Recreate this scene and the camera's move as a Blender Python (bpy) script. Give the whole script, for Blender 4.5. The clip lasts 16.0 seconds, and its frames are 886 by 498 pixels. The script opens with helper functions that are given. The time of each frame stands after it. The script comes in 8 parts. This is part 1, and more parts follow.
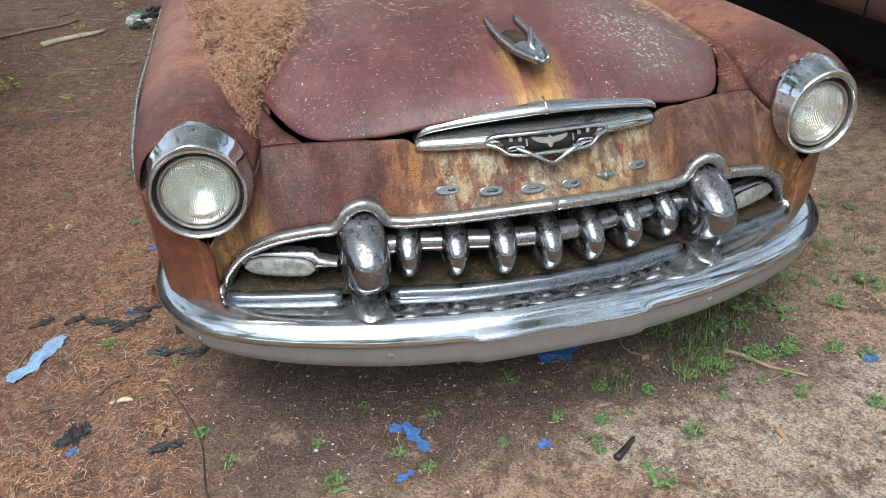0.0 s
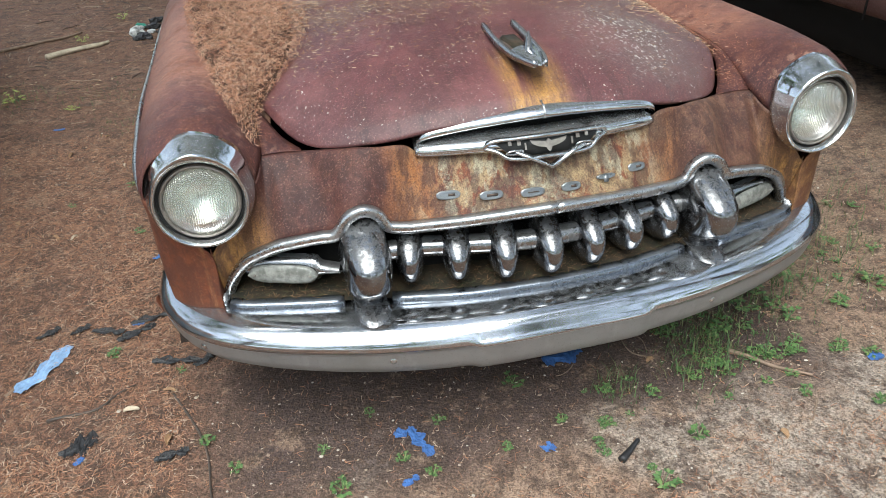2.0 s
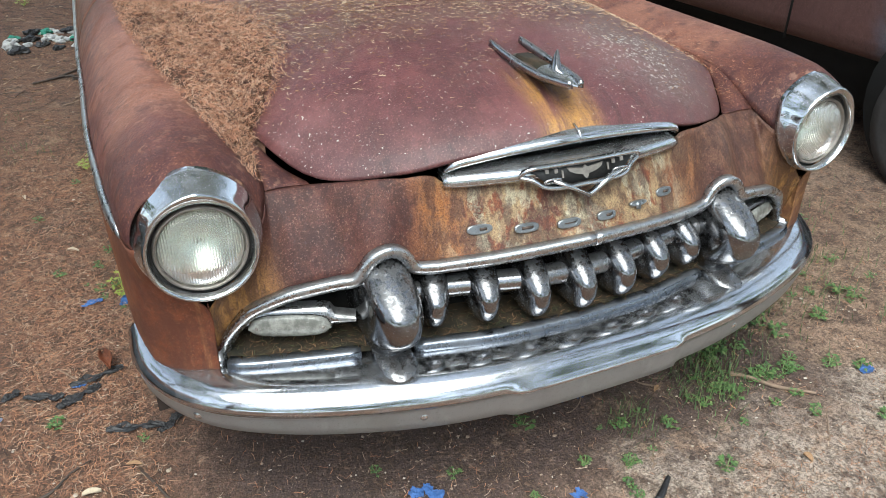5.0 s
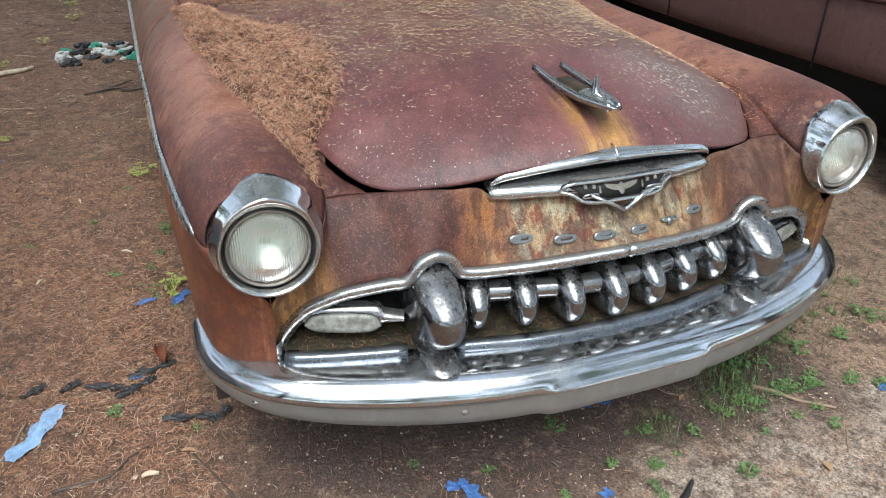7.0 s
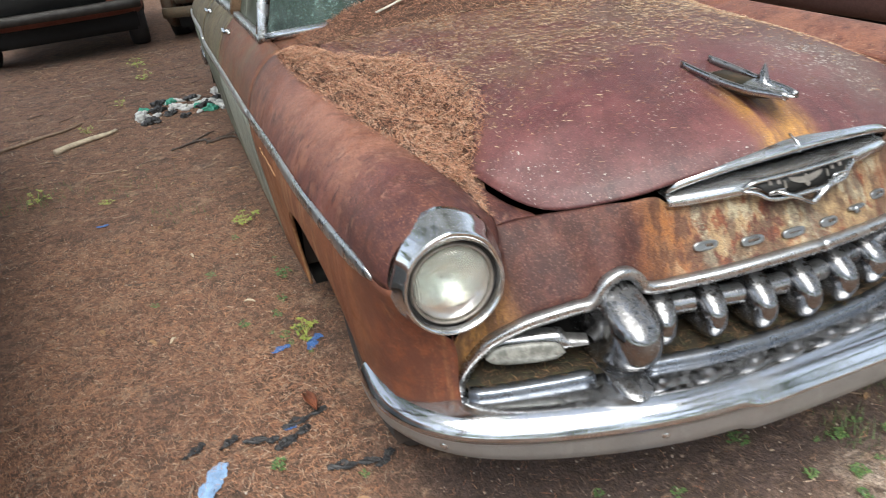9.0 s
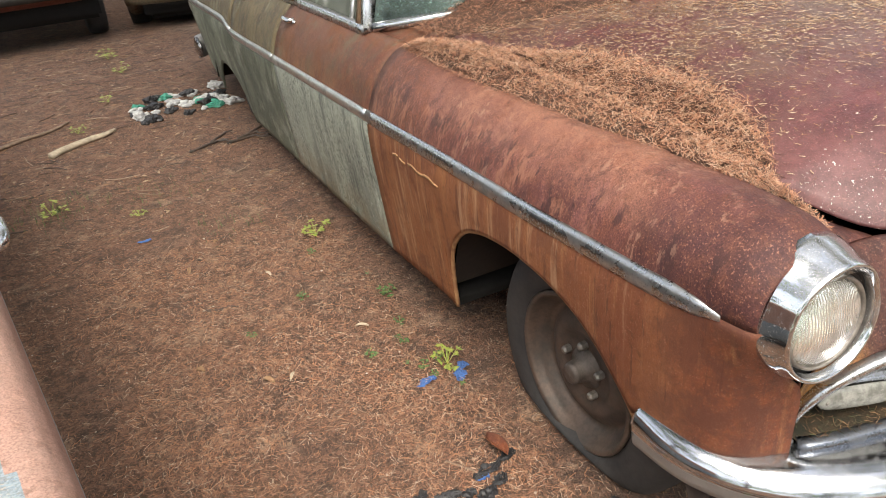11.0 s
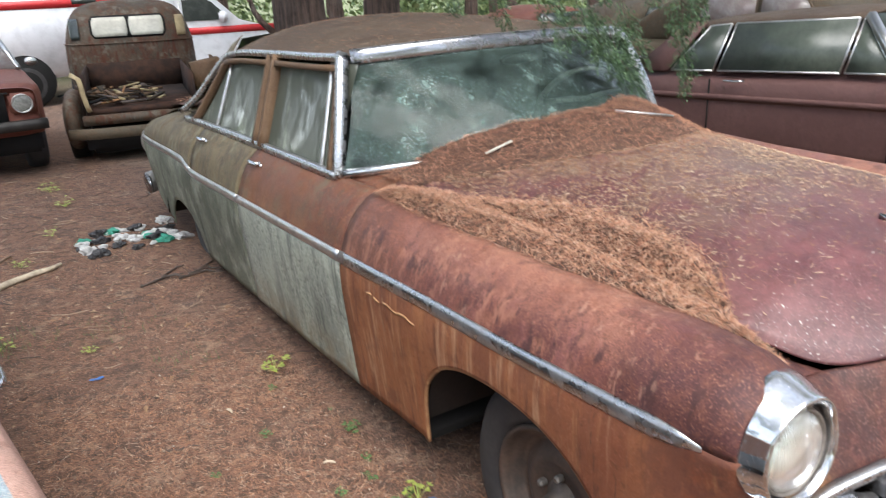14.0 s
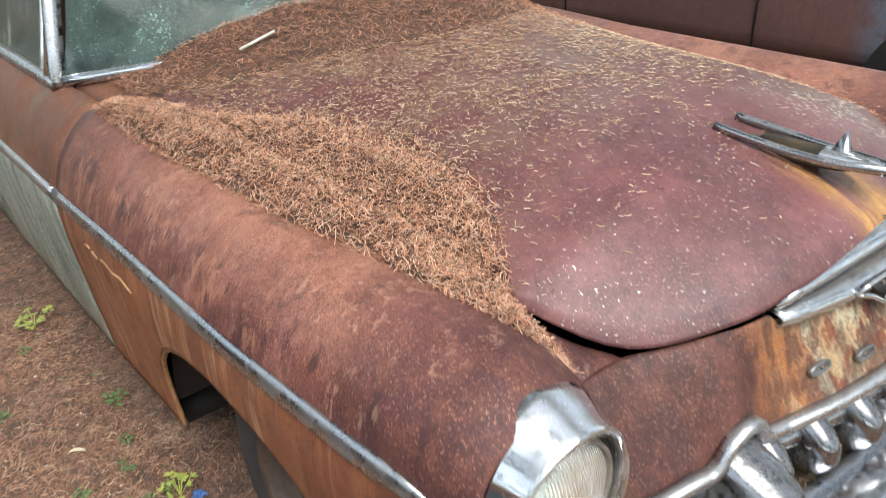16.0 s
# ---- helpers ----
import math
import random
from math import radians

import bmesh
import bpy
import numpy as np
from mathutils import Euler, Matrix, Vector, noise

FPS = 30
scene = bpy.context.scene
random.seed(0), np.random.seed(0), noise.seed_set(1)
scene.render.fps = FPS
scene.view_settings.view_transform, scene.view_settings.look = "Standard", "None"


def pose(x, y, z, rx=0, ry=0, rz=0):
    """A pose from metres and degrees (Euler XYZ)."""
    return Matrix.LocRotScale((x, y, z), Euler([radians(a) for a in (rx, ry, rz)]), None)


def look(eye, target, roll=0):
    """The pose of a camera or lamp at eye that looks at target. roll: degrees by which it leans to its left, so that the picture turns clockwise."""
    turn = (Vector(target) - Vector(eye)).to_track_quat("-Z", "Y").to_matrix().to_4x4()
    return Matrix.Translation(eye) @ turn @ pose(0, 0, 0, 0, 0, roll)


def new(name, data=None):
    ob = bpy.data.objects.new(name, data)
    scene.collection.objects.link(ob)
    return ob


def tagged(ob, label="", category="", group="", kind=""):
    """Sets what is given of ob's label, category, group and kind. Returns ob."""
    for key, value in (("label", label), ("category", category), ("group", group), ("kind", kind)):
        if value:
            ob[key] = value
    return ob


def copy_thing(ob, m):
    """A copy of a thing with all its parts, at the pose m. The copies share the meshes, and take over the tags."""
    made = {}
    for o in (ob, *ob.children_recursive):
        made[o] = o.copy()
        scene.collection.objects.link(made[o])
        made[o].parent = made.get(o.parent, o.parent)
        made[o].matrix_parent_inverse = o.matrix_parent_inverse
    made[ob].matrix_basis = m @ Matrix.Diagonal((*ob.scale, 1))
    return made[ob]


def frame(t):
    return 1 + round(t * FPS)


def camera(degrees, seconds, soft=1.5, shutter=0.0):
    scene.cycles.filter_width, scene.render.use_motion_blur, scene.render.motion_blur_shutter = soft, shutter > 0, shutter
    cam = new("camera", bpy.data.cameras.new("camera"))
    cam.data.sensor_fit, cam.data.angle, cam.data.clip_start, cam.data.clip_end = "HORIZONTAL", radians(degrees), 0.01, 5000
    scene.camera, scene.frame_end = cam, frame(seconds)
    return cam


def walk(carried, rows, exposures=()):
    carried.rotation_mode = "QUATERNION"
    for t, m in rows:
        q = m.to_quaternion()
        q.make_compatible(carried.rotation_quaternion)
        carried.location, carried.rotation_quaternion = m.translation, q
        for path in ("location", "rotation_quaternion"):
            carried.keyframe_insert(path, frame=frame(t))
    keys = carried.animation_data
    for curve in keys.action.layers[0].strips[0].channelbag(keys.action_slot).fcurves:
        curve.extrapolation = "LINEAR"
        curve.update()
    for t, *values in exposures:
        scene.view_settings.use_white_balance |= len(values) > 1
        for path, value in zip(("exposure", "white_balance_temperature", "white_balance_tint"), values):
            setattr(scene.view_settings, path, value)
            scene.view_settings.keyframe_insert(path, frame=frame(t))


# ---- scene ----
cam = camera(60.8, 16.0, soft=0.65, shutter=0.3)
PATH = [
    (0, (-0.625, -1.591, 1.474), (-0.224, 0.064, 0.425), -1.4),
    (0.5, (-0.629, -1.601, 1.475), (-0.246, 0.061, 0.431), -1.4),
    (1, (-0.628, -1.596, 1.477), (-0.263, 0.071, 0.434), -2.4),
    (1.5, (-0.627, -1.594, 1.472), (-0.267, 0.078, 0.435), -3.1),
    (2, (-0.614, -1.6, 1.478), (-0.228, 0.065, 0.44), -2.6),
    (2.5, (-0.624, -1.596, 1.471), (-0.224, 0.065, 0.431), -1.4),
    (3, (-0.659, -1.565, 1.468), (-0.25, 0.079, 0.404), -1.2),
    (3.5, (-0.65, -1.478, 1.43), (-0.203, 0.139, 0.34), -3.3),
    (4, (-0.657, -1.323, 1.428), (-0.153, 0.271, 0.331), -4.6),
    (4.2, (-0.724, -1.315, 1.43), (-0.161, 0.273, 0.352), -3.5),
    (6.3, (-0.973, -1.313, 1.463), (-0.222, 0.253, 0.473), 2.0),
    (6.5, (-0.995, -1.326, 1.468), (-0.265, 0.25, 0.476), 2.3),
    (7, (-0.986, -1.405, 1.48), (-0.318, 0.211, 0.509), 1.5),
    (7.5, (-0.922, -1.547, 1.464), (-0.228, 0.053, 0.484), 0.3),
    (8, (-0.941, -1.585, 1.486), (-0.272, 0.017, 0.492), -2.5),
    (8.5, (-1.092, -1.425, 1.481), (-0.51, 0.234, 0.526), -5.6),
    (9, (-1.214, -1.235, 1.47), (-0.662, 0.45, 0.545), -6.7),
    (9.5, (-1.296, -0.998, 1.474), (-0.841, 0.733, 0.582), -8.9),
    (9.7, (-1.358, -0.918, 1.475), (-0.911, 0.814, 0.581), -9.5),
    (11.8, (-1.955, -0.632, 1.49), (-1.029, 0.855, 0.523), -0.4),
    (12, (-1.964, -0.634, 1.508), (-1.017, 0.867, 0.586), -0.1),
    (12.5, (-1.996, -0.621, 1.563), (-1.037, 0.965, 0.812), -0.6),
    (13, (-2.014, -0.624, 1.588), (-1.088, 1.031, 0.955), -1.3),
    (13.5, (-2.009, -0.64, 1.597), (-1.062, 1.021, 1.01), -1.2),
    (14, (-1.972, -0.67, 1.558), (-0.975, 0.93, 0.893), -2.3),
    (14.5, (-1.818, -0.715, 1.53), (-0.727, 0.77, 0.752), -2.8),
    (15, (-1.62, -0.741, 1.505), (-0.521, 0.686, 0.634), -2.3),
    (15.5, (-1.477, -0.659, 1.46), (-0.404, 0.734, 0.508), -3.2),
    (16, (-1.354, -0.445, 1.474), (-0.244, 0.91, 0.509), -2.4),
]
EXPOSURES = [(0, 1.47, 6050, 2), (8, 1.49, 6050, 2), (9, 1.60, 6400, 6), (9.7, 1.68, 6850, 8), (11.8, 1.84, 7000, 9), (12.2, 1.84, 6900, 9), (13, 1.86, 6350, 10), (14.5, 1.88, 6200, 10), (15, 1.82, 6200, 6), (16, 1.78, 6300, 5)]
walk(cam, [(t, look(eye, target, roll)) for t, eye, target, roll in PATH], EXPOSURES)

# ---- world, sun ----
SUN_EL, SUN_AZ = 60.0, 205.0
world = bpy.data.worlds.new("sky")
scene.world = world
world.use_nodes = True
wn = world.node_tree
wn.nodes.clear()
sky = wn.nodes.new("ShaderNodeTexSky")
sky.sky_type = "NISHITA"
sky.sun_disc = False
sky.sun_elevation = radians(SUN_EL)
sky.sun_rotation = radians(SUN_AZ)
sky.air_density, sky.dust_density, sky.ozone_density = 1.0, 1.5, 1.0
bgn = wn.nodes.new("ShaderNodeBackground")
bgn.inputs["Strength"].default_value = 0.125
wout = wn.nodes.new("ShaderNodeOutputWorld")
hsv = wn.nodes.new("ShaderNodeHueSaturation")
hsv.inputs["Saturation"].default_value = 0.45
wn.links.new(sky.outputs[0], hsv.inputs["Color"])
wn.links.new(hsv.outputs[0], bgn.inputs[0])
wn.links.new(bgn.outputs[0], wout.inputs[0])
sun_data = bpy.data.lights.new("sun", "SUN")
sun_data.energy, sun_data.angle, sun_data.color = 1.8, radians(55.0), (1.0, 0.955, 0.88)
sun = new("sun", sun_data)
az = radians(SUN_AZ)
sun.matrix_world = look((8 * math.sin(az), 8 * math.cos(az), 8 * math.tan(radians(SUN_EL))), (0, 0, 0))

# ---- material helpers ----
def mat_new(name):
    m = bpy.data.materials.new(name)
    m.use_nodes = True
    nt = m.node_tree
    nt.nodes.clear()
    out = nt.nodes.new("ShaderNodeOutputMaterial")
    b = nt.nodes.new("ShaderNodeBsdfPrincipled")
    nt.links.new(b.outputs[0], out.inputs[0])
    return m, nt, b


def N(nt, kind, **kw):
    n = nt.nodes.new(kind)
    for k, v in kw.items():
        n.inputs[k].default_value = v
    return n


def coords(nt, scale=(1, 1, 1), loc=(0, 0, 0)):
    tc = nt.nodes.new("ShaderNodeTexCoord")
    mp = nt.nodes.new("ShaderNodeMapping")
    mp.inputs["Scale"].default_value = scale
    mp.inputs["Location"].default_value = loc
    nt.links.new(tc.outputs["Object"], mp.inputs[0])
    return mp.outputs[0]


def noise_fac(nt, scale, detail=4.0, rough=0.6, lo=0.4, hi=0.6, stretch=(1, 1, 1), loc=(0, 0, 0), distort=0.0):
    n = N(nt, "ShaderNodeTexNoise", Scale=scale, Detail=detail, Roughness=rough, Distortion=distort)
    nt.links.new(coords(nt, stretch, loc), n.inputs["Vector"])
    r = nt.nodes.new("ShaderNodeMapRange")
    r.interpolation_type = "SMOOTHSTEP"
    r.inputs["From Min"].default_value, r.inputs["From Max"].default_value = lo, hi
    nt.links.new(n.outputs[0], r.inputs[0])
    return r.outputs[0]


def band(nt, axis, a, b):
    """0 below a and 1 above b along an axis of the object (a > b turns it round)."""
    sp = nt.nodes.new("ShaderNodeSeparateXYZ")
    nt.links.new(coords(nt), sp.inputs[0])
    src = sp.outputs["XYZ".index(axis)]
    r = nt.nodes.new("ShaderNodeMapRange")
    r.interpolation_type = "SMOOTHSTEP"
    lo, hi = min(a, b), max(a, b)
    r.inputs["From Min"].default_value, r.inputs["From Max"].default_value = lo, hi
    if a > b:
        r.inputs["To Min"].default_value, r.inputs["To Max"].default_value = 1.0, 0.0
    nt.links.new(src, r.inputs[0])
    return r.outputs[0]


def absband(nt, axis, a, b):
    sp = nt.nodes.new("ShaderNodeSeparateXYZ")
    nt.links.new(coords(nt), sp.inputs[0])
    ab = nt.nodes.new("ShaderNodeMath")
    ab.operation = "ABSOLUTE"
    nt.links.new(sp.outputs["XYZ".index(axis)], ab.inputs[0])
    r = nt.nodes.new("ShaderNodeMapRange")
    r.interpolation_type = "SMOOTHSTEP"
    r.inputs["From Min"].default_value, r.inputs["From Max"].default_value = min(a, b), max(a, b)
    if a > b:
        r.inputs["To Min"].default_value, r.inputs["To Max"].default_value = 1.0, 0.0
    nt.links.new(ab.outputs[0], r.inputs[0])
    return r.outputs[0]


def math_op(nt, op, a, b):
    m = nt.nodes.new("ShaderNodeMath")
    m.operation = op
    m.use_clamp = True
    for i, v in enumerate((a, b)):
        if isinstance(v, (int, float)):
            m.inputs[i].default_value = v
        else:
            nt.links.new(v, m.inputs[i])
    return m.outputs[0]


def mixc(nt, fac, a, b):
    m = nt.nodes.new("ShaderNodeMix")
    m.data_type = "RGBA"
    for sock, v in ((m.inputs[0], fac), (m.inputs[6], a), (m.inputs[7], b)):
        if isinstance(v, (int, float)):
            sock.default_value = v
        elif isinstance(v, tuple):
            sock.default_value = (*v, 1)
        else:
            nt.links.new(v, sock)
    return m.outputs[2]


def mixf(nt, fac, a, b):
    m = nt.nodes.new("ShaderNodeMix")
    m.data_type = "FLOAT"
    for sock, v in ((m.inputs[0], fac), (m.inputs[2], a), (m.inputs[3], b)):
        if isinstance(v, (int, float)):
            sock.default_value = v
        else:
            nt.links.new(v, sock)
    return m.outputs[0]


def bump(nt, b, height, dist=0.002, strength=0.5):
    bp = nt.nodes.new("ShaderNodeBump")
    bp.inputs["Distance"].default_value, bp.inputs["Strength"].default_value = dist, strength
    nt.links.new(height, bp.inputs["Height"])
    nt.links.new(bp.outputs[0], b.inputs["Normal"])


def aged_paint(name, base, base2, rust, streak, rough=(0.45, 0.75), rust_lo=0.5, streak_lo=0.55, speck=None, speck_lo=0.68, streak_scale=(26, 26, 2.2), zones=(), late=(), loc=(0, 0, 0), spec=0.25, hairy=0.28):
    """Old paint: two tones in clouds, rust in patches, streaks that run down, light specks. zones: (mask builder, colour)."""
    m, nt, b = mat_new(name)
    c = mixc(nt, noise_fac(nt, 2.2, 8, 0.72, 0.30, 0.70, loc=loc), base, base2)
    fine = noise_fac(nt, 330, 3, 0.8, 0.42, 0.62, loc=loc)
    for build, colour in zones:
        c = mixc(nt, build(nt), c, colour)
    rm = noise_fac(nt, 5, 9, 0.72, rust_lo - .04, rust_lo + 0.22, loc=(loc[0] + 3.1, loc[1], loc[2]), distort=0.4)
    c = mixc(nt, math_op(nt, "MULTIPLY", rm, 0.5), c, rust)
    st = noise_fac(nt, 1.0, 6, 0.65, streak_lo, streak_lo + 0.16, stretch=streak_scale, loc=loc)
    c = mixc(nt, math_op(nt, "MULTIPLY", st, 0.7), c, streak)
    mid = noise_fac(nt, 34, 9, 0.85, 0.45, 0.66, loc=(loc[0], loc[1] + 6, loc[2]))
    c = mixc(nt, math_op(nt, "MULTIPLY", mid, 0.24), c, tuple(min(1, v * 1.7) for v in rust))
    hair = noise_fac(nt, 1.0, 3, 0.6, 0.62, 0.68, stretch=(streak_scale[0] * 4, streak_scale[1] * 4, streak_scale[2] * 2.2), loc=(loc[0], loc[1] + 2, loc[2]))
    c = mixc(nt, math_op(nt, "MULTIPLY", hair, hairy), c, tuple(min(1, v * 1.5 + .05) for v in streak))
    blot = noise_fac(nt, 38, 5, 0.75, 0.54, 0.64, loc=loc)
    c = mixc(nt, math_op(nt, "MULTIPLY", blot, 0.45), c, tuple(v * 0.45 for v in rust))
    c = mixc(nt, math_op(nt, "MULTIPLY", fine, 0.60), c, tuple(v * 0.42 for v in base))
    grain = noise_fac(nt, 210, 3, 0.7, 0.57, 0.66, loc=(loc[0], loc[1], loc[2] + 4))
    c = mixc(nt, math_op(nt, "MULTIPLY", grain, 0.42), c, tuple(min(1, v * 1.6 + .07) for v in rust))
    for build, colour in late:
        c = mixc(nt, build(nt), c, colour)
    if speck:
        sp = math_op(nt, "MULTIPLY", noise_fac(nt, 120, 2, 0.5, speck_lo, speck_lo + 0.03, loc=loc), noise_fac(nt, 4.5, 3, 0.5, 0.48, 0.6, loc=(loc[0] + 9, loc[1], loc[2])))
        c = mixc(nt, sp, c, speck)
    b.inputs["Specular IOR Level"].default_value = spec
    nt.links.new(c, b.inputs["Base Color"])
    nt.links.new(mixf(nt, rm, rough[0], rough[1]), b.inputs["Roughness"])
    bump(nt, b, math_op(nt, "ADD", math_op(nt, "MULTIPLY", fine, 0.6), math_op(nt, "MULTIPLY", mid, 0.4)), 0.0006, 0.5)
    return m


def chrome(name, tint=(0.68, 0.69, 0.70), rough=0.07, dirt=0.45, dirt_colour=(0.10, 0.085, 0.07), dirt_scale=14, dust=0.0, dust_shade_colour=None, up_range=(0.72, 0.97), dust_shade_lo=0.34, dust_shade_scale=22, dull=None):
    m, nt, b = mat_new(name)
    d = math_op(nt, "MULTIPLY", noise_fac(nt, dirt_scale, 8, 0.72, 0.46, 0.72), dirt)
    pit = math_op(nt, "MULTIPLY", noise_fac(nt, 260, 2, 0.6, 0.6, 0.7), min(1.0, dirt * 1.2))
    dd = math_op(nt, "MAXIMUM", d, pit)
    top = 0.0
    # dust on upward faces, darkened to stand for the dim reflections there
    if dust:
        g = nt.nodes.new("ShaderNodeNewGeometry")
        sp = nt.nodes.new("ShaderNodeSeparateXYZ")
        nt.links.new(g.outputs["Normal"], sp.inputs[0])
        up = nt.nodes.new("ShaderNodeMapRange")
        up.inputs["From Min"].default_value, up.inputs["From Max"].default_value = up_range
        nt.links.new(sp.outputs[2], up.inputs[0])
        top = math_op(nt, "MULTIPLY", math_op(nt, "MULTIPLY", up.outputs[0], noise_fac(nt, dust_shade_scale, 8, 0.78, dust_shade_lo, dust_shade_lo + .2)), dust)
    c = mixc(nt, top, mixc(nt, dd, tint, dirt_colour), dust_shade_colour or dirt_colour)
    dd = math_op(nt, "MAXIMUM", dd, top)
    if dull:
        # frosted, tarnished plating below a height
        frost = math_op(nt, "MULTIPLY", band(nt, "Z", dull[0], dull[0] - .008), noise_fac(nt, 9, 7, 0.7, 0.05, 0.50, stretch=(1, 1, .4)))
        frost = math_op(nt, "MULTIPLY", frost, dull[1])
        c = mixc(nt, frost, c, dull[2])
        dd = math_op(nt, "MAXIMUM", dd, frost)
    nt.links.new(c, b.inputs["Base Color"])
    nt.links.new(mixf(nt, dd, 1.0, 0.25), b.inputs["Metallic"])
    nt.links.new(mixf(nt, dd, rough, 0.65), b.inputs["Roughness"])
    bump(nt, b, noise_fac(nt, 25, 3, 0.5, 0.3, 0.7), 0.0004, 0.10)
    return m


def simple(name, colour, rough=0.7, metal=0.0, var=0.35, scale=20, colour2=None):
    m, nt, b = mat_new(name)
    c2 = colour2 or tuple(v * (1 - var) for v in colour)
    c = mixc(nt, noise_fac(nt, scale, 6, 0.65, 0.35, 0.65), colour, c2)
    c = mixc(nt, math_op(nt, "MULTIPLY", noise_fac(nt, scale * 7, 3, 0.6, 0.4, 0.7), 0.3), c, tuple(v * 0.5 for v in colour))
    nt.links.new(c, b.inputs["Base Color"])
    b.inputs["Roughness"].default_value, b.inputs["Metallic"].default_value = rough, metal
    bump(nt, b, noise_fac(nt, scale * 5, 4, 0.6, 0.3, 0.7), 0.001, 0.4)
    return m


def needle_mat(name, colours, rough=0.8):
    """Each needle or leaf of the joined lot takes its own tone."""
    m, nt, b = mat_new(name)
    g = nt.nodes.new("ShaderNodeNewGeometry")
    r = nt.nodes.new("ShaderNodeValToRGB")
    r.color_ramp.interpolation = "CONSTANT"
    els = r.color_ramp.elements
    while len(els) < len(colours):
        els.new(0.5)
    for i, c in enumerate(colours):
        els[i].position = i / len(colours)
        els[i].color = (*c, 1)
    nt.links.new(g.outputs["Random Per Island"], r.inputs[0])
    nt.links.new(r.outputs[0], b.inputs["Base Color"])
    b.inputs["Roughness"].default_value = rough
    return m


# ---- materials ----
MAROON, MAROON2 = (0.124, 0.041, 0.044), (0.094, 0.037, 0.041)
RUST, RUST_D, OCHRE = (0.30, 0.115, 0.045), (0.13, 0.055, 0.030), (0.42, 0.25, 0.09)


def spot(x, y, r, soft, ax="XY"):
    """A round stain on the plan."""
    def build(nt):
        n = N(nt, "ShaderNodeTexNoise", Scale=9.0, Detail=5.0)
        nt.links.new(coords(nt), n.inputs["Vector"])
        mp = coords(nt, loc=(-x, -y, 0) if ax == "XY" else (-x, 0, -y))
        mm = nt.nodes.new("ShaderNodeVectorMath")
        mm.operation = "MULTIPLY"
        mm.inputs[1].default_value = (1, 1, 0) if ax == "XY" else (1, 0, 1)
        nt.links.new(mp, mm.inputs[0])
        ln = nt.nodes.new("ShaderNodeVectorMath")
        ln.operation = "LENGTH"
        nt.links.new(mm.outputs[0], ln.inputs[0])
        ad = math_op(nt, "ADD", ln.outputs["Value"], math_op(nt, "MULTIPLY", n.outputs[0], 0.25))
        rr = nt.nodes.new("ShaderNodeMapRange")
        rr.interpolation_type = "SMOOTHSTEP"
        rr.inputs["From Min"].default_value, rr.inputs["From Max"].default_value = r + 0.12, r + 0.12 + soft
        rr.inputs["To Min"].default_value, rr.inputs["To Max"].default_value = 1, 0
        nt.links.new(ad, rr.inputs[0])
        return rr.outputs[0]
    return build


def drip(x, w, y0, y1):
    """A rust run down the hood from the broken ornament."""
    def build(nt):
        a = math_op(nt, "MULTIPLY", absband(nt, "X", w, w * 0.35), band(nt, "Y", y1, y0))
        return math_op(nt, "MULTIPLY", a, noise_fac(nt, 1.0, 5, 0.6, 0.32, 0.55, stretch=(40, 3, 3)))
    return build


def lichen(x, y, r, soft, lo):
    """Pale specks that crowd round one place."""
    def build(nt):
        return math_op(nt, "MULTIPLY", spot(x, y, r, soft)(nt), noise_fac(nt, 95, 4, 0.65, lo, lo + 0.03))
    return build


M_HOOD = aged_paint("hood_paint", MAROON, MAROON2, (0.17, 0.062, 0.048), (0.060, 0.027, 0.028), (0.40, 0.60), 0.58, 0.56, speck=(0.42, 0.40, 0.36), streak_scale=(20, 3, 3), spec=0.48,
                    late=[(lichen(0.33, 0.24, 0.03, 0.20, 0.575), (0.50, 0.48, 0.43)), (lichen(0.0, 0.5, 0.55, 0.5, 0.668), (0.46, 0.42, 0.36)),
                          (lambda nt: math_op(nt, "MULTIPLY", math_op(nt, "MULTIPLY", noise_fac(nt, 4.2, 7, 0.72, 0.46, 0.62, loc=(6, 2, 0)), band(nt, "Y", .75, .30)), 0.5), (0.185, 0.072, 0.070)),
                          (lambda nt: math_op(nt, "MULTIPLY", math_op(nt, "MULTIPLY", band(nt, "Y", .12, .75), noise_fac(nt, 6.0, 8, 0.78, 0.40, 0.60, loc=(4, 9, 0))), 0.55), (0.150, 0.098, 0.070))],
                    zones=[(lambda nt: math_op(nt, "MULTIPLY", noise_fac(nt, 3.1, 7, 0.72, 0.46, 0.62, loc=(2, 7, 0)), 0.7), (0.066, 0.027, 0.029)), (lambda nt: math_op(nt, "MULTIPLY", noise_fac(nt, 1.0, 6, 0.7, 0.52, 0.62, stretch=(26, 2.5, 2.5), loc=(1, 1, 0)), math_op(nt, "MULTIPLY", band(nt, "Y", .30, .02), 0.75)), (0.045, 0.020, 0.021)), (drip(0.0, 0.10, 0.10, 0.22), (0.46, 0.24, 0.06)), (spot(0.66, 0.75, 0.10, 0.22), RUST), (spot(0.36, 0.22, 0.05, 0.25), (0.13, 0.085, 0.075))])
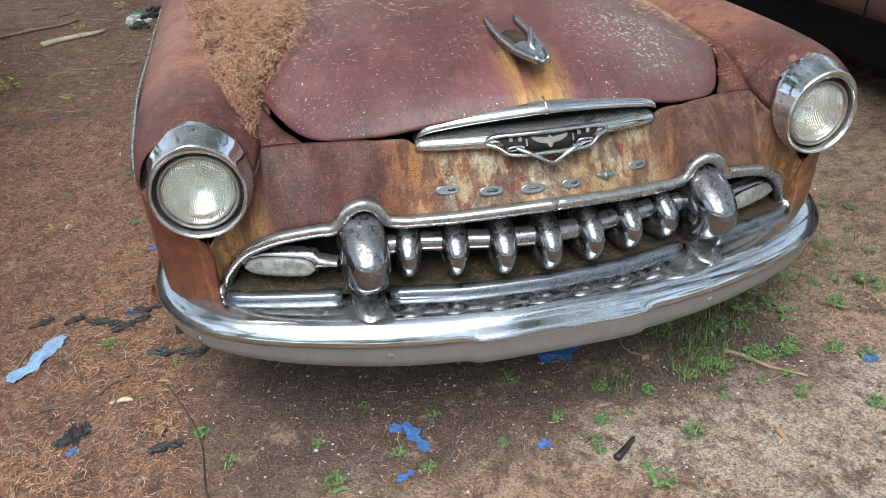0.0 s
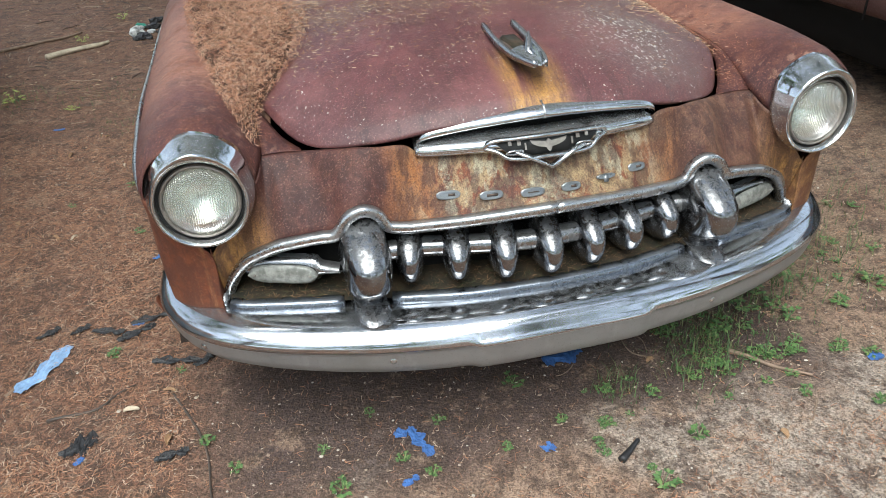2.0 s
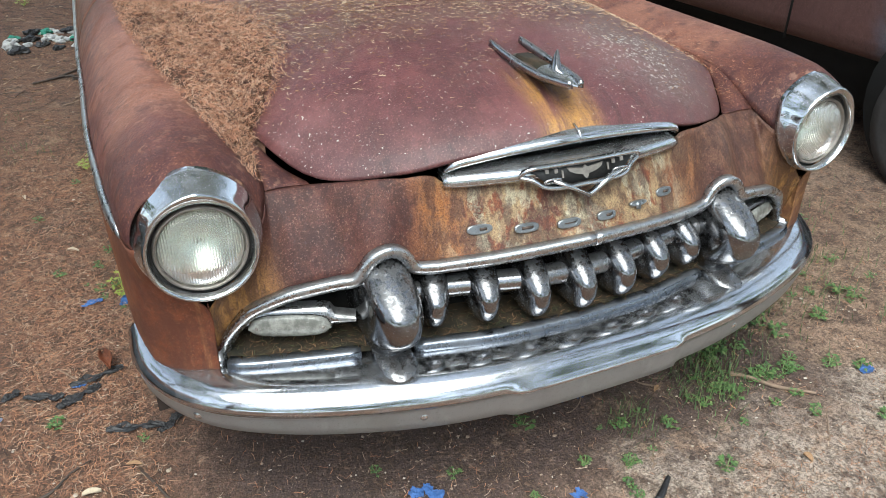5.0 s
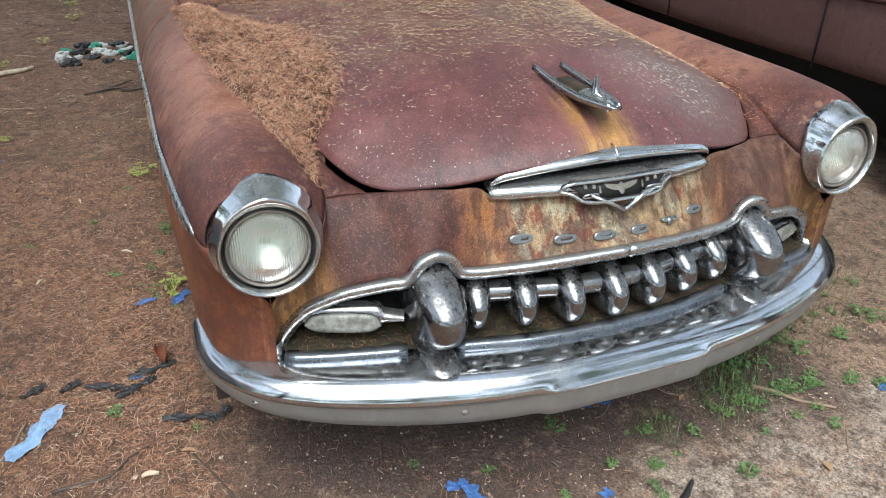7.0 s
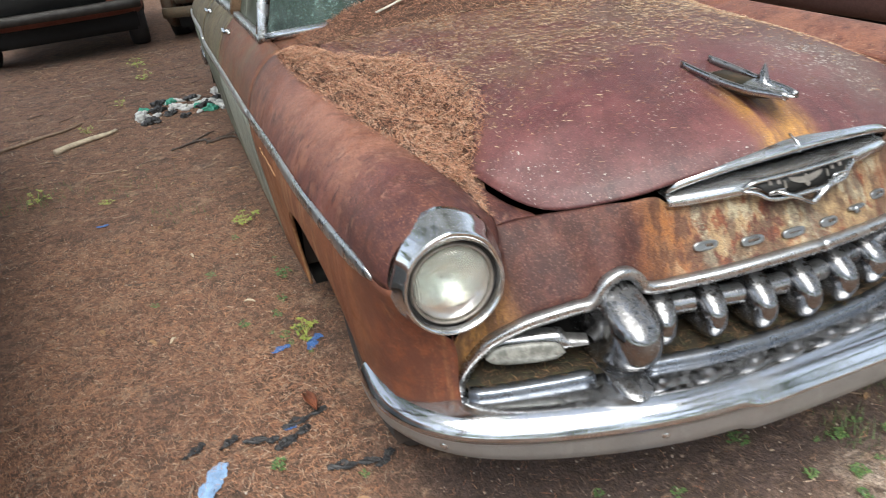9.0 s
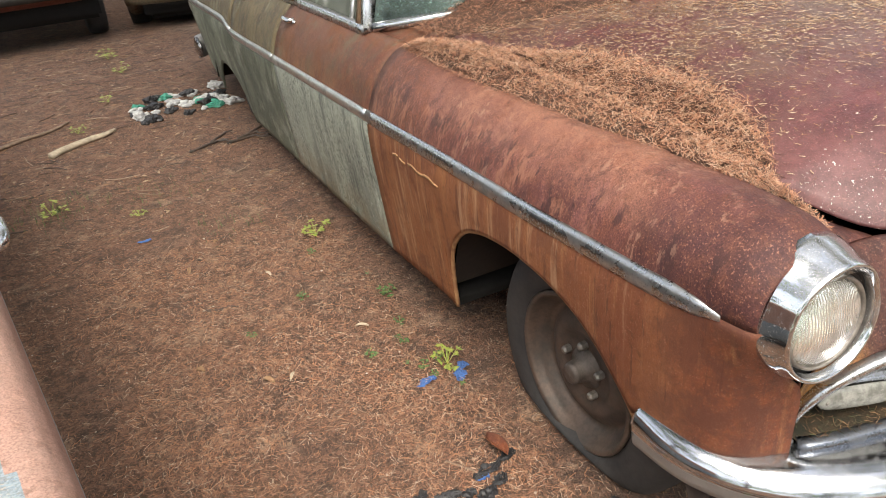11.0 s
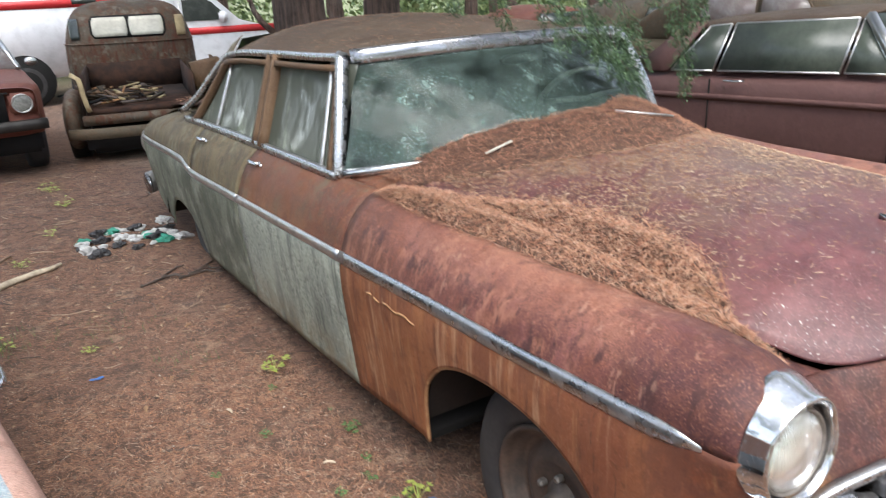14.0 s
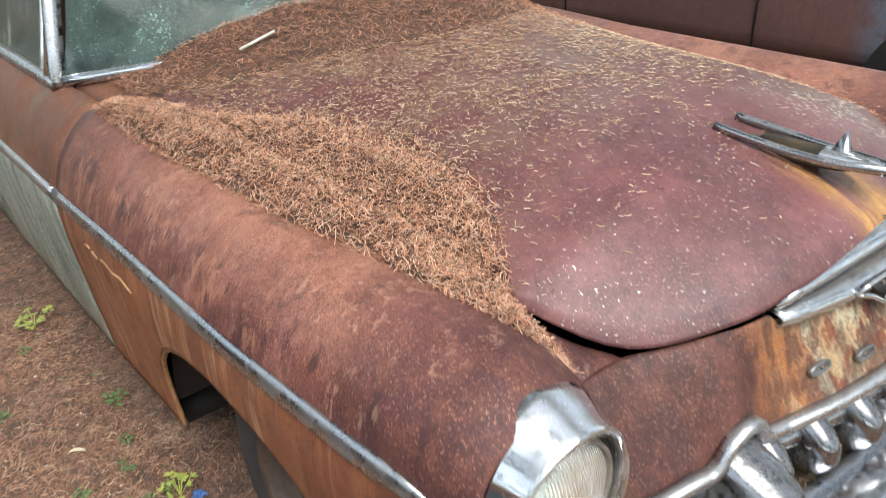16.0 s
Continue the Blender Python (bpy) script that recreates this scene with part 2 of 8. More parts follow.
M_FENDER = aged_paint("fender_upper_paint", (0.090, 0.032, 0.030), (0.160, 0.056, 0.042), (0.25, 0.095, 0.050), (0.060, 0.026, 0.025), (0.45, 0.68), 0.52, 0.52, hairy=0.10, streak_scale=(18, 18, 1.8),
                      zones=[(lambda nt: math_op(nt, "MULTIPLY", noise_fac(nt, 3.4, 7, 0.7, 0.46, 0.62, loc=(8, 3, 1)), 0.75), (0.20, 0.080, 0.078)), (lambda nt: math_op(nt, "MULTIPLY", band(nt, "Y", .95, 1.5), 0.85), (0.105, 0.046, 0.032)), (lambda nt: math_op(nt, "MULTIPLY", math_op(nt, "MULTIPLY", band(nt, "Z", .76, .86), noise_fac(nt, 3, 8, 0.75, 0.30, 0.62)), math_op(nt, "MULTIPLY", band(nt, "Y", .12, .40), band(nt, "Y", 1.5, 1.0))), (0.29, 0.135, 0.092)), (lambda nt: math_op(nt, "MULTIPLY", band(nt, "Y", .46, .12), noise_fac(nt, 6, 6, 0.7, 0.22, 0.50)), (0.066, 0.028, 0.029))],
                      late=[(lambda nt: math_op(nt, "MULTIPLY", math_op(nt, "MULTIPLY", noise_fac(nt, 1.0, 6, 0.7, 0.50, 0.62, stretch=(30, 30, 1.6), loc=(1, 5, 0)), math_op(nt, "MULTIPLY", band(nt, "Y", .2, .6), band(nt, "Z", .855, .80))), 0.50), (0.33, 0.155, 0.098)),
                            (lambda nt: math_op(nt, "MULTIPLY", noise_fac(nt, 1.0, 6, 0.7, 0.53, 0.62, stretch=(26, 26, 1.5), loc=(4, 1, 0)), math_op(nt, "MULTIPLY", band(nt, "Z", .86, .79), 0.8)), (0.046, 0.021, 0.021)),
                            (lambda nt: math_op(nt, "MULTIPLY", math_op(nt, "MULTIPLY", noise_fac(nt, 1.0, 5, 0.7, 0.57, 0.62, stretch=(36, 36, 2.0), loc=(9, 5, 0)), noise_fac(nt, 3, 4, 0.6, 0.46, 0.60, loc=(1, 8, 0))), 0.40), (0.40, 0.23, 0.16))])
M_FENDER_LOW = aged_paint("fender_lower_rust", (0.35, 0.142, 0.060), (0.25, 0.092, 0.042), (0.20, 0.075, 0.036), (0.42, 0.22, 0.10), (0.6, 0.88), 0.56, 0.57, streak_scale=(22, 22, 1.4), hairy=0.10,
                          zones=[(lambda nt: math_op(nt, "MULTIPLY", math_op(nt, "MULTIPLY", band(nt, "Y", .80, .22), noise_fac(nt, 1.0, 6, 0.65, 0.28, 0.52, stretch=(7, 7, 1.5), loc=(2, 1, 0))), 0.95), (0.165, 0.050, 0.028)),
                                 (lambda nt: math_op(nt, "MULTIPLY", band(nt, "Y", .15, .06), 0.85), (0.165, 0.046, 0.023)), (lambda nt: math_op(nt, "MULTIPLY", math_op(nt, "MULTIPLY", band(nt, "X", .0, .5), band(nt, "Y", .16, .06)), 0.85), (0.40, 0.225, 0.085)),
                                 (lambda nt: math_op(nt, "MULTIPLY", math_op(nt, "MULTIPLY", band(nt, "Z", .50, .66), noise_fac(nt, 1.0, 6, 0.7, 0.42, 0.60, stretch=(12, 12, 1.4), loc=(3, 7, 0))), 0.75), (0.16, 0.058, 0.036))],
                          late=[(lambda nt: math_op(nt, "MULTIPLY", noise_fac(nt, 1.0, 6, 0.7, 0.54, 0.64, stretch=(24, 24, 1.2), loc=(2, 4, 0)), math_op(nt, "MULTIPLY", band(nt, "Y", .12, .5), 0.42)), (0.52, 0.33, 0.20)),
                                (lambda nt: math_op(nt, "MULTIPLY", math_op(nt, "MULTIPLY", band(nt, "Y", .34, .10), noise_fac(nt, 13, 8, 0.75, 0.40, 0.58, loc=(3, 3, 9))), 0.75), (0.085, 0.034, 0.024)),
                                (lambda nt: math_op(nt, "MULTIPLY", noise_fac(nt, 1.0, 6, 0.7, 0.54, 0.62, stretch=(11, 11, 1.1), loc=(8, 1, 0)), 0.70), (0.14, 0.052, 0.030)),
                                (lambda nt: math_op(nt, "MULTIPLY", noise_fac(nt, 8, 8, 0.75, 0.52, 0.64, loc=(1, 2, 9)), 0.55), (0.12, 0.048, 0.030)),
                                (lambda nt: math_op(nt, "MULTIPLY", noise_fac(nt, 1.0, 7, 0.75, 0.56, 0.62, stretch=(40, 40, 3.0), loc=(5, 9, 0)), 0.6), (0.085, 0.032, 0.022))])
M_FASCIA = aged_paint("front_panel_paint", (0.074, 0.030, 0.027), (0.106, 0.041, 0.033), (0.145, 0.062, 0.037), (0.036, 0.019, 0.019), (0.5, 0.75), 0.55, 0.41,
                      zones=[(lambda nt: math_op(nt, "MULTIPLY", absband(nt, "X", 0.37, 0.29), noise_fac(nt, 1.0, 5, 0.6, 0.32, 0.48, stretch=(14, 14, 1.5))), (0.38, 0.275, 0.150)),
                             (lambda nt: math_op(nt, "MULTIPLY", math_op(nt, "MULTIPLY", absband(nt, "X", 0.42, 0.33), absband(nt, "X", 0.20, 0.30)), noise_fac(nt, 6, 5, 0.6, 0.35, 0.6)), (0.33, 0.135, 0.045)),
                             (lambda nt: math_op(nt, "MULTIPLY", absband(nt, "X", 0.34, 0.24), noise_fac(nt, 1.0, 6, 0.6, 0.52, 0.6, stretch=(34, 34, 2.0))), (0.20, 0.065, 0.03)),
                             (lambda nt: math_op(nt, "MULTIPLY", absband(nt, "X", 0.34, 0.24), noise_fac(nt, 1.0, 6, 0.6, 0.50, 0.58, stretch=(22, 22, 2.6), loc=(7, 0, 0))), (0.47, 0.42, 0.29)),
                             (lambda nt: math_op(nt, "MULTIPLY", math_op(nt, "MULTIPLY", absband(nt, "X", 0.34, 0.24), noise_fac(nt, 120, 5, 0.8, 0.47, 0.54, loc=(3, 1, 0))), noise_fac(nt, 9, 5, 0.7, 0.46, 0.62, loc=(1, 6, 0))), (0.24, 0.085, 0.035)),
                             (lambda nt: math_op(nt, "MULTIPLY", math_op(nt, "MULTIPLY", band(nt, "X", .20, .42), noise_fac(nt, 5, 8, 0.75, 0.34, 0.58, loc=(2, 0, 5))), 0.7), (0.22, 0.125, 0.075)),
                             (lambda nt: math_op(nt, "MULTIPLY", absband(nt, "X", 0.62, 0.72), band(nt, "Z", 0.72, 0.56)), (0.42, 0.22, 0.07))])
M_LIP = simple("rusty_lip", (0.40, 0.22, 0.10), 0.8, scale=30, colour2=(0.24, 0.11, 0.05))
M_DOOR_LOW = aged_paint("door_lower_paint", (0.44, 0.46, 0.38), (0.34, 0.37, 0.31), (0.26, 0.25, 0.17), (0.13, 0.15, 0.14), (0.55, 0.8), 0.62, 0.56, streak_scale=(9, 9, 1.0), hairy=0.04,
                        zones=[(lambda nt: math_op(nt, "MULTIPLY", noise_fac(nt, 1.0, 6, 0.7, 0.48, 0.62, stretch=(6, 6, .8), loc=(2, 0, 0)), 0.92), (0.10, 0.118, 0.110)), (lambda nt: math_op(nt, "MULTIPLY", math_op(nt, "MULTIPLY", band(nt, "Y", 2.0, 1.72), noise_fac(nt, 1.0, 6, 0.7, 0.36, 0.56, stretch=(9, 9, 1.0), loc=(5, 0, 0))), 0.8), (0.105, 0.120, 0.118)), (lambda nt: math_op(nt, "MULTIPLY", noise_fac(nt, 7, 7, 0.75, 0.56, 0.66), 0.6), (0.50, 0.52, 0.45))],
                        late=[(lambda nt: math_op(nt, "MULTIPLY", math_op(nt, "MULTIPLY", noise_fac(nt, 60, 8, 0.8, 0.50, 0.58, loc=(1, 4, 2)), noise_fac(nt, 3.5, 4, 0.6, 0.38, 0.54, loc=(4, 4, 1))), 0.78), (0.075, 0.085, 0.070)),
                              (lambda nt: math_op(nt, "MULTIPLY", noise_fac(nt, 70, 6, 0.75, 0.57, 0.63, loc=(7, 4, 2)), 0.40), (0.58, 0.60, 0.53)),
                              (lambda nt: math_op(nt, "MULTIPLY", noise_fac(nt, 1.0, 6, 0.7, 0.55, 0.63, stretch=(22, 22, 1.2), loc=(6, 2, 0)), 0.75), (0.08, 0.09, 0.078)),
                              (lambda nt: math_op(nt, "MULTIPLY", math_op(nt, "MULTIPLY", band(nt, "Z", .36, .20), noise_fac(nt, 12, 6, 0.7, 0.40, 0.56, loc=(5, 0, 0))), 0.55), (0.20, 0.15, 0.09))])
M_DOOR_UP = aged_paint("door_upper_paint", (0.105, 0.038, 0.026), (0.145, 0.060, 0.034), (0.23, 0.095, 0.038), (0.085, 0.062, 0.042), (0.5, 0.75), 0.52, 0.48,
                       zones=[(lambda nt: math_op(nt, "MULTIPLY", noise_fac(nt, 1.0, 7, 0.72, 0.50, 0.62, stretch=(14, 14, 2.2), loc=(3, 1, 0)), 0.75), (0.06, 0.028, 0.022)), (lambda nt: math_op(nt, "MULTIPLY", band(nt, "Z", .80, .68), noise_fac(nt, 6, 6, 0.7, 0.40, 0.60)), (0.20, 0.095, 0.048))],
                       late=[(lambda nt: math_op(nt, "MULTIPLY", noise_fac(nt, 7, 8, 0.75, 0.52, 0.64, loc=(2, 2, 0)), 0.55), (0.10, 0.095, 0.06))])
M_REAR_UP = aged_paint("rear_upper_paint", (0.165, 0.130, 0.070), (0.098, 0.088, 0.052), (0.15, 0.075, 0.04), (0.05, 0.045, 0.033), (0.55, 0.8), 0.53, 0.46,
                       zones=[(lambda nt: math_op(nt, "MULTIPLY", noise_fac(nt, 1.0, 7, 0.72, 0.48, 0.60, stretch=(9, 9, 2.2), loc=(3, 1, 0)), 0.8), (0.048, 0.042, 0.030))],
                       late=[(lambda nt: math_op(nt, "MULTIPLY", noise_fac(nt, 9, 8, 0.78, 0.52, 0.62, loc=(5, 2, 0)), 0.6), (0.20, 0.19, 0.13))])
M_REAR_LOW = aged_paint("rear_lower_paint", (0.22, 0.235, 0.18), (0.12, 0.135, 0.10), (0.11, 0.09, 0.05), (0.06, 0.07, 0.06), (0.6, 0.85), 0.58, 0.50, streak_scale=(6, 6, 4), hairy=0.04,
                        zones=[(lambda nt: math_op(nt, "MULTIPLY", noise_fac(nt, 6, 8, 0.78, 0.50, 0.62), 0.8), (0.38, 0.39, 0.32)), (lambda nt: math_op(nt, "MULTIPLY", noise_fac(nt, 1.0, 6, 0.7, 0.48, 0.58, stretch=(5, 5, 2.4)), 0.85), (0.07, 0.082, 0.06))])
M_ROOF = aged_paint("roof_rust", (0.070, 0.048, 0.034), (0.12, 0.086, 0.057), (0.08, 0.048, 0.03), (0.07, 0.042, 0.032), (0.7, 0.9), 0.5, 0.6)
M_FRAME = aged_paint("window_frame_rust", (0.17, 0.105, 0.058), (0.10, 0.062, 0.038), (0.11, 0.052, 0.028), (0.22, 0.135, 0.07), (0.6, 0.85), 0.52, 0.55)
M_CHROME = chrome("chrome", (0.62, 0.63, 0.64), dirt=0.34, dirt_colour=(0.06, 0.055, 0.05), dust=0.30)
# upper faces: dirt plus the dark canopy reflection, put into the colour
M_CHROME_G = chrome("guard_chrome", (0.28, 0.28, 0.29), 0.12, 0.42, dirt_colour=(0.055, 0.052, 0.048), dust=0.72, dust_shade_colour=(0.022, 0.021, 0.020), up_range=(0.40, 0.85), dust_shade_lo=0.40, dust_shade_scale=75)
M_MOULD = chrome("moulding_chrome", (0.52, 0.525, 0.535), 0.26, 0.62, dirt_colour=(0.075, 0.070, 0.064), dirt_scale=24, dust=0.35)
M_BAR = chrome("strip_chrome", (0.24, 0.26, 0.30), 0.26, 0.5, dirt_colour=(0.05, 0.047, 0.042), dust=0.6)
M_PLATE = chrome("badge_steel", (0.34, 0.36, 0.38), 0.38, 0.5, dirt_colour=(0.10, 0.085, 0.07))
M_HUB = simple("greasy_hub", (0.14, 0.115, 0.10), 0.55, 0.5, scale=40)
M_CHROME_D = chrome("dirty_chrome", (0.36, 0.36, 0.37), 0.18, 0.7, dirt_colour=(0.065, 0.06, 0.054), dust=0.6)
# flat top: dirt, blackened to paint in the grille's reflection
M_CHROME_B = chrome("bumper_chrome", (0.54, 0.55, 0.57), dirt=0.26, rough=0.09, dirt_colour=(0.07, 0.07, 0.07), dirt_scale=9, dust=0.26, dust_shade_colour=(0.014, 0.014, 0.016), up_range=(0.88, 0.985), dust_shade_lo=0.44, dust_shade_scale=60, dull=(.350, 0.62, (0.165, 0.155, 0.135)))
M_TRIM = chrome("trim_steel", (0.62, 0.62, 0.61), 0.30, 0.55, dirt_colour=(0.11, 0.095, 0.08), dirt_scale=11)
M_SPEAR = chrome("tarnished_spear", (0.46, 0.47, 0.48), 0.26, 0.55, dirt_colour=(0.07, 0.062, 0.056), dirt_scale=9)
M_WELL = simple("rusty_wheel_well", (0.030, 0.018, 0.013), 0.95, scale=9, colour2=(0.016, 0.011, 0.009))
# near-black with the shade of hollows and undersides in it; also seams, rubber
M_DARK = simple("shade_and_seam_black", (0.006, 0.0055, 0.005), 0.95)
M_RUBBER = simple("tyre_rubber", (0.026, 0.025, 0.026), 0.75, var=0.4, scale=9, colour2=(0.042, 0.039, 0.038))
M_RIM = simple("rusty_rim", (0.075, 0.062, 0.054), 0.55, 0.4, scale=12, colour2=(0.13, 0.092, 0.072))
M_STEEL = simple("dull_steel", (0.32, 0.29, 0.26), 0.5, 0.7, scale=30)
M_PAN = simple("rusty_pan", (0.050, 0.030, 0.014), 0.95, scale=30, colour2=(0.014, 0.014, 0.008))
M_BLACK = simple("black_plastic", (0.02, 0.02, 0.02), 0.5)
M_LENS_W = simple("parking_lens", (0.31, 0.31, 0.28), 0.2, var=0.55, scale=35)
M_SEAT = simple("seat_cloth", (0.10, 0.10, 0.085), 0.95, scale=15)
M_WHITE = simple("ivory_plastic", (0.62, 0.60, 0.52), 0.4, scale=12)


def dusty_glass(name, tint=(0.34, 0.46, 0.42), dust=(0.065, 0.098, 0.086), amount=0.62, lo=0.22, hi=0.72):
    m, nt, b = mat_new(name)
    out = [n for n in nt.nodes if n.type == "OUTPUT_MATERIAL"][0]
    b.inputs["Base Color"].default_value = (*tint, 1)
    b.inputs["Roughness"].default_value = 0.03
    b.inputs["Transmission Weight"].default_value = 1.0
    b.inputs["IOR"].default_value = 1.28
    d = N(nt, "ShaderNodeBsdfPrincipled", Roughness=0.7)
    # pale streaks in the dust, partly painted reflections of sky
    pale = tuple(min(1, v * 2.6 + .03) for v in dust)
    nt.links.new(mixc(nt, math_op(nt, "MULTIPLY", noise_fac(nt, 1.0, 7, 0.7, 0.50, 0.64, stretch=(9, 9, 2.2), loc=(3, 1, 2)), noise_fac(nt, 2.2, 4, 0.6, 0.42, 0.58, loc=(7, 2, 0))), dust, pale), d.inputs["Base Color"])
    d.inputs["Specular IOR Level"].default_value = 0.25
    d.inputs["Coat Weight"].default_value = 0.10
    d.inputs["Coat Roughness"].default_value = 0.06
    f1 = noise_fac(nt, 5, 7, 0.7, lo, hi)
    f2 = noise_fac(nt, 1.0, 5, 0.6, 0.45, 0.75, stretch=(22, 22, 3))
    f3 = noise_fac(nt, 110, 2, 0.5, 0.60, 0.66)
    f = math_op(nt, "ADD", math_op(nt, "MULTIPLY", f1, amount), math_op(nt, "ADD", math_op(nt, "MULTIPLY", f2, amount * 0.4), math_op(nt, "MULTIPLY", f3, 0.35)))
    mx = nt.nodes.new("ShaderNodeMixShader")
    nt.links.new(f, mx.inputs[0])
    nt.links.new(b.outputs[0], mx.inputs[1])
    nt.links.new(d.outputs[0], mx.inputs[2])
    nt.links.new(mx.outputs[0], out.inputs[0])
    return m


M_GLASS = dusty_glass("dusty_windscreen_glass")
M_GLASS_S = dusty_glass("dusty_side_glass", (0.16, 0.18, 0.145), (0.060, 0.066, 0.050), 0.95, 0.05, 0.50)


def lamp_glass():
    m, nt, b = mat_new("fluted_lamp_glass")
    b.inputs["Base Color"].default_value = (0.93, 0.96, 0.88, 1)
    b.inputs["Roughness"].default_value = 0.06
    b.inputs["Transmission Weight"].default_value = 0.88
    b.inputs["IOR"].default_value = 1.45
    w = N(nt, "ShaderNodeTexWave", Scale=62.0, Distortion=0.0)
    w.bands_direction = "X"
    nt.links.new(coords(nt), w.inputs["Vector"])
    bump(nt, b, w.outputs[0], 0.0016, 0.5)
    return m


M_LAMP = lamp_glass()
M_REFLECT = simple("lamp_reflector", (0.66, 0.68, 0.64), 0.20, 0.9, var=0.2)

# ---- ground ----
def ground_z(x, y):
    far = max(0.0, min(1.0, (y - 5.5) / 9.0))
    return -.32 * far * far * (3 - 2 * far) + .018 * noise.noise((x * .9, y * .9, 3.1)) + .007 * noise.noise((x * 4, y * 4, 1.7)) + .003 * noise.noise((x * 13, y * 13, .7))

# ---- mesh helpers ----
def mesh_of(name, verts, faces, mats, index=None, smooth=True):
    me = bpy.data.meshes.new(name)
    me.from_pydata([tuple(v) for v in verts], [], faces)
    for m in (mats if isinstance(mats, (list, tuple)) else [mats]):
        me.materials.append(m)
    if index is not None:
        me.polygons.foreach_set("material_index", index)
    if smooth:
        me.polygons.foreach_set("use_smooth", [True] * len(me.polygons))
    me.update()
    return me


def thing(name, label, category, at=(0, 0, 0), turn=0, group="", kind=""):
    e = new(name)
    e.matrix_world = pose(*at, 0, 0, turn)
    e.empty_display_size = 0.2
    return tagged(e, label, category, group, kind)


def part(name, geo, mat, parent, label="", index=None, smooth=True, thick=0.0, loc=None):
    """One mesh under a thing or a part; geo is (verts, faces) in the thing's own metres."""
    ob = new(name, mesh_of(name, geo[0], geo[1], mat, index, smooth))
    ob.parent = parent
    if loc is not None:
        ob.matrix_basis = loc
    if thick:
        s = ob.modifiers.new("thickness", "SOLIDIFY")
        s.thickness, s.offset = thick, -1
    if label:
        tagged(ob, label)
    return ob


def hermite(xs, ys):
    """A smooth curve through knots that never overshoots."""
    xs, ys = np.array(xs, float), np.array(ys, float)
    h = np.diff(xs)
    d = np.diff(ys) / h
    m = np.zeros(len(xs))
    m[0], m[-1] = d[0], d[-1]
    for i in range(1, len(xs) - 1):
        if d[i - 1] * d[i] > 0:
            w1, w2 = 2 * h[i] + h[i - 1], h[i] + 2 * h[i - 1]
            m[i] = (w1 + w2) / (w1 / d[i - 1] + w2 / d[i])

    def f(x):
        x = min(max(x, xs[0]), xs[-1])
        i = min(max(int(np.searchsorted(xs, x)) - 1, 0), len(xs) - 2)
        t = (x - xs[i]) / h[i]
        return float((2 * t**3 - 3 * t**2 + 1) * ys[i] + (t**3 - 2 * t**2 + t) * h[i] * m[i] + (-2 * t**3 + 3 * t**2) * ys[i + 1] + (t**3 - t**2) * h[i] * m[i + 1])
    return f


def spline(pts, n):
    """n points along a Catmull-Rom curve through pts."""
    p = [Vector(q) for q in pts]
    p = [2 * p[0] - p[1]] + p + [2 * p[-1] - p[-2]]
    out = []
    segs = len(p) - 3
    for k in range(n):
        f = k / (n - 1) * segs
        i = min(int(f), segs - 1)
        t = f - i
        a, b, c, d = p[i:i + 4]
        out.append(0.5 * ((2 * b) + (c - a) * t + (2 * a - 5 * b + 4 * c - d) * t * t + (3 * b - a - 3 * c + d) * t**3))
    return out


def grid(fn, nu, nv, closed=False):
    verts = [fn(i / (nu - 1), j / (nv - 1)) for i in range(nu) for j in range(nv)]
    faces = []
    for i in range(nu - 1):
        for j in range(nv - 1):
            a = i * nv + j
            faces.append((a, a + nv, a + nv + 1, a + 1))
    if closed:
        for i in range(nu - 1):
            a, b = i * nv + nv - 1, i * nv
            faces.append((a, a + nv, b + nv, b))
    return verts, faces


def flip(geo):
    return geo[0], [tuple(reversed(f)) for f in geo[1]]


def mirror(geo):
    return [(-v[0], v[1], v[2]) for v in geo[0]], [tuple(reversed(f)) for f in geo[1]]


def join(*geos):
    v, f = [], []
    for g in geos:
        o = len(v)
        v += [tuple(p) for p in g[0]]
        f += [tuple(i + o for i in q) for q in g[1]]
    return v, f


def moved(geo, m):
    return [tuple(m @ Vector(p)) for p in geo[0]], geo[1]


def sweep(path, profile, up=(0, 0, 1), closed_profile=True, caps=True, scale=None):
    """Profile points (across, up) carried along a path."""
    pts = [Vector(p) for p in path]
    n, k = len(pts), len(profile)
    verts, faces = [], []
    for i, p in enumerate(pts):
        t = (pts[min(i + 1, n - 1)] - pts[max(i - 1, 0)]).normalized()
        side = t.cross(Vector(up)).normalized()
        u = side.cross(t).normalized()
        s = scale(i / (n - 1)) if scale else 1.0
        for a, b in profile:
            verts.append(tuple(p + side * (a * s) + u * (b * s)))
    m = k if closed_profile else k - 1
    for i in range(n - 1):
        for j in range(m):
            a, b = i * k + j, i * k + (j + 1) % k
            faces.append((a, b, b + k, a + k))
    if caps and closed_profile:
        faces.append(tuple(reversed(range(k))))
        faces.append(tuple(range((n - 1) * k, n * k)))
    return verts, faces


def ring(r, n=10, rz=None):
    return [(r * math.cos(2 * math.pi * i / n), (rz or r) * math.sin(2 * math.pi * i / n)) for i in range(n)]


def lathe(profile, n=32, axis="z"):
    """(radius, height) points turned round an axis through the origin."""
    verts, faces = [], []
    k = len(profile)
    for i in range(n):
        a = 2 * math.pi * i / n
        for r, h in profile:
            x, y = r * math.cos(a), r * math.sin(a)
            verts.append({"z": (x, y, h), "y": (x, h, -y), "x": (h, x, y)}[axis])
    for i in range(n):
        for j in range(k - 1):
            a, b = i * k + j, ((i + 1) % n) * k + j
            faces.append((a, b, b + 1, a + 1))
    return verts, faces


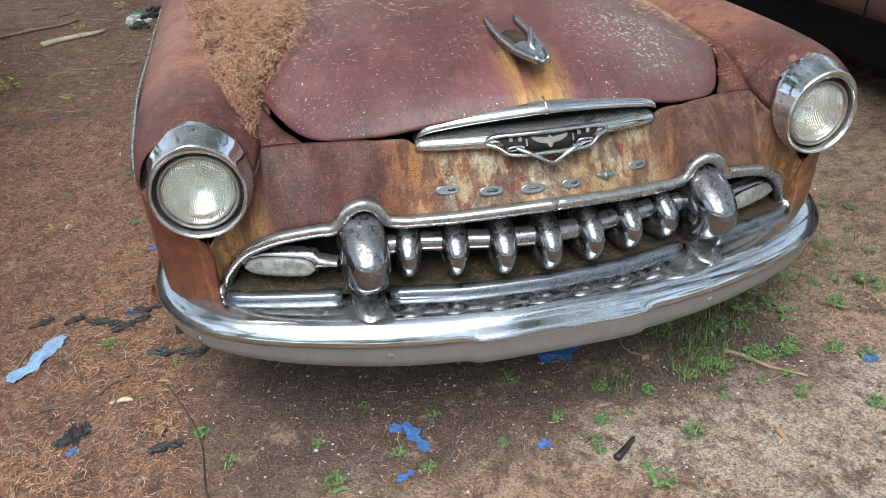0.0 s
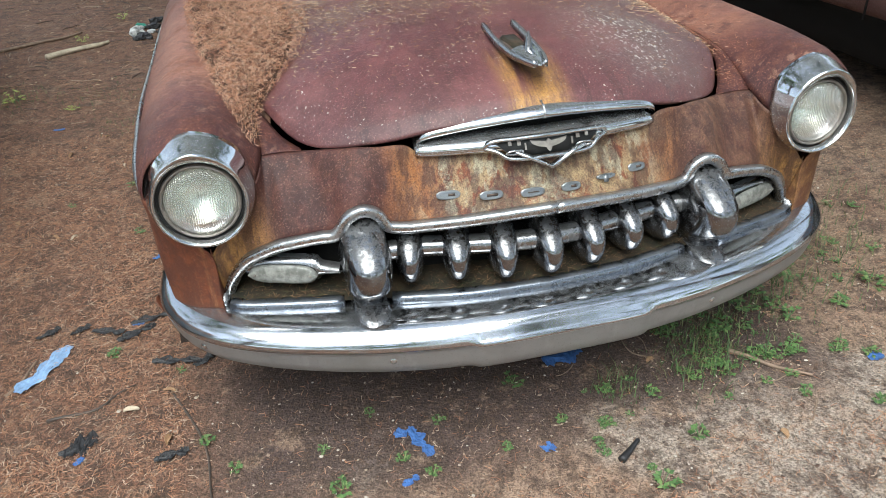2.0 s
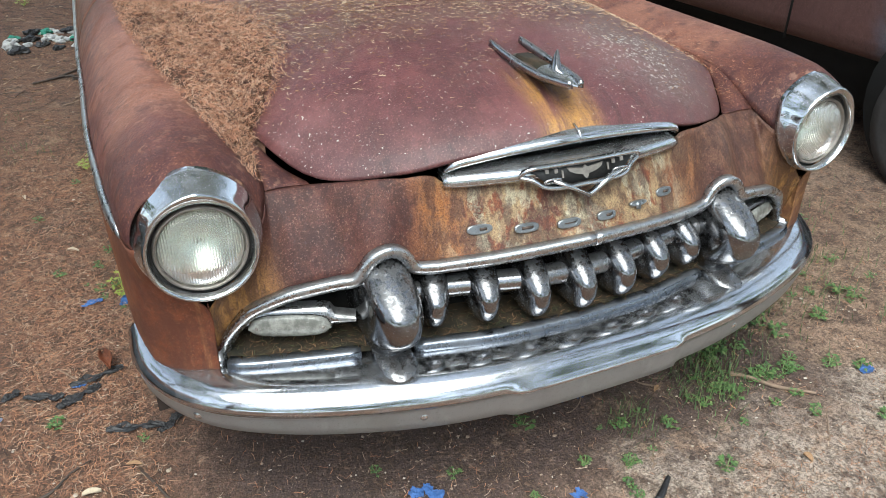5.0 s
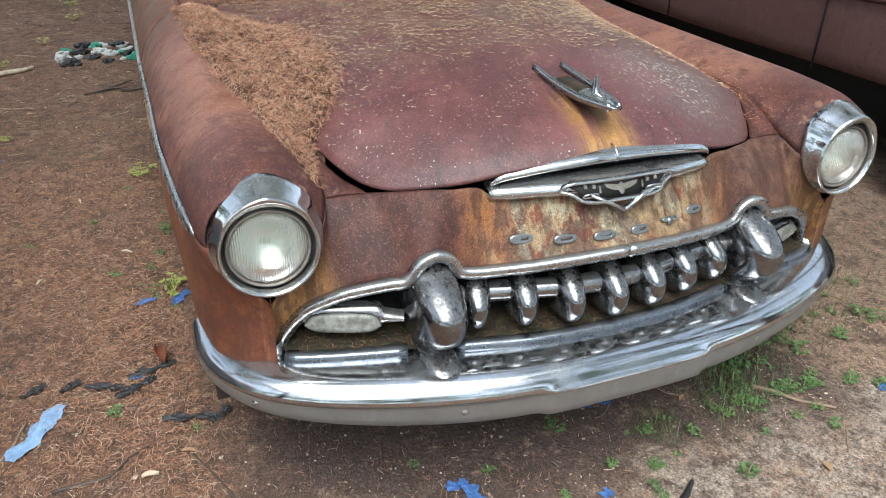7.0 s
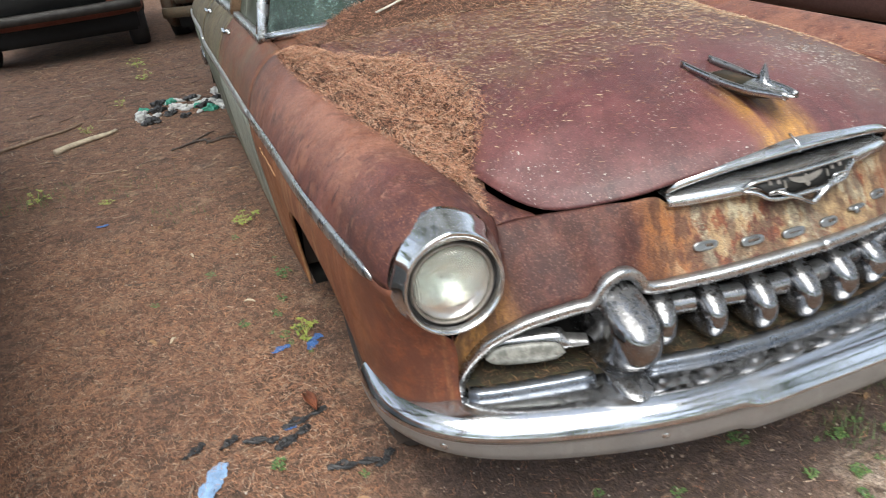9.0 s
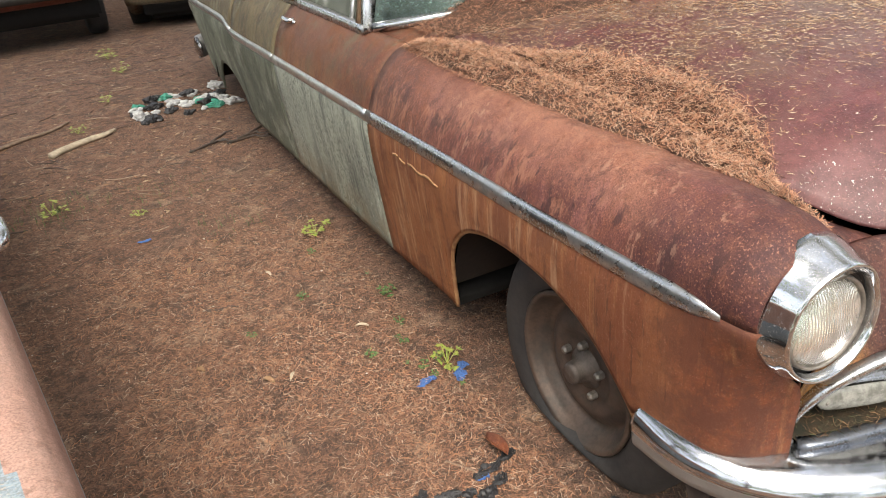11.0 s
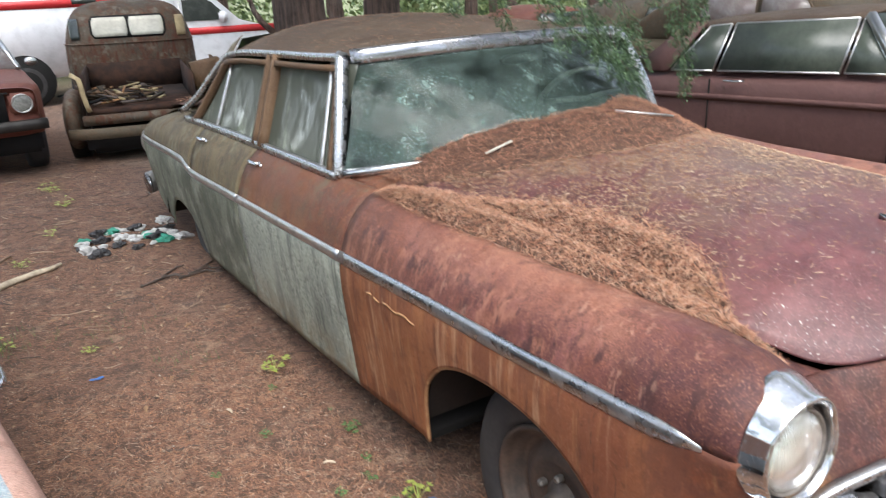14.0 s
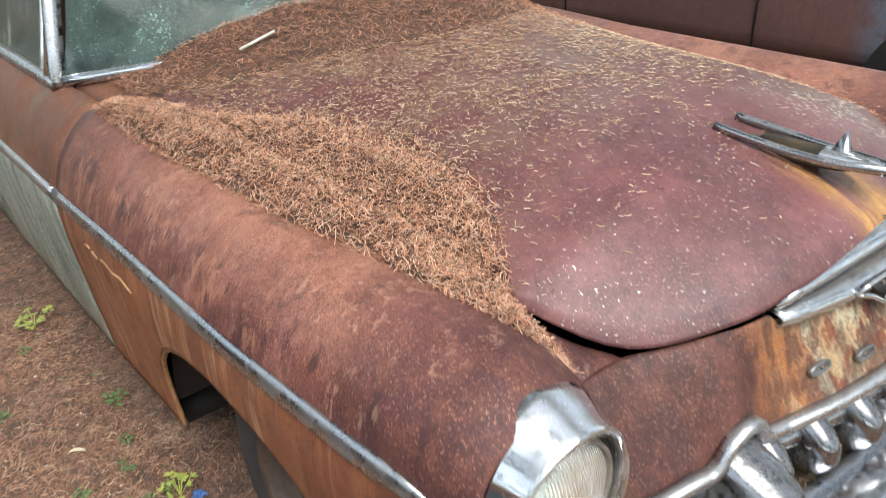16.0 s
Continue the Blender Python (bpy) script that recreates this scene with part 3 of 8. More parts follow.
def box(x0, y0, z0, x1, y1, z1, bevel=0.0, segments=2):
    bm = bmesh.new()
    bmesh.ops.create_cube(bm, size=1)
    for v in bm.verts:
        v.co = Vector(((x0 + x1) / 2 + v.co.x * (x1 - x0), (y0 + y1) / 2 + v.co.y * (y1 - y0), (z0 + z1) / 2 + v.co.z * (z1 - z0)))
    if bevel:
        bmesh.ops.bevel(bm, geom=bm.edges[:], offset=bevel, segments=segments, affect="EDGES")
    bm.verts.index_update()
    g = [tuple(v.co) for v in bm.verts], [tuple(v.index for v in f.verts) for f in bm.faces]
    bm.free()
    return g


def blob(c, r, p=(2, 2, 2), nu=20, nv=14):
    """A rounded lump with squareness p along each axis."""
    def f(u, v):
        a, b = 2 * math.pi * u, math.pi * (v - 0.5)
        s = lambda w, e: math.copysign(abs(w) ** (2 / e), w)
        return (c[0] + r[0] * s(math.cos(a), p[0]) * s(math.cos(b), p[2]), c[1] + r[1] * s(math.sin(a), p[1]) * s(math.cos(b), p[2]), c[2] + r[2] * s(math.sin(b), p[2]))
    return grid(f, nu, nv)


# ---- the rusty sedan ----
sedan = thing("vintage_sedan", "rusty maroon 1950s sedan with toothed chrome grille under pine needles", "car")

# body half-sections (x, z) from the sill up over the shoulder, station by station along y
SECT = {
    0.025: [(.80, .385), (.80, .45), (.80, .55), (.848, .606), (.910, .69), (.900, .768), (.856, .814), (.796, .834), (.744, .808), (.704, .762), (.692, .70)],
    0.06: [(.875, .385), (.875, .45), (.878, .55), (.90, .62), (.929, .70), (.914, .778), (.865, .826), (.798, .846), (.736, .826), (.690, .779), (.668, .727)],
    0.12: [(.922, .385), (.925, .45), (.927, .55), (.93, .63), (.937, .70), (.923, .785), (.873, .84), (.803, .863), (.735, .845), (.685, .805), (.65, .762)],
    0.30: [(.948, .37), (.955, .45), (.96, .56), (.962, .64), (.955, .70), (.93, .79), (.88, .845), (.825, .868), (.755, .858), (.70, .84), (.655, .825)],
    0.70: [(.945, .20), (.96, .40), (.978, .56), (.98, .65), (.97, .71), (.935, .79), (.885, .84), (.835, .868), (.775, .862), (.72, .848), (.665, .835)],
    1.10: [(.945, .20), (.965, .40), (.98, .55), (.982, .64), (.972, .70), (.94, .78), (.89, .84), (.84, .868), (.79, .868), (.74, .862), (.69, .855)],
    1.60: [(.945, .175), (.968, .40), (.982, .55), (.985, .64), (.977, .69), (.945, .78), (.895, .845), (.85, .878), (.81, .888), (.77, .893), (.72, .91)],
    2.70: [(.94, .14), (.965, .37), (.98, .52), (.983, .60), (.977, .65), (.945, .75), (.90, .82), (.85, .868), (.835, .874), (.82, .876), (.80, .878)],
    3.50: [(.935, .125), (.962, .36), (.978, .51), (.981, .59), (.975, .64), (.948, .74), (.905, .81), (.86, .858), (.84, .866), (.80, .872), (.75, .878)],
    4.20: [(.93, .15), (.95, .36), (.968, .50), (.972, .585), (.968, .64), (.945, .73), (.90, .785), (.84, .82), (.80, .835), (.74, .85), (.68, .86)],
    4.80: [(.90, .20), (.925, .38), (.945, .50), (.95, .57), (.945, .63), (.925, .69), (.88, .735), (.82, .755), (.77, .765), (.71, .775), (.65, .78)],
    5.10: [(.85, .30), (.87, .40), (.885, .50), (.89, .56), (.885, .60), (.86, .63), (.82, .655), (.77, .665), (.72, .67), (.67, .675), (.62, .68)],
}
_ys = sorted(SECT)
_fx = [hermite(_ys, [SECT[y][k][0] for y in _ys]) for k in range(11)]
_fz = [hermite(_ys, [SECT[y][k][1] for y in _ys]) for k in range(11)]


def section(y):
    return [(_fx[k](y), _fz[k](y)) for k in range(11)]


def side_x(y, z):
    s = section(y)[:8]
    return float(np.interp(z, [p[1] for p in s], [p[0] for p in s]))


TRIM_Z = hermite([0.1, 0.65, 1.63, 2.75, 3.48, 3.62, 3.72, 4.78], [.713, .708, .682, .648, .628, .646, .662, .632])
ARCH_F = hermite([.24, .30, .35, .402, .46, .531, .62, .715, .83, .926, .98, 1.03, 1.07, 1.095, 1.105, 1.112], [.27, .37, .43, .481, .525, .557, .576, .582, .572, .545, .515, .472, .42, .35, .28, .19])
ARCH_R = hermite([3.53, 3.56, 3.62, 3.75, 3.95, 4.13, 4.25, 4.33, 4.36], [.11, .16, .25, .335, .368, .335, .26, .18, .12])


def body_sheet(y0, y1, k0, k1, ny, arch=None, arch_range=None, dense=(), nk=4):
    """Sheet between section points k0 and k1 (positive x side), its lower edge following a wheel arch."""
    ys = sorted(set([y0 + (y1 - y0) * i / (ny - 1) for i in range(ny)] + [d for d in dense if y0 < d < y1]))
    rows = []
    for y in ys:
        s = section(y)
        zs = [p[1] for p in s]
        fine = []
        cr = [Vector((p[0], p[1], 0)) for p in s]
        for k in range(10):
            a, b, c, d = cr[max(k - 1, 0)], cr[k], cr[k + 1], cr[min(k + 2, 10)]
            for i in range(nk):
                t = i / nk
                q = 0.5 * ((2 * b) + (c - a) * t + (2 * a - 5 * b + 4 * c - d) * t * t + (3 * b - a - 3 * c + d) * t**3)
                fine.append((q.x, q.y))
        fine.append(s[10])
        seg = fine[k0 * nk:k1 * nk + 1]
        if k1 == 4:
            seg[-1] = (side_x(y, TRIM_Z(y)), TRIM_Z(y))
            seg = [p for p in seg[:-1] if p[1] < seg[-1][1] - 0.002] + [seg[-1]]
        if k0 == 4:
            tz = TRIM_Z(y)
            seg = [(side_x(y, tz), tz)] + [p for p in seg if p[1] > tz + 0.002 or p[0] < s[6][0]]
        low = seg[0][1]
        if arch and arch_range[0] <= y <= arch_range[1]:
            low = max(low, arch(y))
        L = [(p[0], p[1]) for p in seg]
        n = (k1 - k0) * nk + 1
        # resample: keep the shape, start at the lower edge
        acc = [0.0]
        for a, b in zip(L, L[1:]):
            acc.append(acc[-1] + math.hypot(b[0] - a[0], b[1] - a[1]))
        start = 0.0
        if low > seg[0][1]:
            start = float(np.interp(low, [p[1] for p in L[:max(2, len(L) if k1 <= 4 else 8)]], acc[:max(2, len(L) if k1 <= 4 else 8)]))
        row = []
        for i in range(n):
            d = start + (acc[-1] - start) * i / (n - 1)
            row.append((float(np.interp(d, acc, [p[0] for p in L])), y, float(np.interp(d, acc, [p[1] for p in L]))))
        rows.append(row)
    n = len(rows[0])
    v = [p for r in rows for p in r]
    f = [(i * n + j, (i + 1) * n + j, (i + 1) * n + j + 1, i * n + j + 1) for i in range(len(rows) - 1) for j in range(n - 1)]
    return v, f


def both(name, geo, mat, label="", thick=0.003, parent=None):
    """The same panel on each side of the car."""
    a = part(name, flip(geo), mat, parent or sedan, label, thick=thick)
    b = part(name, flip(mirror(geo)), mat, parent or sedan, label, thick=thick)
    return a, b


NOSE = [.025, .03, .036, .044, .055, .07, .09, .115, .145, .18, .22]
AD = [.24 + .87 * (0.5 - 0.5 * math.cos(math.pi * i / 40)) for i in range(41)] + [1.085, 1.09, 1.095, 1.1, 1.104, 1.107, 1.11, 1.113]
both("front_fender", body_sheet(.040, 1.588, 4, 10, 30, dense=NOSE), M_FENDER, "maroon fender top, sun-bleached and rusting")
both("fender_side", body_sheet(.025, 1.588, 0, 4, 30, ARCH_F, (.24, 1.112), dense=NOSE + AD), M_FENDER_LOW, "bare orange rust below the trim")
both("front_door", body_sheet(1.592, 2.70, 4, 8, 16), M_DOOR_UP, "brown rusty upper door")
both("door_skin", body_sheet(1.592, 2.70, 0, 4, 16), M_DOOR_LOW, "faded pale green lower door with dark streaks")
both("rear_door", body_sheet(2.707, 3.52, 4, 8, 14), M_REAR_UP, "mossy brown upper rear door")
both("rear_door_skin", body_sheet(2.707, 3.52, 0, 4, 14), M_REAR_LOW, "grey-green mildewed lower rear door")
RD = [3.53 + .83 * (0.5 - 0.5 * math.cos(math.pi * i / 24)) for i in range(25)]
both("rear_quarter", body_sheet(3.527, 5.10, 4, 10, 22), M_REAR_UP)
both("rear_quarter_side", body_sheet(3.527, 5.10, 0, 4, 22, ARCH_R, (3.53, 4.36), dense=RD), M_REAR_LOW)


def arch_lip(fn, y0, y1, name):
    path = []
    for i in range(41):
        y = y0 + (y1 - y0) * (0.5 - 0.5 * math.cos(math.pi * i / 40))
        z = fn(y)
        path.append((side_x(y, z) - 0.004, y, z))
    g = sweep(path, [(0, -.006), (.008, -.004), (.008, .004), (0, .006), (-.02, .004), (-.02, -.004)], up=(1, 0, 0))
    both(name, g, M_LIP if fn is ARCH_F else M_REAR_LOW, thick=0)


arch_lip(ARCH_F, .26, 1.112, "arch_lip")
arch_lip(ARCH_R, 3.53, 4.36, "rear_arch_lip")
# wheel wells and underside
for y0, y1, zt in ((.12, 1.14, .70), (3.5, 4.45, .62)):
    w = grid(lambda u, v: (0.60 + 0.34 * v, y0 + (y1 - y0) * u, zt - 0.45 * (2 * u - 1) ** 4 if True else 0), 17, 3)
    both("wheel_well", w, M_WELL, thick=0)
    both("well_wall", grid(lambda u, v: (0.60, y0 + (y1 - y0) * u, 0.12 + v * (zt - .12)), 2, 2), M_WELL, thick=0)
# plates below and inside the body, coloured near-black for the shade there
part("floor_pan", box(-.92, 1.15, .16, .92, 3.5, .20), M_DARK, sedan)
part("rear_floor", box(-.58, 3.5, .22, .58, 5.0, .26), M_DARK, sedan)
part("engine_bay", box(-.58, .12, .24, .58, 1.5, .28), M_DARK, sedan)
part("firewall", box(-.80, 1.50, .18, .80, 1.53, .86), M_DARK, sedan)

WS_T = lambda s: Vector((.690 * s, 1.835 + .165 * s * s, 1.318 - .030 * s * s))
WS_B = lambda s: Vector((.825 * s, 1.44 + .405 * abs(s) ** 1.9, .985 - .075 * s * s))

# hood
HZ = hermite([-.09, -.06, 0, .1, .26, .45, .9, 1.4, 1.6], [.80, .828, .866, .905, .937, .962, .986, 1.008, 1.010])
HOOD_F = hermite([0, .2, .27, .3, .345, .42, .5, .545, .585, .62, .65], [-.044, -.028, -.016, -.010, .0, .030, .075, .115, .175, .25, .34])


def hood_z(x, y):
    a = abs(x)
    w = max(0.0, 1 - max(y, -.06) / .25)
    edge = max(0.0, min(1.0, (y - 0.9) / 0.6))
    return HZ(y) - .105 * (a / .6) ** 3 * (1 - 0.35 * edge) - .12 * (a / .6) ** 2 * w


def hood_pt(u, v):
    s = 2 * u - 1
    x = s * (.645 + .045 * v)
    y = HOOD_F(abs(x)) * (1 - v) + 1.50 * v
    return (x, y, hood_z(x, y) - .013 * max(0.0, 1 - v / .018))


hood_geo = grid(lambda u, v: hood_pt(u, v ** 1.35), 61, 64)
part("hood", hood_geo, M_HOOD, sedan, "dull maroon hood with rust runs and lichen", thick=0.012)
# cowl between hood and windscreen
part("cowl", grid(lambda u, v: (lambda x, e: (x, 1.503 + v * (e.y - 1.503), (hood_z(x, 1.5) - .006) * (1 - v) + (e.z - .022) * v))((2 * u - 1) * .81, WS_B((2 * u - 1) * .985)), 41, 6), M_DOOR_UP, sedan, thick=.004)

# flange that runs from the fender down to the hood gap
HOOD_X = hermite([.115, .175, .25, .34, .6, 1.5], [.549, .589, .624, .652, .660, .695])


FRONT_Y = hermite([.548, .60, .648], [.107, .113, .108])
FRONT_Z = hermite([.548, .60, .648], [.751, .753, .754])


def flange(u, v):
    xq = .648 + (.556 - .648) * v
    y0 = FRONT_Y(xq)
    y = y0 + (1.502 - y0) * u ** 1.6
    a = Vector((_fx[10](y), y, _fz[10](y)))
    k = max(0.0, min(1.0, (.46 - y) / .2))
    x = HOOD_X(y) - .004 + .010 * k
    b = Vector((x, y, hood_z(x, y) - .016 - .003 * k))
    p = a.lerp(b, v)
    k = max(0.0, 1 - u / .10) ** 2
    return (p.x + (xq - p.x) * k, p.y, p.z + (FRONT_Z(xq) - p.z) * k)


both("hood_flange", grid(flange, 40, 5), M_FENDER)

# front panel between hood lip and grille moulding
MOLD = [(0, -.143, .637), (.14, -.121, .625), (.23, -.101, .615), (.29, -.081, .607), (.318, -.071, .603), (.345, -.062, .600), (.385, -.053, .606), (.41, -.05, .640), (.442, -.052, .656), (.478, -.048, .640), (.508, -.043, .600), (.545, -.033, .593), (.59, -.020, .584), (.64, -.005, .572), (.672, .007, .558), (.70, .018, .543), (.725, .030, .524), (.755, .047, .485), (.780, .062, .435), (.795, .072, .385)]
TOPL = [(0, -.052, .764), (.14, -.038, .760), (.23, -.019, .757), (.29, -.003, .757), (.318, .0, .775), (.345, .0, .781), (.385, .012, .777), (.41, .022, .777), (.442, .037, .774), (.478, .057, .768), (.508, .077, .762), (.548, .107, .753), (.60, .113, .753), (.648, .108, .754), (.657, .075, .736), (.668, .050, .720), (.684, .030, .703), (.712, .024, .640), (.758, .022, .608), (.80, .022, .555)]
mold_c = spline(MOLD, 153)
top_c = spline(TOPL, 153)


def fascia(u, v):
    i = u * 152
    k = min(int(i), 151)
    t = i - k
    a, b = top_c[k].lerp(top_c[k + 1], t), mold_c[k].lerp(mold_c[k + 1], t)
    k = max(0.0, min(1.0, (a.x - .34) / .14)) * max(0.0, min(1.0, (.655 - a.x) / .03))
    sl = min(.9, max(.1, (flange(.03, max(0, min(1, (.648 - a.x) / .092)))[2] - a.z) / max(.001, flange(.03, max(0, min(1, (.648 - a.x) / .092)))[1] - a.y)))
    c = a.lerp(b, .5).lerp(a + Vector((0, -.045, -.045 * sl)), k)
    p = a * (1 - v) ** 2 + c * 2 * v * (1 - v) + b * v * v
    bulge = -.006 * math.sin(math.pi * v) * max(0, 1 - abs(p.x) / .62)
    return (p.x, p.y - bulge, p.z)


fg = grid(fascia, 153, 14)
both_f = join(flip(fg), mirror(flip(fg)))
part("front_panel", both_f, M_FASCIA, sedan, "front panel in flaking ochre and rusty maroon", thick=.003)

both("front_return", grid(lambda u, v: (.801 - .010 * u, .0255 + .058 * u, .385 + .185 * v - .10 * u * v), 6, 8), M_FENDER_LOW, thick=.003)

# chrome grille moulding, two halves meeting on the centre seam
PROF = [(-.012, -.014), (.008, -.015), (.012, -.010), (.013, -.002), (.007, .011), (.003, .013), (-.012, .013)]
mp = [tuple(p + Vector((0, -.006, -.004))) for p in mold_c]
mg = sweep(mp, [(b, a) for a, b in PROF], up=(0, -1, 0))
part("grille_moulding", mg, M_MOULD, sedan, "pitted chrome moulding round the grille")
part("grille_moulding", mirror(mg), M_MOULD, sedan, "pitted chrome moulding round the grille")
for s in (-1, 1):
    part("moulding_cap", box(s * .797 - .013, .026, .392, s * .797 + .013, .085, .428, .005), M_CHROME_D, sedan)
# grille cavity: a near-black backing sheet carries its shade
cav = spline([(0, -.02, 0), (.4, .03, 0), (.62, .08, 0), (.76, .12, 0)], 24)
part("grille_cavity_shade", join(*[(g if s > 0 else mirror(g)) for s in (1, -1) for g in [grid(lambda u, v: (cav[int(u * 23)].x, cav[int(u * 23)].y + .01, .36 + v * .30), 24, 2)]]), M_DARK, sedan)
pan = [(0, -.138), (.19, -.127), (.37, -.092), (.517, -.063), (.66, -.031), (.767, .0), (.79, .012)]
pf = hermite([p[0] for p in pan], [p[1] for p in pan])
part("grille_pan", grid(lambda u, v: ((2 * u - 1) * .78, pf(abs(2 * u - 1) * .78) + .008 + v * .13, .416 + .010 * v), 40, 4), M_PAN, sedan, "rusty mossy pan below the grille")
BARP = [(-.022, -.034), (.002, -.034), (.006, -.020), (.003, -.004), (-.002, .0), (-.022, .001)]
part("lower_grille_bar", sweep([(x, pf(abs(x)) + .004, .420) for x in np.linspace(-.395, .395, 31)], BARP), M_BAR, sedan, "flat dirty chrome strip along the grille foot")
for s in (-1, 1):
    lo = [(s * x, pf(x) + .004, .420) for x in np.linspace(.512, .785, 12)]
    part("lower_grille_bar", sweep(lo, BARP if s > 0 else [(-a, b) for a, b in reversed(BARP)]), M_BAR, sedan)

# grille teeth
NOSE_Y = hermite([0, .109, .218, .327], [-.160, -.150, -.126, -.102])


def bullet(rows, back, depth, n=18):
    """Cast bullet: level slices (z, front y, half width), rounded in front and straight to the back."""
    v, f = [], []
    for z, yf, w in rows:
        d = min(depth * w / max(r[2] for r in rows), back - yf - .002)
        ring_ = [(w, back)] + [(w * math.copysign(abs(math.cos(q)) ** .85, math.cos(q)), yf + d - d * math.sin(q) ** .9) for q in [math.pi * i / (n - 1) for i in range(n)]] + [(-w, back)]
        v += [(x, y, z) for x, y in ring_]
    m = n + 2
    for i in range(len(rows) - 1):
        for j in range(m - 1):
            p = i * m + j
            f.append((p, p + m, p + m + 1, p + 1))
    f.append(tuple(range(m)))
    f.append(tuple(reversed(range((len(rows) - 1) * m, len(rows) * m))))
    return v, f


def slices(rows, per=4):
    zs = [r[0] for r in rows]
    fy, fw = hermite(zs, [r[1] for r in rows]), hermite(zs, [r[2] for r in rows])
    out = []
    for p, q in zip(zs, zs[1:]):
        out += [(p + (q - p) * i / per, fy(p + (q - p) * i / per), max(.001, fw(p + (q - p) * i / per))) for i in range(per)]
    return out + [rows[-1]]


def tooth():
    return bullet(slices([(.434, -.052, .004), (.439, -.068, .015), (.450, -.088, .0245), (.468, -.102, .0315), (.492, -.110, .0355), (.512, -.109, .037), (.534, -.095, .0375), (.556, -.068, .037), (.579, -.034, .036), (.598, .0, .033), (.611, .040, .026), (.617, .075, .008)]), .095, .088)


bar_path = [(x, NOSE_Y(abs(x)) + .070, .522) for x in np.linspace(-.43, .43, 31)]
part("grille_bar", sweep(bar_path, ring(.026, 14, .026)), M_CHROME_D, sedan, "chrome bar that carries the grille teeth")
tooth0 = tooth()
for i in range(-3, 4):
    x = i * .109
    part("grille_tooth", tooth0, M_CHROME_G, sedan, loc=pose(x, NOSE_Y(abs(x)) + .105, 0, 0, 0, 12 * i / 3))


def guard():
    """Bumper guard: a bullet nose over a waist, standing on a flared foot."""
    body = bullet(slices([(.400, -.098, .043), (.424, -.096, .043), (.440, -.110, .047), (.455, -.136, .052), (.475, -.160, .0555), (.500, -.175, .0575), (.525, -.180, .058), (.548, -.176, .0575), (.568, -.162, .056), (.588, -.136, .053), (.606, -.100, .048), (.622, -.056, .041), (.636, -.010, .031), (.645, .035, .018), (.648, .060, .004)]), .080, .100, 24)
    foot = bullet(slices([(.360, -.150, .036), (.367, -.163, .045), (.380, -.170, .048), (.392, -.166, .047), (.405, -.150, .044), (.418, -.116, .040)]), -.03, .070, 24)
    return body, foot


g0, foot0 = guard()
for s in (-1, 1):
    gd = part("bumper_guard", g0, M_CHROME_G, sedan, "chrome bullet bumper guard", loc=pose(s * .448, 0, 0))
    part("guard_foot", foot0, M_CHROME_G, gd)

# bumper
bx = [(0, -.240, 0), (.21, -.236, 0), (.42, -.208, 0), (.64, -.146, 0), (.80, -.072, 0), (.895, .010, 0), (.948, .10, 0), (.968, .18, 0), (.970, .27, 0)]
bc = spline(bx, 110)
BP = [(.15, .394), (.11, .3965), (.065, .3965), (.044, .394), (.030, .389), (.018, .381), (.009, .371), (.003, .361), (.0, .353), (.001, .349), (.004, .346), (.007, .332), (.012, .300), (.017, .277), (.026, .267), (.045, .266)]
PANEL = hermite([0, .205, .215, .236, .248, 2], [1, 1, .92, .10, 0, 0])


def bumper_sheet():
    v, f, k = [], [], len(BP)
    full = [Vector((-p.x, p.y, 0)) for p in reversed(bc[1:])] + list(bc)
    n = len(full)
    for i, p in enumerate(full):
        t = (full[min(i + 1, n - 1)] - full[max(i - 1, 0)]).normalized()
        inn = Vector((-t.y, t.x, 0))
        end = max(0.0, (p.y - .05) / .22)
        lift = PANEL(abs(p.x))
        for d, z in BP:
            dd = d
            if z < .385:
                dd = d - lift * .012 * min(1, max(0, (.356 - z) / .008))
            q = p + inn * dd * (1 - .55 * min(1, end))
            v.append((q.x, q.y, z + .006 * min(1, end) + (.030 * (p.x / .95) ** 2 * (.39 - z) / .12 if z < .39 else 0)))
    for i in range(n - 1):
        for j in range(k - 1):
            a = i * k + j
            f.append((a, a + k, a + k + 1, a + 1))
    return v, f


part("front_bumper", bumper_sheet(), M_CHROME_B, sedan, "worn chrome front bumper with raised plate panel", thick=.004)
for x, z in ((-.422, .318), (-.862, .324), (.422, .318), (.862, .324)):
    i = min(range(1, 109), key=lambda k: abs(bc[k].x - abs(x)))
    t = (bc[i + 1] - bc[i - 1]).normalized()
    ang = math.degrees(math.atan2(t.y, t.x)) * (1 if x > 0 else -1)
    part("bumper_bolt", moved(lathe([(.0005, -.008), (.006, -.007), (.011, -.003), (.013, .002)], 14, "y"), Matrix()), M_CHROME, sedan, loc=pose(x, bc[i].y + .012, z, 0, 0, ang))


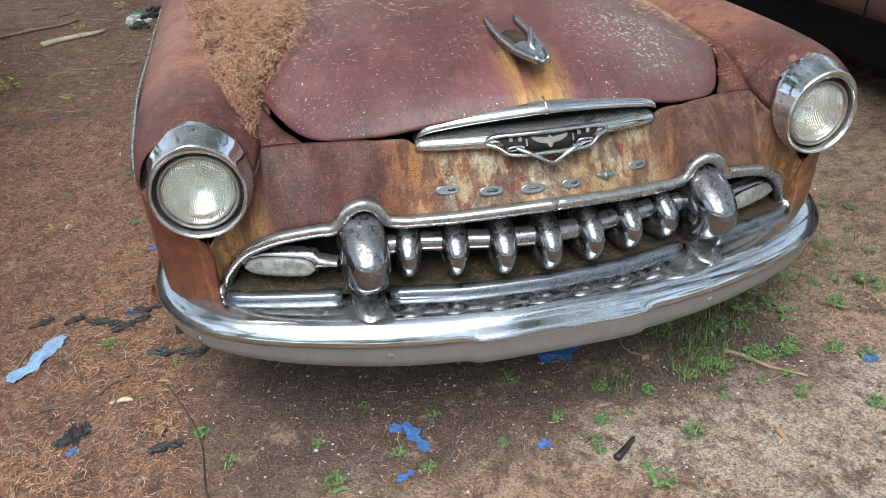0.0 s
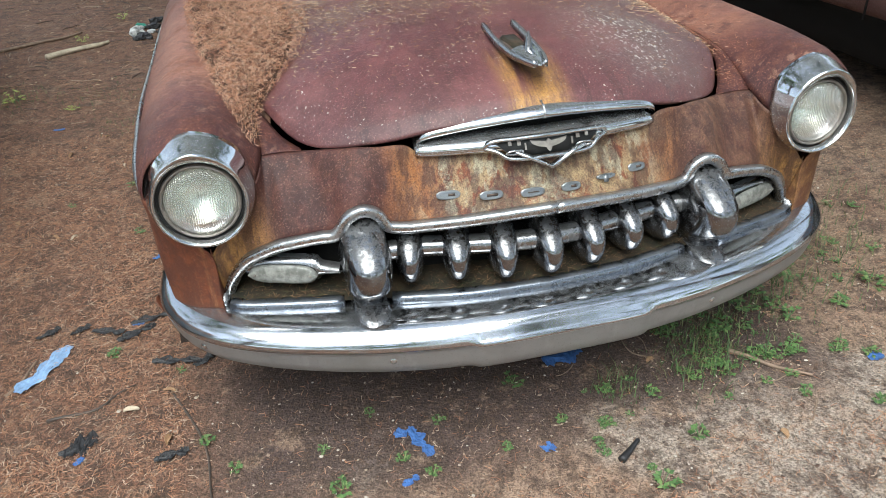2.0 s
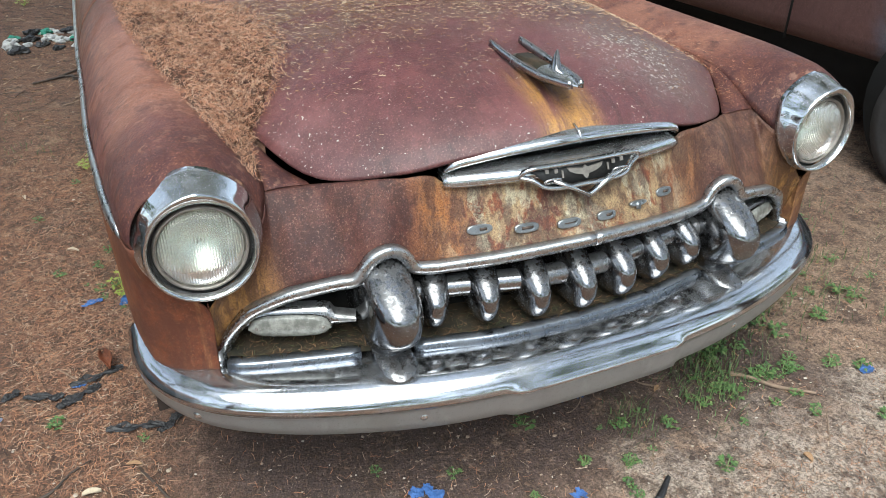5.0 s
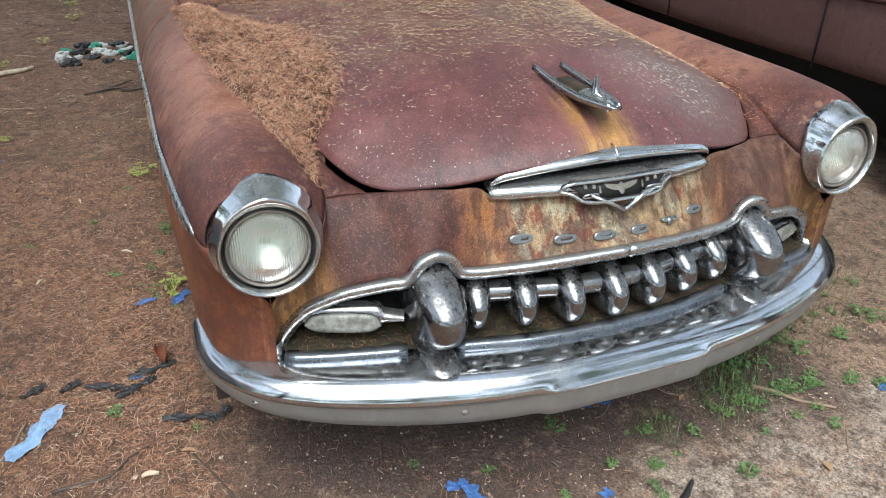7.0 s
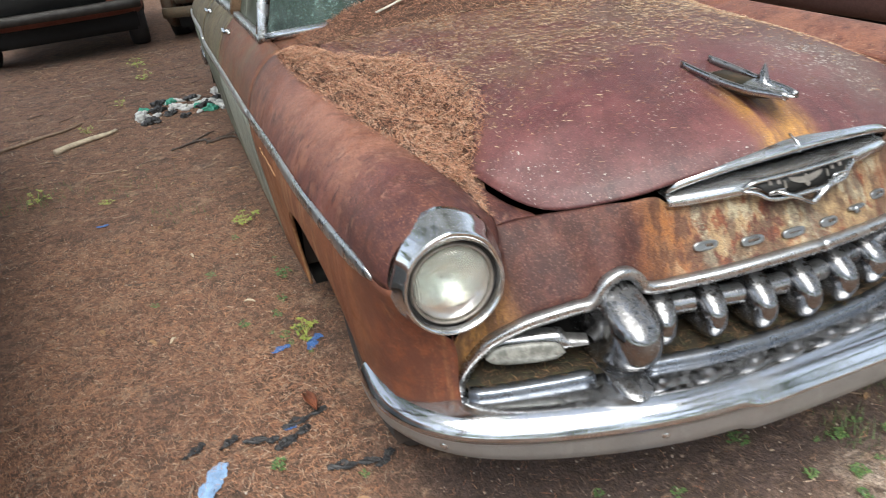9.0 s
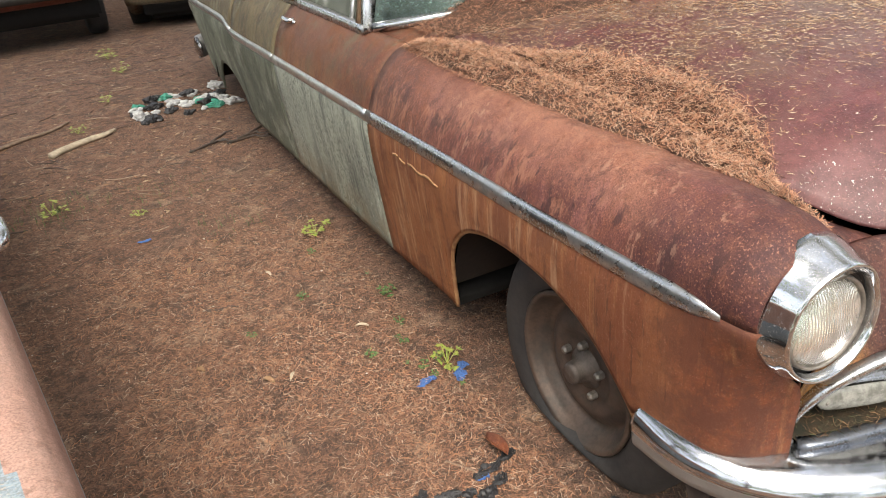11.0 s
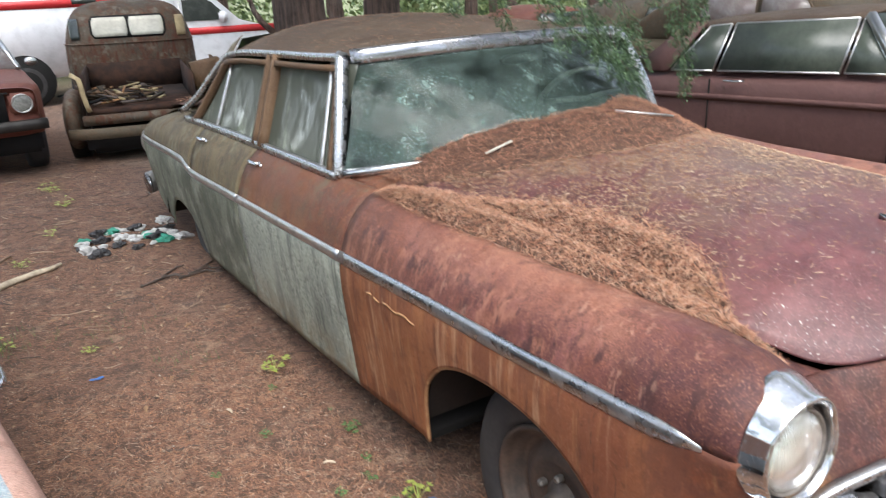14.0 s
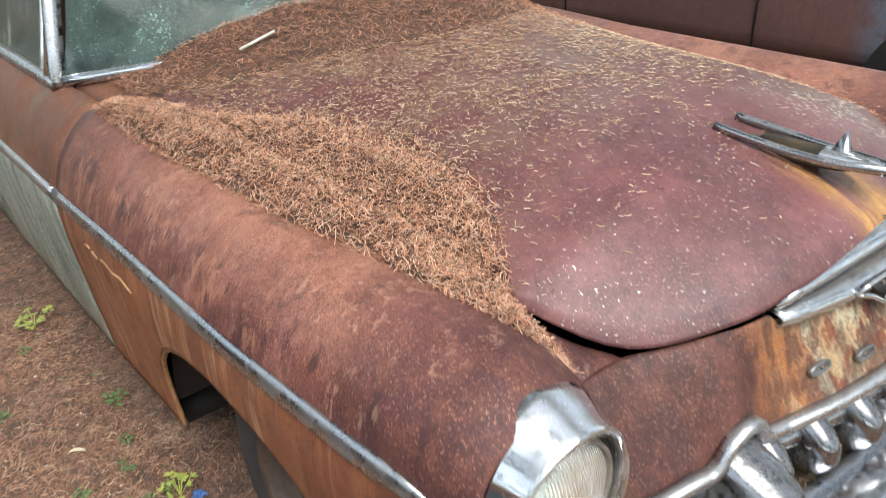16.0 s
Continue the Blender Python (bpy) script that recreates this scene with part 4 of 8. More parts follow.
# headlights
def headlight(s):
    cx, cz = s * .797, .707
    hl = new("headlight")
    hl.parent = sedan
    hl.matrix_basis = pose(cx, 0, cz, -3, 0, s * 2)
    tagged(hl, "round sealed-beam headlight in a peaked chrome bezel")
    # (radius, depth, share of the flare): rear edge, side, rolled rim, inner wall
    prof = [(.104, .054, .98), (.108, .060, 1.0), (.108, .046, .82), (.108, .028, .50), (.108, .008, .14), (.1075, -.008, .03), (.1060, -.0135, 0), (.1035, -.0150, 0), (.1005, -.0135, 0), (.0980, -.007, 0), (.0965, .006, 0), (.0955, .020, 0)]
    n = 72
    v, f = [], []
    for i in range(n):
        a = 2 * math.pi * i / n
        lean = .5 + .5 * math.cos(a - math.radians(90 - s * 9))
        pk = max(0.0, 1 - abs(a - math.pi / 2) / 1.10)
        for r, y, fl in prof:
            rr = r * (1 + (.165 if r > .1 else .05) * pk) / (1 if r < .1 else math.cos(min(.35, abs(a - math.pi / 2) * .5 * (pk > 0)))**.25) + fl * (.003 + .021 * min(1, 1.25 * lean))
            yy = y * (.14 + .86 * min(1, 1.35 * lean)) if y > 0 else y
            v.append((rr * math.cos(a), yy - .012 * pk * (1 if y < .04 else .3), rr * math.sin(a)))
    k = len(prof)
    for i in range(n):
        for j in range(k - 1):
            a, b = i * k + j, ((i + 1) % n) * k + j
            f.append((a, a + 1, b + 1, b))
    part("bezel", (v, f), M_CHROME, hl, "peaked chrome bezel")
    part("gasket", lathe([(.0985, .012), (.0945, .009), (.0905, .010), (.0885, .018), (.090, .04)], 48, "y"), M_BLACK, hl)
    part("retaining_ring", lathe([(.0905, .010), (.0885, .001), (.0855, -.002), (.0825, .003), (.0815, .010)], 48, "y"), M_STEEL, hl)
    part("lens", flip(lathe([(.0005, -.020), (.018, -.0193), (.036, -.0168), (.054, -.0115), (.070, -.004), (.079, .003), (.0825, .011)], 48, "y")), M_LAMP, hl, "clouded fluted glass lens")
    part("reflector", lathe([(.0005, .078), (.015, .076), (.030, .070), (.050, .057), (.068, .036), (.082, .010)], 40, "y"), M_REFLECT, hl)
    part("bulb_shield", lathe([(.0005, .022), (.006, .023), (.008, .030), (.006, .050)], 16, "y"), M_STEEL, hl)
    return hl


headlight(-1)
headlight(1)

# parking lights
for s in (-1, 1):
    pl = new("parking_light")
    pl.parent = sedan
    pl.matrix_basis = pose(s * .632, .016, .482, 0, 0, s * 20)
    out = s
    def pod(u, v):
        x = -.105 + .235 * u
        hh = (.036 * (1 - max(0, (abs(x + .005) - .05) / .10) ** 2) if abs(x + .005) > .05 else .036) if x < .075 else max(.012, .020 * (1 - (x - .075) / .12))
        hh = max(.004, hh)
        a = math.pi * v
        return (-s * x, .020 - .028 * math.sin(a) + (.02 if False else 0), hh * math.cos(a) + .004)
    part("housing", grid(pod, 26, 12), M_CHROME_D, pl)
    def lensf(u, v):
        x = -.098 + .175 * u
        hh = .027 * max(0.0, 1 - (abs(2 * u - 1)) ** 4) ** .5
        a = math.pi * v
        return (-s * x, -.010 - .012 * math.sin(a), hh * math.cos(a) - .003)
    part("lens", grid(lensf, 20, 10), M_LENS_W, pl, "frosted white lens with mildew")
    for dx in (-.080, .060):
        part("screw", moved(blob((0, 0, 0), (.004, .003, .004), nu=8, nv=6), pose(-s * dx, -.022, -.002)), M_STEEL, pl)

# hood lip chrome, emblem and badge plates
lip = spline([(x + .008, y, z) for x, y, z in ((-.301, .012, .776), (-.297, .000, .792), (-.276, -.012, .806), (-.20, -.027, .819), (-.10, -.040, .829), (0, -.049, .835), (.10, -.040, .829), (.20, -.027, .819), (.276, -.012, .806), (.297, .000, .792), (.301, .012, .776))], 60)
part("hood_lip", sweep(lip, [(.002, -.013), (.007, -.012), (.008, -.006), (.004, .001), (-.006, .006), (-.020, .010), (-.030, .010), (-.028, .005), (-.010, -.001), (-.004, -.009)], up=(0, 0, 1), scale=lambda t: .60 + .40 * min(1, 7 * min(t, 1 - t))), M_CHROME, sedan, "chrome scoop lip along the hood edge")
part("hood_lip_seam", sweep([(0, -.057, .822), (0, -.056, .834), (0, -.046, .845), (0, -.024, .853)], ring(.0030, 8), up=(1, 0, 0)), M_CHROME, sedan)
# dark sheet across the scoop stands for the shade inside it
part("scoop_mouth_shade", grid(lambda u, v: ((2 * u - 1) * .30, -.004 + .022 * (2 * u - 1) ** 2, .755 + .078 * v - .030 * v * (2 * u - 1) ** 2), 24, 3), M_DARK, sedan)
SB_Y = hermite([0, .14, .22, .27, .302], [-.074, -.060, -.040, -.025, -.012])
SB_Z = hermite([0, .14, .22, .302], [.773, .771, .767, .762])
SBP = [(.022, -.014), (.004, -.013), (-.002, -.009), (-.004, -.001), (.0, .007), (.008, .011), (.026, .014), (.050, .017), (.072, .012)]
part("scoop_bar", flip(grid(lambda u, v: (lambda x, q: (x, SB_Y(abs(x)) + q[0], SB_Z(abs(x)) + q[1] * (.75 + .25 * min(1, (1.002 - abs(x) / .302) * 12))))((2 * u - 1) * .302, SBP[int(round(v * 8))]), 49, 9)), M_CHROME, sedan, "chrome shelf below the hood scoop", thick=.003)
part("badge_panel", ([(-.130, -.074, .787), (.130, -.074, .787), (.086, -.092, .750), (-.086, -.092, .750)], [(0, 3, 2, 1)]), M_BLACK, sedan, "black enamel panel with worn emblem", thick=.006)
part("badge_frame", join(*[sweep(q, [(-.005, -.004), (.005, -.004), (.004, .004), (-.003, .005)], up=(0, -1, 0)) for q in (spline([(-.150, -.066, .772), (-.134, -.074, .788), (-.07, -.079, .790), (0, -.082, .791), (.07, -.079, .790), (.134, -.074, .788), (.150, -.066, .772)], 33), spline([(-.150, -.066, .770), (-.124, -.080, .764), (-.100, -.093, .750), (-.06, -.098, .746), (0, -.100, .746), (.06, -.098, .746), (.100, -.093, .750), (.124, -.080, .764), (.150, -.066, .770)], 33))]), M_CHROME, sedan)
part("badge_vee", join(*[sweep([(s * .085, -.094, .764), (s * .045, -.102, .746), (0, -.110, .722)], [(-.006, -.006), (.006, -.006), (.003, .006), (-.003, .006)], up=(0, -1, 0)) for s in (-1, 1)], *[sweep([(s * (.085 + .020 * math.cos(q)), -.094 - .003 * math.sin(q), .763 + .006 * math.sin(q)) for q in np.linspace(0, 2 * math.pi, 17)], ring(.0025, 6), up=(0, -1, 0)) for s in (-1, 1)]), M_CHROME, sedan, "chrome vee emblem")
bird = [[(0, .782), (.006, .777), (.006, .760), (0, .755), (-.006, .760), (-.006, .777)]] + [[(s * .006, .776), (s * .045, .782), (s * .040, .774), (s * .026, .768), (s * .006, .764)] for s in (-1, 1)] + [[(s * .068, .783), (s * .076, .783), (s * .076, .775), (s * .068, .775)] for s in (-1, 1)] + [[(s * .090, .785), (s * .098, .785), (s * .098, .777), (s * .090, .777)] for s in (-1, 1)] + [[(s * .055, .778), (s * .059, .778), (s * .059, .764), (s * .055, .764)] for s in (-1, 1)]
for q in bird:
    pts = [(x, -.074 - (.787 - z) * .486 - .005, z) for x, z in q]
    n = len(pts)
    part("emblem_mark", (pts + [(x, y + .003, z) for x, y, z in pts], [tuple(range(n)), tuple(reversed(range(n, 2 * n)))] + [(i, i + n, (i + 1) % n + n, (i + 1) % n) for i in range(n)]), M_STEEL, sedan, smooth=False)
def plate(w, h, inner):
    """Flat oval plate with a raised rim round a hollow."""
    n, v, f = 24, [], []
    for r, y in ((1.0, .003), (1.0, -.0028), (.90, -.0040), (inner, -.0040), (inner, -.0012), (.02, -.0012)):
        for k in range(n):
            a = 2 * math.pi * k / n
            e = 2 / 2.8
            v.append((w * r * math.copysign(abs(math.cos(a)) ** e, math.cos(a)), y, h * (r if r > .5 else r * 1.4) * math.copysign(abs(math.sin(a)) ** e, math.sin(a))))
    for j in range(5):
        for k in range(n):
            a, b = j * n + k, j * n + (k + 1) % n
            f.append((a, b, b + n, a + n))
    return v, f


for i in range(6):
    x = -.240 + i * .0957
    y = -.1175 + .052 * (x / .243) ** 2
    w = (.0285, .028, .029, .024, .024, .024)[i]
    bp_ = part("badge_plate", plate(w, .0105 if i != 4 else .006, .66), M_PLATE, sedan, loc=pose(x, y, .667 if i != 4 else .671, -18, 0, x * 30), smooth=False)
    if i == 4:
        part("plate_mark", box(-.006, -.004, -.014, .006, .001, .002, .001), M_PLATE, bp_)
    else:
        part("plate_mark", box((.0 if i in (0, 3, 5) else -.4) * w, -.0030, -.0030 if i != 2 else -.0012, w * .55, -.0008, .0030 if i != 2 else .0012, .0004), M_RIM, bp_)

# broken hood ornament
orn = new("hood_ornament")
orn.parent = sedan
tagged(orn, "broken chrome jet ornament with its wings gone")
def ornpts(s):
    return [(s * .012, -.018, .938), (s * .024, .02, .938), (s * .034, .07, .936), (s * .040, .14, .938), (s * .042, .22, .944), (s * .040, .30, .951)]
for s in (-1, 1):
    part("rail", sweep(spline(ornpts(s), 20), [(-.006, -.008), (.006, -.008), (.005, .006), (-.004, .008)]), M_CHROME_D, orn)
def nose(u, v):
    y = -.024 + .12 * u
    w = .036 * u ** .55
    a = math.pi * v
    return (w * math.cos(a), y, .934 + (.004 + .012 * u ** .6) * math.sin(a))
part("nose_cone", grid(nose, 14, 12), M_CHROME, orn)
part("fin", (lambda k: ([(x, y, z) for y, z, w in k for x in (-w, w)], [(0, 2, 3, 1), (2, 4, 5, 3), (4, 6, 7, 5), (0, 1, 7, 6), (0, 6, 4, 2), (1, 3, 5, 7)]))([(.02, .945, .006), (.055, .950, .008), (.066, .992, .002), (.085, .948, .008)]), M_CHROME_D, orn)
part("core", box(-.020, .09, .925, .020, .22, .944, .004), M_PAN, orn, "rust core inside the ornament")
part("pedestal", moved(blob((0, .15, .925), (.030, .12, .018)), Matrix()), M_RIM, orn)

# side trim spear
for s in (-1, 1):
    ys_ = list(np.linspace(.104, 1.587, 36))
    for name, ya, yb in (("trim_spear", .104, 1.588), ("door_trim", 1.596, 2.70), ("rear_door_trim", 2.708, 3.52), ("quarter_trim", 3.53, 4.80)):
        path = [(s * (side_x(y, TRIM_Z(y)) + .004), y, TRIM_Z(y)) for y in np.linspace(ya, yb, 28)]
        sc = (lambda t: min(1, .25 + t * 14)) if ya < .2 else None
        k = 1.25 if ya < .2 else 1.1
        part(name, sweep(path, [(-.010, -.010 * k), (-.010, .010 * k), (-.003, .019 * k), (.002, .020 * k), (.005, .012 * k), (.011, .004 * k), (.011, -.003 * k), (.005, -.010 * k), (.006, -.016 * k), (.002, -.020 * k), (-.003, -.019 * k)] if s < 0 else [(.010, .010 * k), (.010, -.010 * k), (.003, -.019 * k), (-.002, -.020 * k), (-.006, -.016 * k), (-.005, -.010 * k), (-.011, -.003 * k), (-.011, .004 * k), (-.005, .012 * k), (-.002, .020 * k), (.003, .019 * k)], scale=sc), M_SPEAR if ya < .2 else M_TRIM, sedan)
    # broken script on the fender
    for a, b in ((.0, .035), (.05, .085), (.11, .30)):
        pth = [(s * (side_x(1.39 - q, .617) + .004), 1.39 - q, .617 + .005 * math.sin(q * 60)) for q in np.linspace(a, b, 8)]
        part("script_bar", sweep(pth, [(-.003, -.004), (.003, -.004), (.003, .004), (-.003, .004)]), M_LIP, sedan)

# wheels
def tyre(flat):
    prof = [(.214, -.072), (.236, -.092), (.276, -.100), (.315, -.094), (.340, -.070), (.347, -.035), (.348, 0), (.347, .035), (.340, .070), (.315, .094), (.276, .100), (.236, .092), (.214, .072)]
    v, f = lathe(prof, 56, "x")
    out = []
    for x, y, z in v:
        low = flat - z
        if low > 0:
            z2 = flat - .02 * (1 - math.exp(-low * 18))
            out.append((x * (1 + 1.1 * min(.12, low)), y * (1 + .15 * low), z2))
        else:
            out.append((x, y, z))
    return out, f


for s in (-1, 1):
    for y, z, inx in ((.60, .240, .790), (3.90, .225, .745)):
        wl = new("wheel")
        wl.parent = sedan
        wl.matrix_basis = pose(s * inx, y, z)
        tagged(wl, "flat tyre on a dark rusty rim with no hubcap")
        part("tyre", tyre(-.198), M_RUBBER, wl)
        d = lambda prof: [(r, s * h) for r, h in prof]
        rim = lathe(d([(.220, .078), (.224, .090), (.217, .096), (.208, .088), (.202, .072), (.196, .060), (.188, .056), (.182, .040), (.170, .030), (.158, .036), (.134, .052), (.112, .058), (.098, .050), (.088, .044), (.040, .044), (.0005, .044)]), 44, "x")
        part("rim", rim if s < 0 else flip(rim), M_RIM, wl)
        hub = lathe(d([(.058, .044), (.052, .055), (.034, .062), (.030, .088), (.028, .098), (.022, .102), (.0005, .103)]), 24, "x")
        part("hub", hub if s < 0 else flip(hub), M_HUB, wl, "greasy hub cap")
        for i in range(5):
            a = 2 * math.pi * i / 5 + .3
            part("lug_nut", lathe(d([(.012, .048), (.012, .066), (.007, .072), (.0005, .072)]), 6, "x"), M_STEEL, wl, loc=pose(0, .072 * math.cos(a), .072 * math.sin(a)), smooth=False)

# greenhouse
GUT_X = hermite([1.95, 2.02, 2.75, 3.3, 3.5, 3.65, 3.80, 3.95, 4.10], [.700, .714, .722, .715, .712, .735, .775, .82, .855])
GUT_Z = hermite([1.95, 2.02, 2.75, 3.2, 3.45, 3.58, 3.70, 3.85, 4.0, 4.10], [1.310, 1.302, 1.278, 1.258, 1.225, 1.170, 1.095, .985, .905, .872])
ROOF_C = hermite([1.80, 1.9, 2.2, 2.8, 3.43, 3.75, 4.0, 4.2], [1.338, 1.355, 1.392, 1.415, 1.380, 1.285, 1.12, .93])


def roof_pt(u, v):
    s = 2 * u - 1
    y = (1.83 + .185 * s * s) + v * (3.62 - 1.83 - .185 * s * s)
    xg, zg = GUT_X(y), GUT_Z(y)
    e = abs(s) ** 2.3
    return (s * xg, y, zg * e + ROOF_C(y) * (1 - e))


part("roof", flip(grid(roof_pt, 37, 30)), M_ROOF, sedan, "brown roof under matted pine needles", thick=.004)
# rear pillars, back glass and deck
both("rear_pillar", grid(lambda u, v: ((lambda a, b: tuple(a.lerp(b, u)))(Vector((GUT_X(3.45 + .65 * v) - .01, 3.45 + .65 * v, GUT_Z(3.45 + .65 * v))), Vector((.56 + .06 * v, 3.62 + .60 * v, ROOF_C(3.62 + .55 * v) - .01)))), 8, 12), M_REAR_UP)
part("back_glass", flip(grid(lambda u, v: ((2 * u - 1) * (.56 + .06 * v), 3.64 + .56 * v, (1.335 - .42 * v) - .03 * (2 * u - 1) ** 2), 14, 8)), M_GLASS_S, sedan)
DECK = hermite([4.1, 4.4, 4.8, 5.08], [.90, .885, .80, .69])
part("trunk_lid", flip(grid(lambda u, v: ((2 * u - 1) * .76, 4.1 + .98 * v, DECK(4.1 + .98 * v) - (.04 - .02 * v) * abs(2 * u - 1) ** 3), 20, 14)), M_REAR_UP, sedan, thick=.004)
part("tail_panel", flip(grid(lambda u, v: ((2 * u - 1) * .88, 5.09, .30 + .36 * v), 10, 3)), M_REAR_UP, sedan)
rb = [(x, 5.24 - .25 * (abs(x) / .95) ** 4, .26) for x in np.linspace(-.93, .93, 30)]
part("rear_bumper", sweep(rb, [(-.02, -.08), (.02, -.07), (.03, 0), (.02, .07), (-.02, .08)]), M_CHROME_B, sedan, "chrome rear bumper")
for s in (-1, 1):
    part("bumper_end", moved(blob((s * .93, 5.03, .26), (.022, .11, .075)), Matrix()), M_CHROME_G, sedan)
    part("tail_light", moved(blob((s * .87, 5.08, .55), (.05, .05, .09)), Matrix()), M_STEEL, sedan)

# windscreen
part("windscreen", grid(lambda u, v: tuple(WS_B(2 * u - 1).lerp(WS_T(2 * u - 1), v) + Vector((0, -.035 * math.sin(math.pi * v), 0))), 31, 12), M_GLASS, sedan, "dusty green-tinted wraparound windscreen")
hd = [tuple(WS_T(s) + Vector((0, -.005, .012))) for s in np.linspace(-1, 1, 31)]
part("header_trim", sweep(hd, [(-.012, -.028), (.012, -.028), (.014, -.016), (.010, .016), (.0, .034), (-.02, .030)]), M_CHROME_D, sedan, "pitted chrome windscreen header")
bt = [tuple(WS_B(s) + Vector((0, -.006, -.006))) for s in np.linspace(-1, 1, 41)]
part("cowl_trim", sweep(bt, [(-.010, -.016), (.012, -.018), (.016, 0), (.008, .016), (-.010, .014)]), M_CHROME, sedan, "bright strip under the windscreen")
for s in (-1, 1):
    ap = [(s * .838, 1.862, .885), (s * .828, 1.870, .95), (s * .795, 1.905, 1.08), (s * .752, 1.962, 1.22), (s * .715, 2.018, 1.318)]
    part("pillar_trim", sweep(spline(ap, 16), [(-.020, -.016), (.020, -.016), (.022, .010), (-.022, .010)], up=(0, 1, 0)), M_MOULD, sedan, "chrome windscreen pillar")
    gut = [(s * (GUT_X(y) + .004), y, GUT_Z(y) + .004) for y in np.linspace(2.0, 4.06, 44)]
    part("drip_rail", sweep(gut, [(-.012, -.015), (.014, -.015), (.017, 0), (.006, .015), (-.012, .013)]), M_MOULD, sedan)
    belt = [(s * (section(y)[7][0] - .006), y, section(y)[7][1] + .014) for y in np.linspace(1.86, 3.98, 40)]
    part("belt_trim", sweep(belt, [(-.016, -.014), (.018, -.016), (.022, 0), (.014, .016), (-.014, .018)]), M_MOULD, sedan)
    XB = lambda y: section(y)[7][0] - .015
    def wall(y, t):
        zb, zt = section(y)[7][1] + .01, GUT_Z(y) - .006
        return (s * (XB(y) + (GUT_X(y) - .010 - XB(y)) * t), y, zb + (zt - zb) * t)
    def frame_bar(pts, w=.032, d=.012):
        return sweep([wall(*p) for p in pts], [(-d, -w), (d, -w), (d, w), (-d, w)], up=(s, 0, .2))
    def lean(y, k=0.0):
        return [(y + k * t, t) for t in np.linspace(0, 1, 8)]
    part("window_frame", join(frame_bar(lean(1.920, .115), .026), frame_bar(lean(2.655, 0), .038), frame_bar([(y, .915) for y in np.linspace(2.03, 2.66, 8)], .034)), M_FRAME, sedan, "rusty front door window frame")
    part("window_frame", join(frame_bar(lean(2.752, 0), .030), frame_bar([(y, .915) for y in np.linspace(2.75, 3.40, 8)], .034), frame_bar([(3.40 + .36 * q, .915 - .915 * q ** 1.6) for q in np.linspace(0, 1, 12)], .030)), M_FRAME, sedan, "rusty rear door window frame")
    part("vent_divider", frame_bar(lean(2.03, .08), .008, .010), M_TRIM, sedan)
    part("rear_divider", frame_bar([(3.36, t) for t in np.linspace(0, .9, 6)], .008, .010), M_TRIM, sedan)
    ins = lambda q: (q[0] - s * .006, q[1], q[2])
    part("front_door_glass", grid(lambda u, v: ins(wall(1.93 + .72 * u, v * .95)), 8, 5), M_GLASS_S, sedan, "dusty side window")
    part("rear_door_glass", grid(lambda u, v: ins(wall(2.77 + (.95 - .30 * v) * u, v * .95)), 8, 5), M_GLASS_S, sedan, "dusty side window")
    for y in (2.60, 3.42):
        z = section(y)[6][1] + .006
        x = s * (section(y)[6][0] + .012)
        hn = part("door_handle", sweep([(x - s * .014, y - .045, z), (x + s * .012, y - .035, z), (x + s * .016, y + .02, z), (x + s * .010, y + .05, z)], ring(.010, 10, .012)), M_CHROME, sedan, "chrome pull handle")
        part("lock_button", moved(blob((x - s * .004, y - .07, z - .004), (.010, .011, .011), nu=10, nv=8), Matrix()), M_CHROME, hn)
# wipers and cabin
part("wiper", sweep([(-.494, 1.400, 1.002), (-.445, 1.392, 1.018), (-.400, 1.376, 1.036)], [(-.0035, -.003), (.0035, -.003), (.0035, .003), (-.0035, .003)]), M_WHITE, sedan, "bare wiper arm")
part("wiper", sweep([(.072, 1.364, 1.084), (.164, 1.310, 1.070), (.296, 1.286, 1.047)], [(-.007, -.004), (.007, -.004), (.007, .005), (-.007, .005)]), M_TRIM, sedan, "bare wiper arm")
part("dashboard", moved(blob((0, 1.72, .84), (.74, .16, .10), (4, 2, 3)), Matrix()), M_BLACK, sedan)
for y in (2.35, 3.30):
    part("bench_seat", join(box(-.70, y, .38, .70, y + .50, .56, .05), box(-.70, y + .42, .45, .70, y + .60, .95, .05)), M_SEAT, sedan, "dim cloth bench seat")
sw = part("steering_wheel", grid(lambda u, v: ((.20 + .012 * math.cos(2 * math.pi * v)) * math.cos(2 * math.pi * u), (.20 + .012 * math.cos(2 * math.pi * v)) * math.sin(2 * math.pi * u), .012 * math.sin(2 * math.pi * v)), 40, 10), M_WHITE, sedan, "ivory steering wheel", loc=pose(.38, 2.02, .93, -58))
part("wheel_spoke", sweep([(-.2, 0, 0), (0, 0, -.03), (.2, 0, 0)], ring(.012, 8), up=(0, 0, 1)), M_WHITE, sw)
part("mirror", blob((0, 1.86, 1.22), (.10, .012, .03)), M_BLACK, sedan, "rear-view mirror")


def axis_steps(lo, a, b, hi, fine, grow=1.22):
    xs = list(np.arange(a, b + fine / 2, fine))
    for sgn, end in ((1, hi), (-1, lo)):
        d, p = fine, xs[-1] if sgn > 0 else xs[0]
        ext = []
        while (p < end) if sgn > 0 else (p > end):
            d *= grow
            p += sgn * d
            ext.append(p)
        xs = xs + ext if sgn > 0 else ext[::-1] + xs
    return xs


gx, gy = axis_steps(-600, -3.2, 3.0, 600, .045), axis_steps(-600, -2.4, 5.2, 900, .045)
gv = [(x, y, ground_z(x, y)) for x in gx for y in gy]
gn = len(gy)
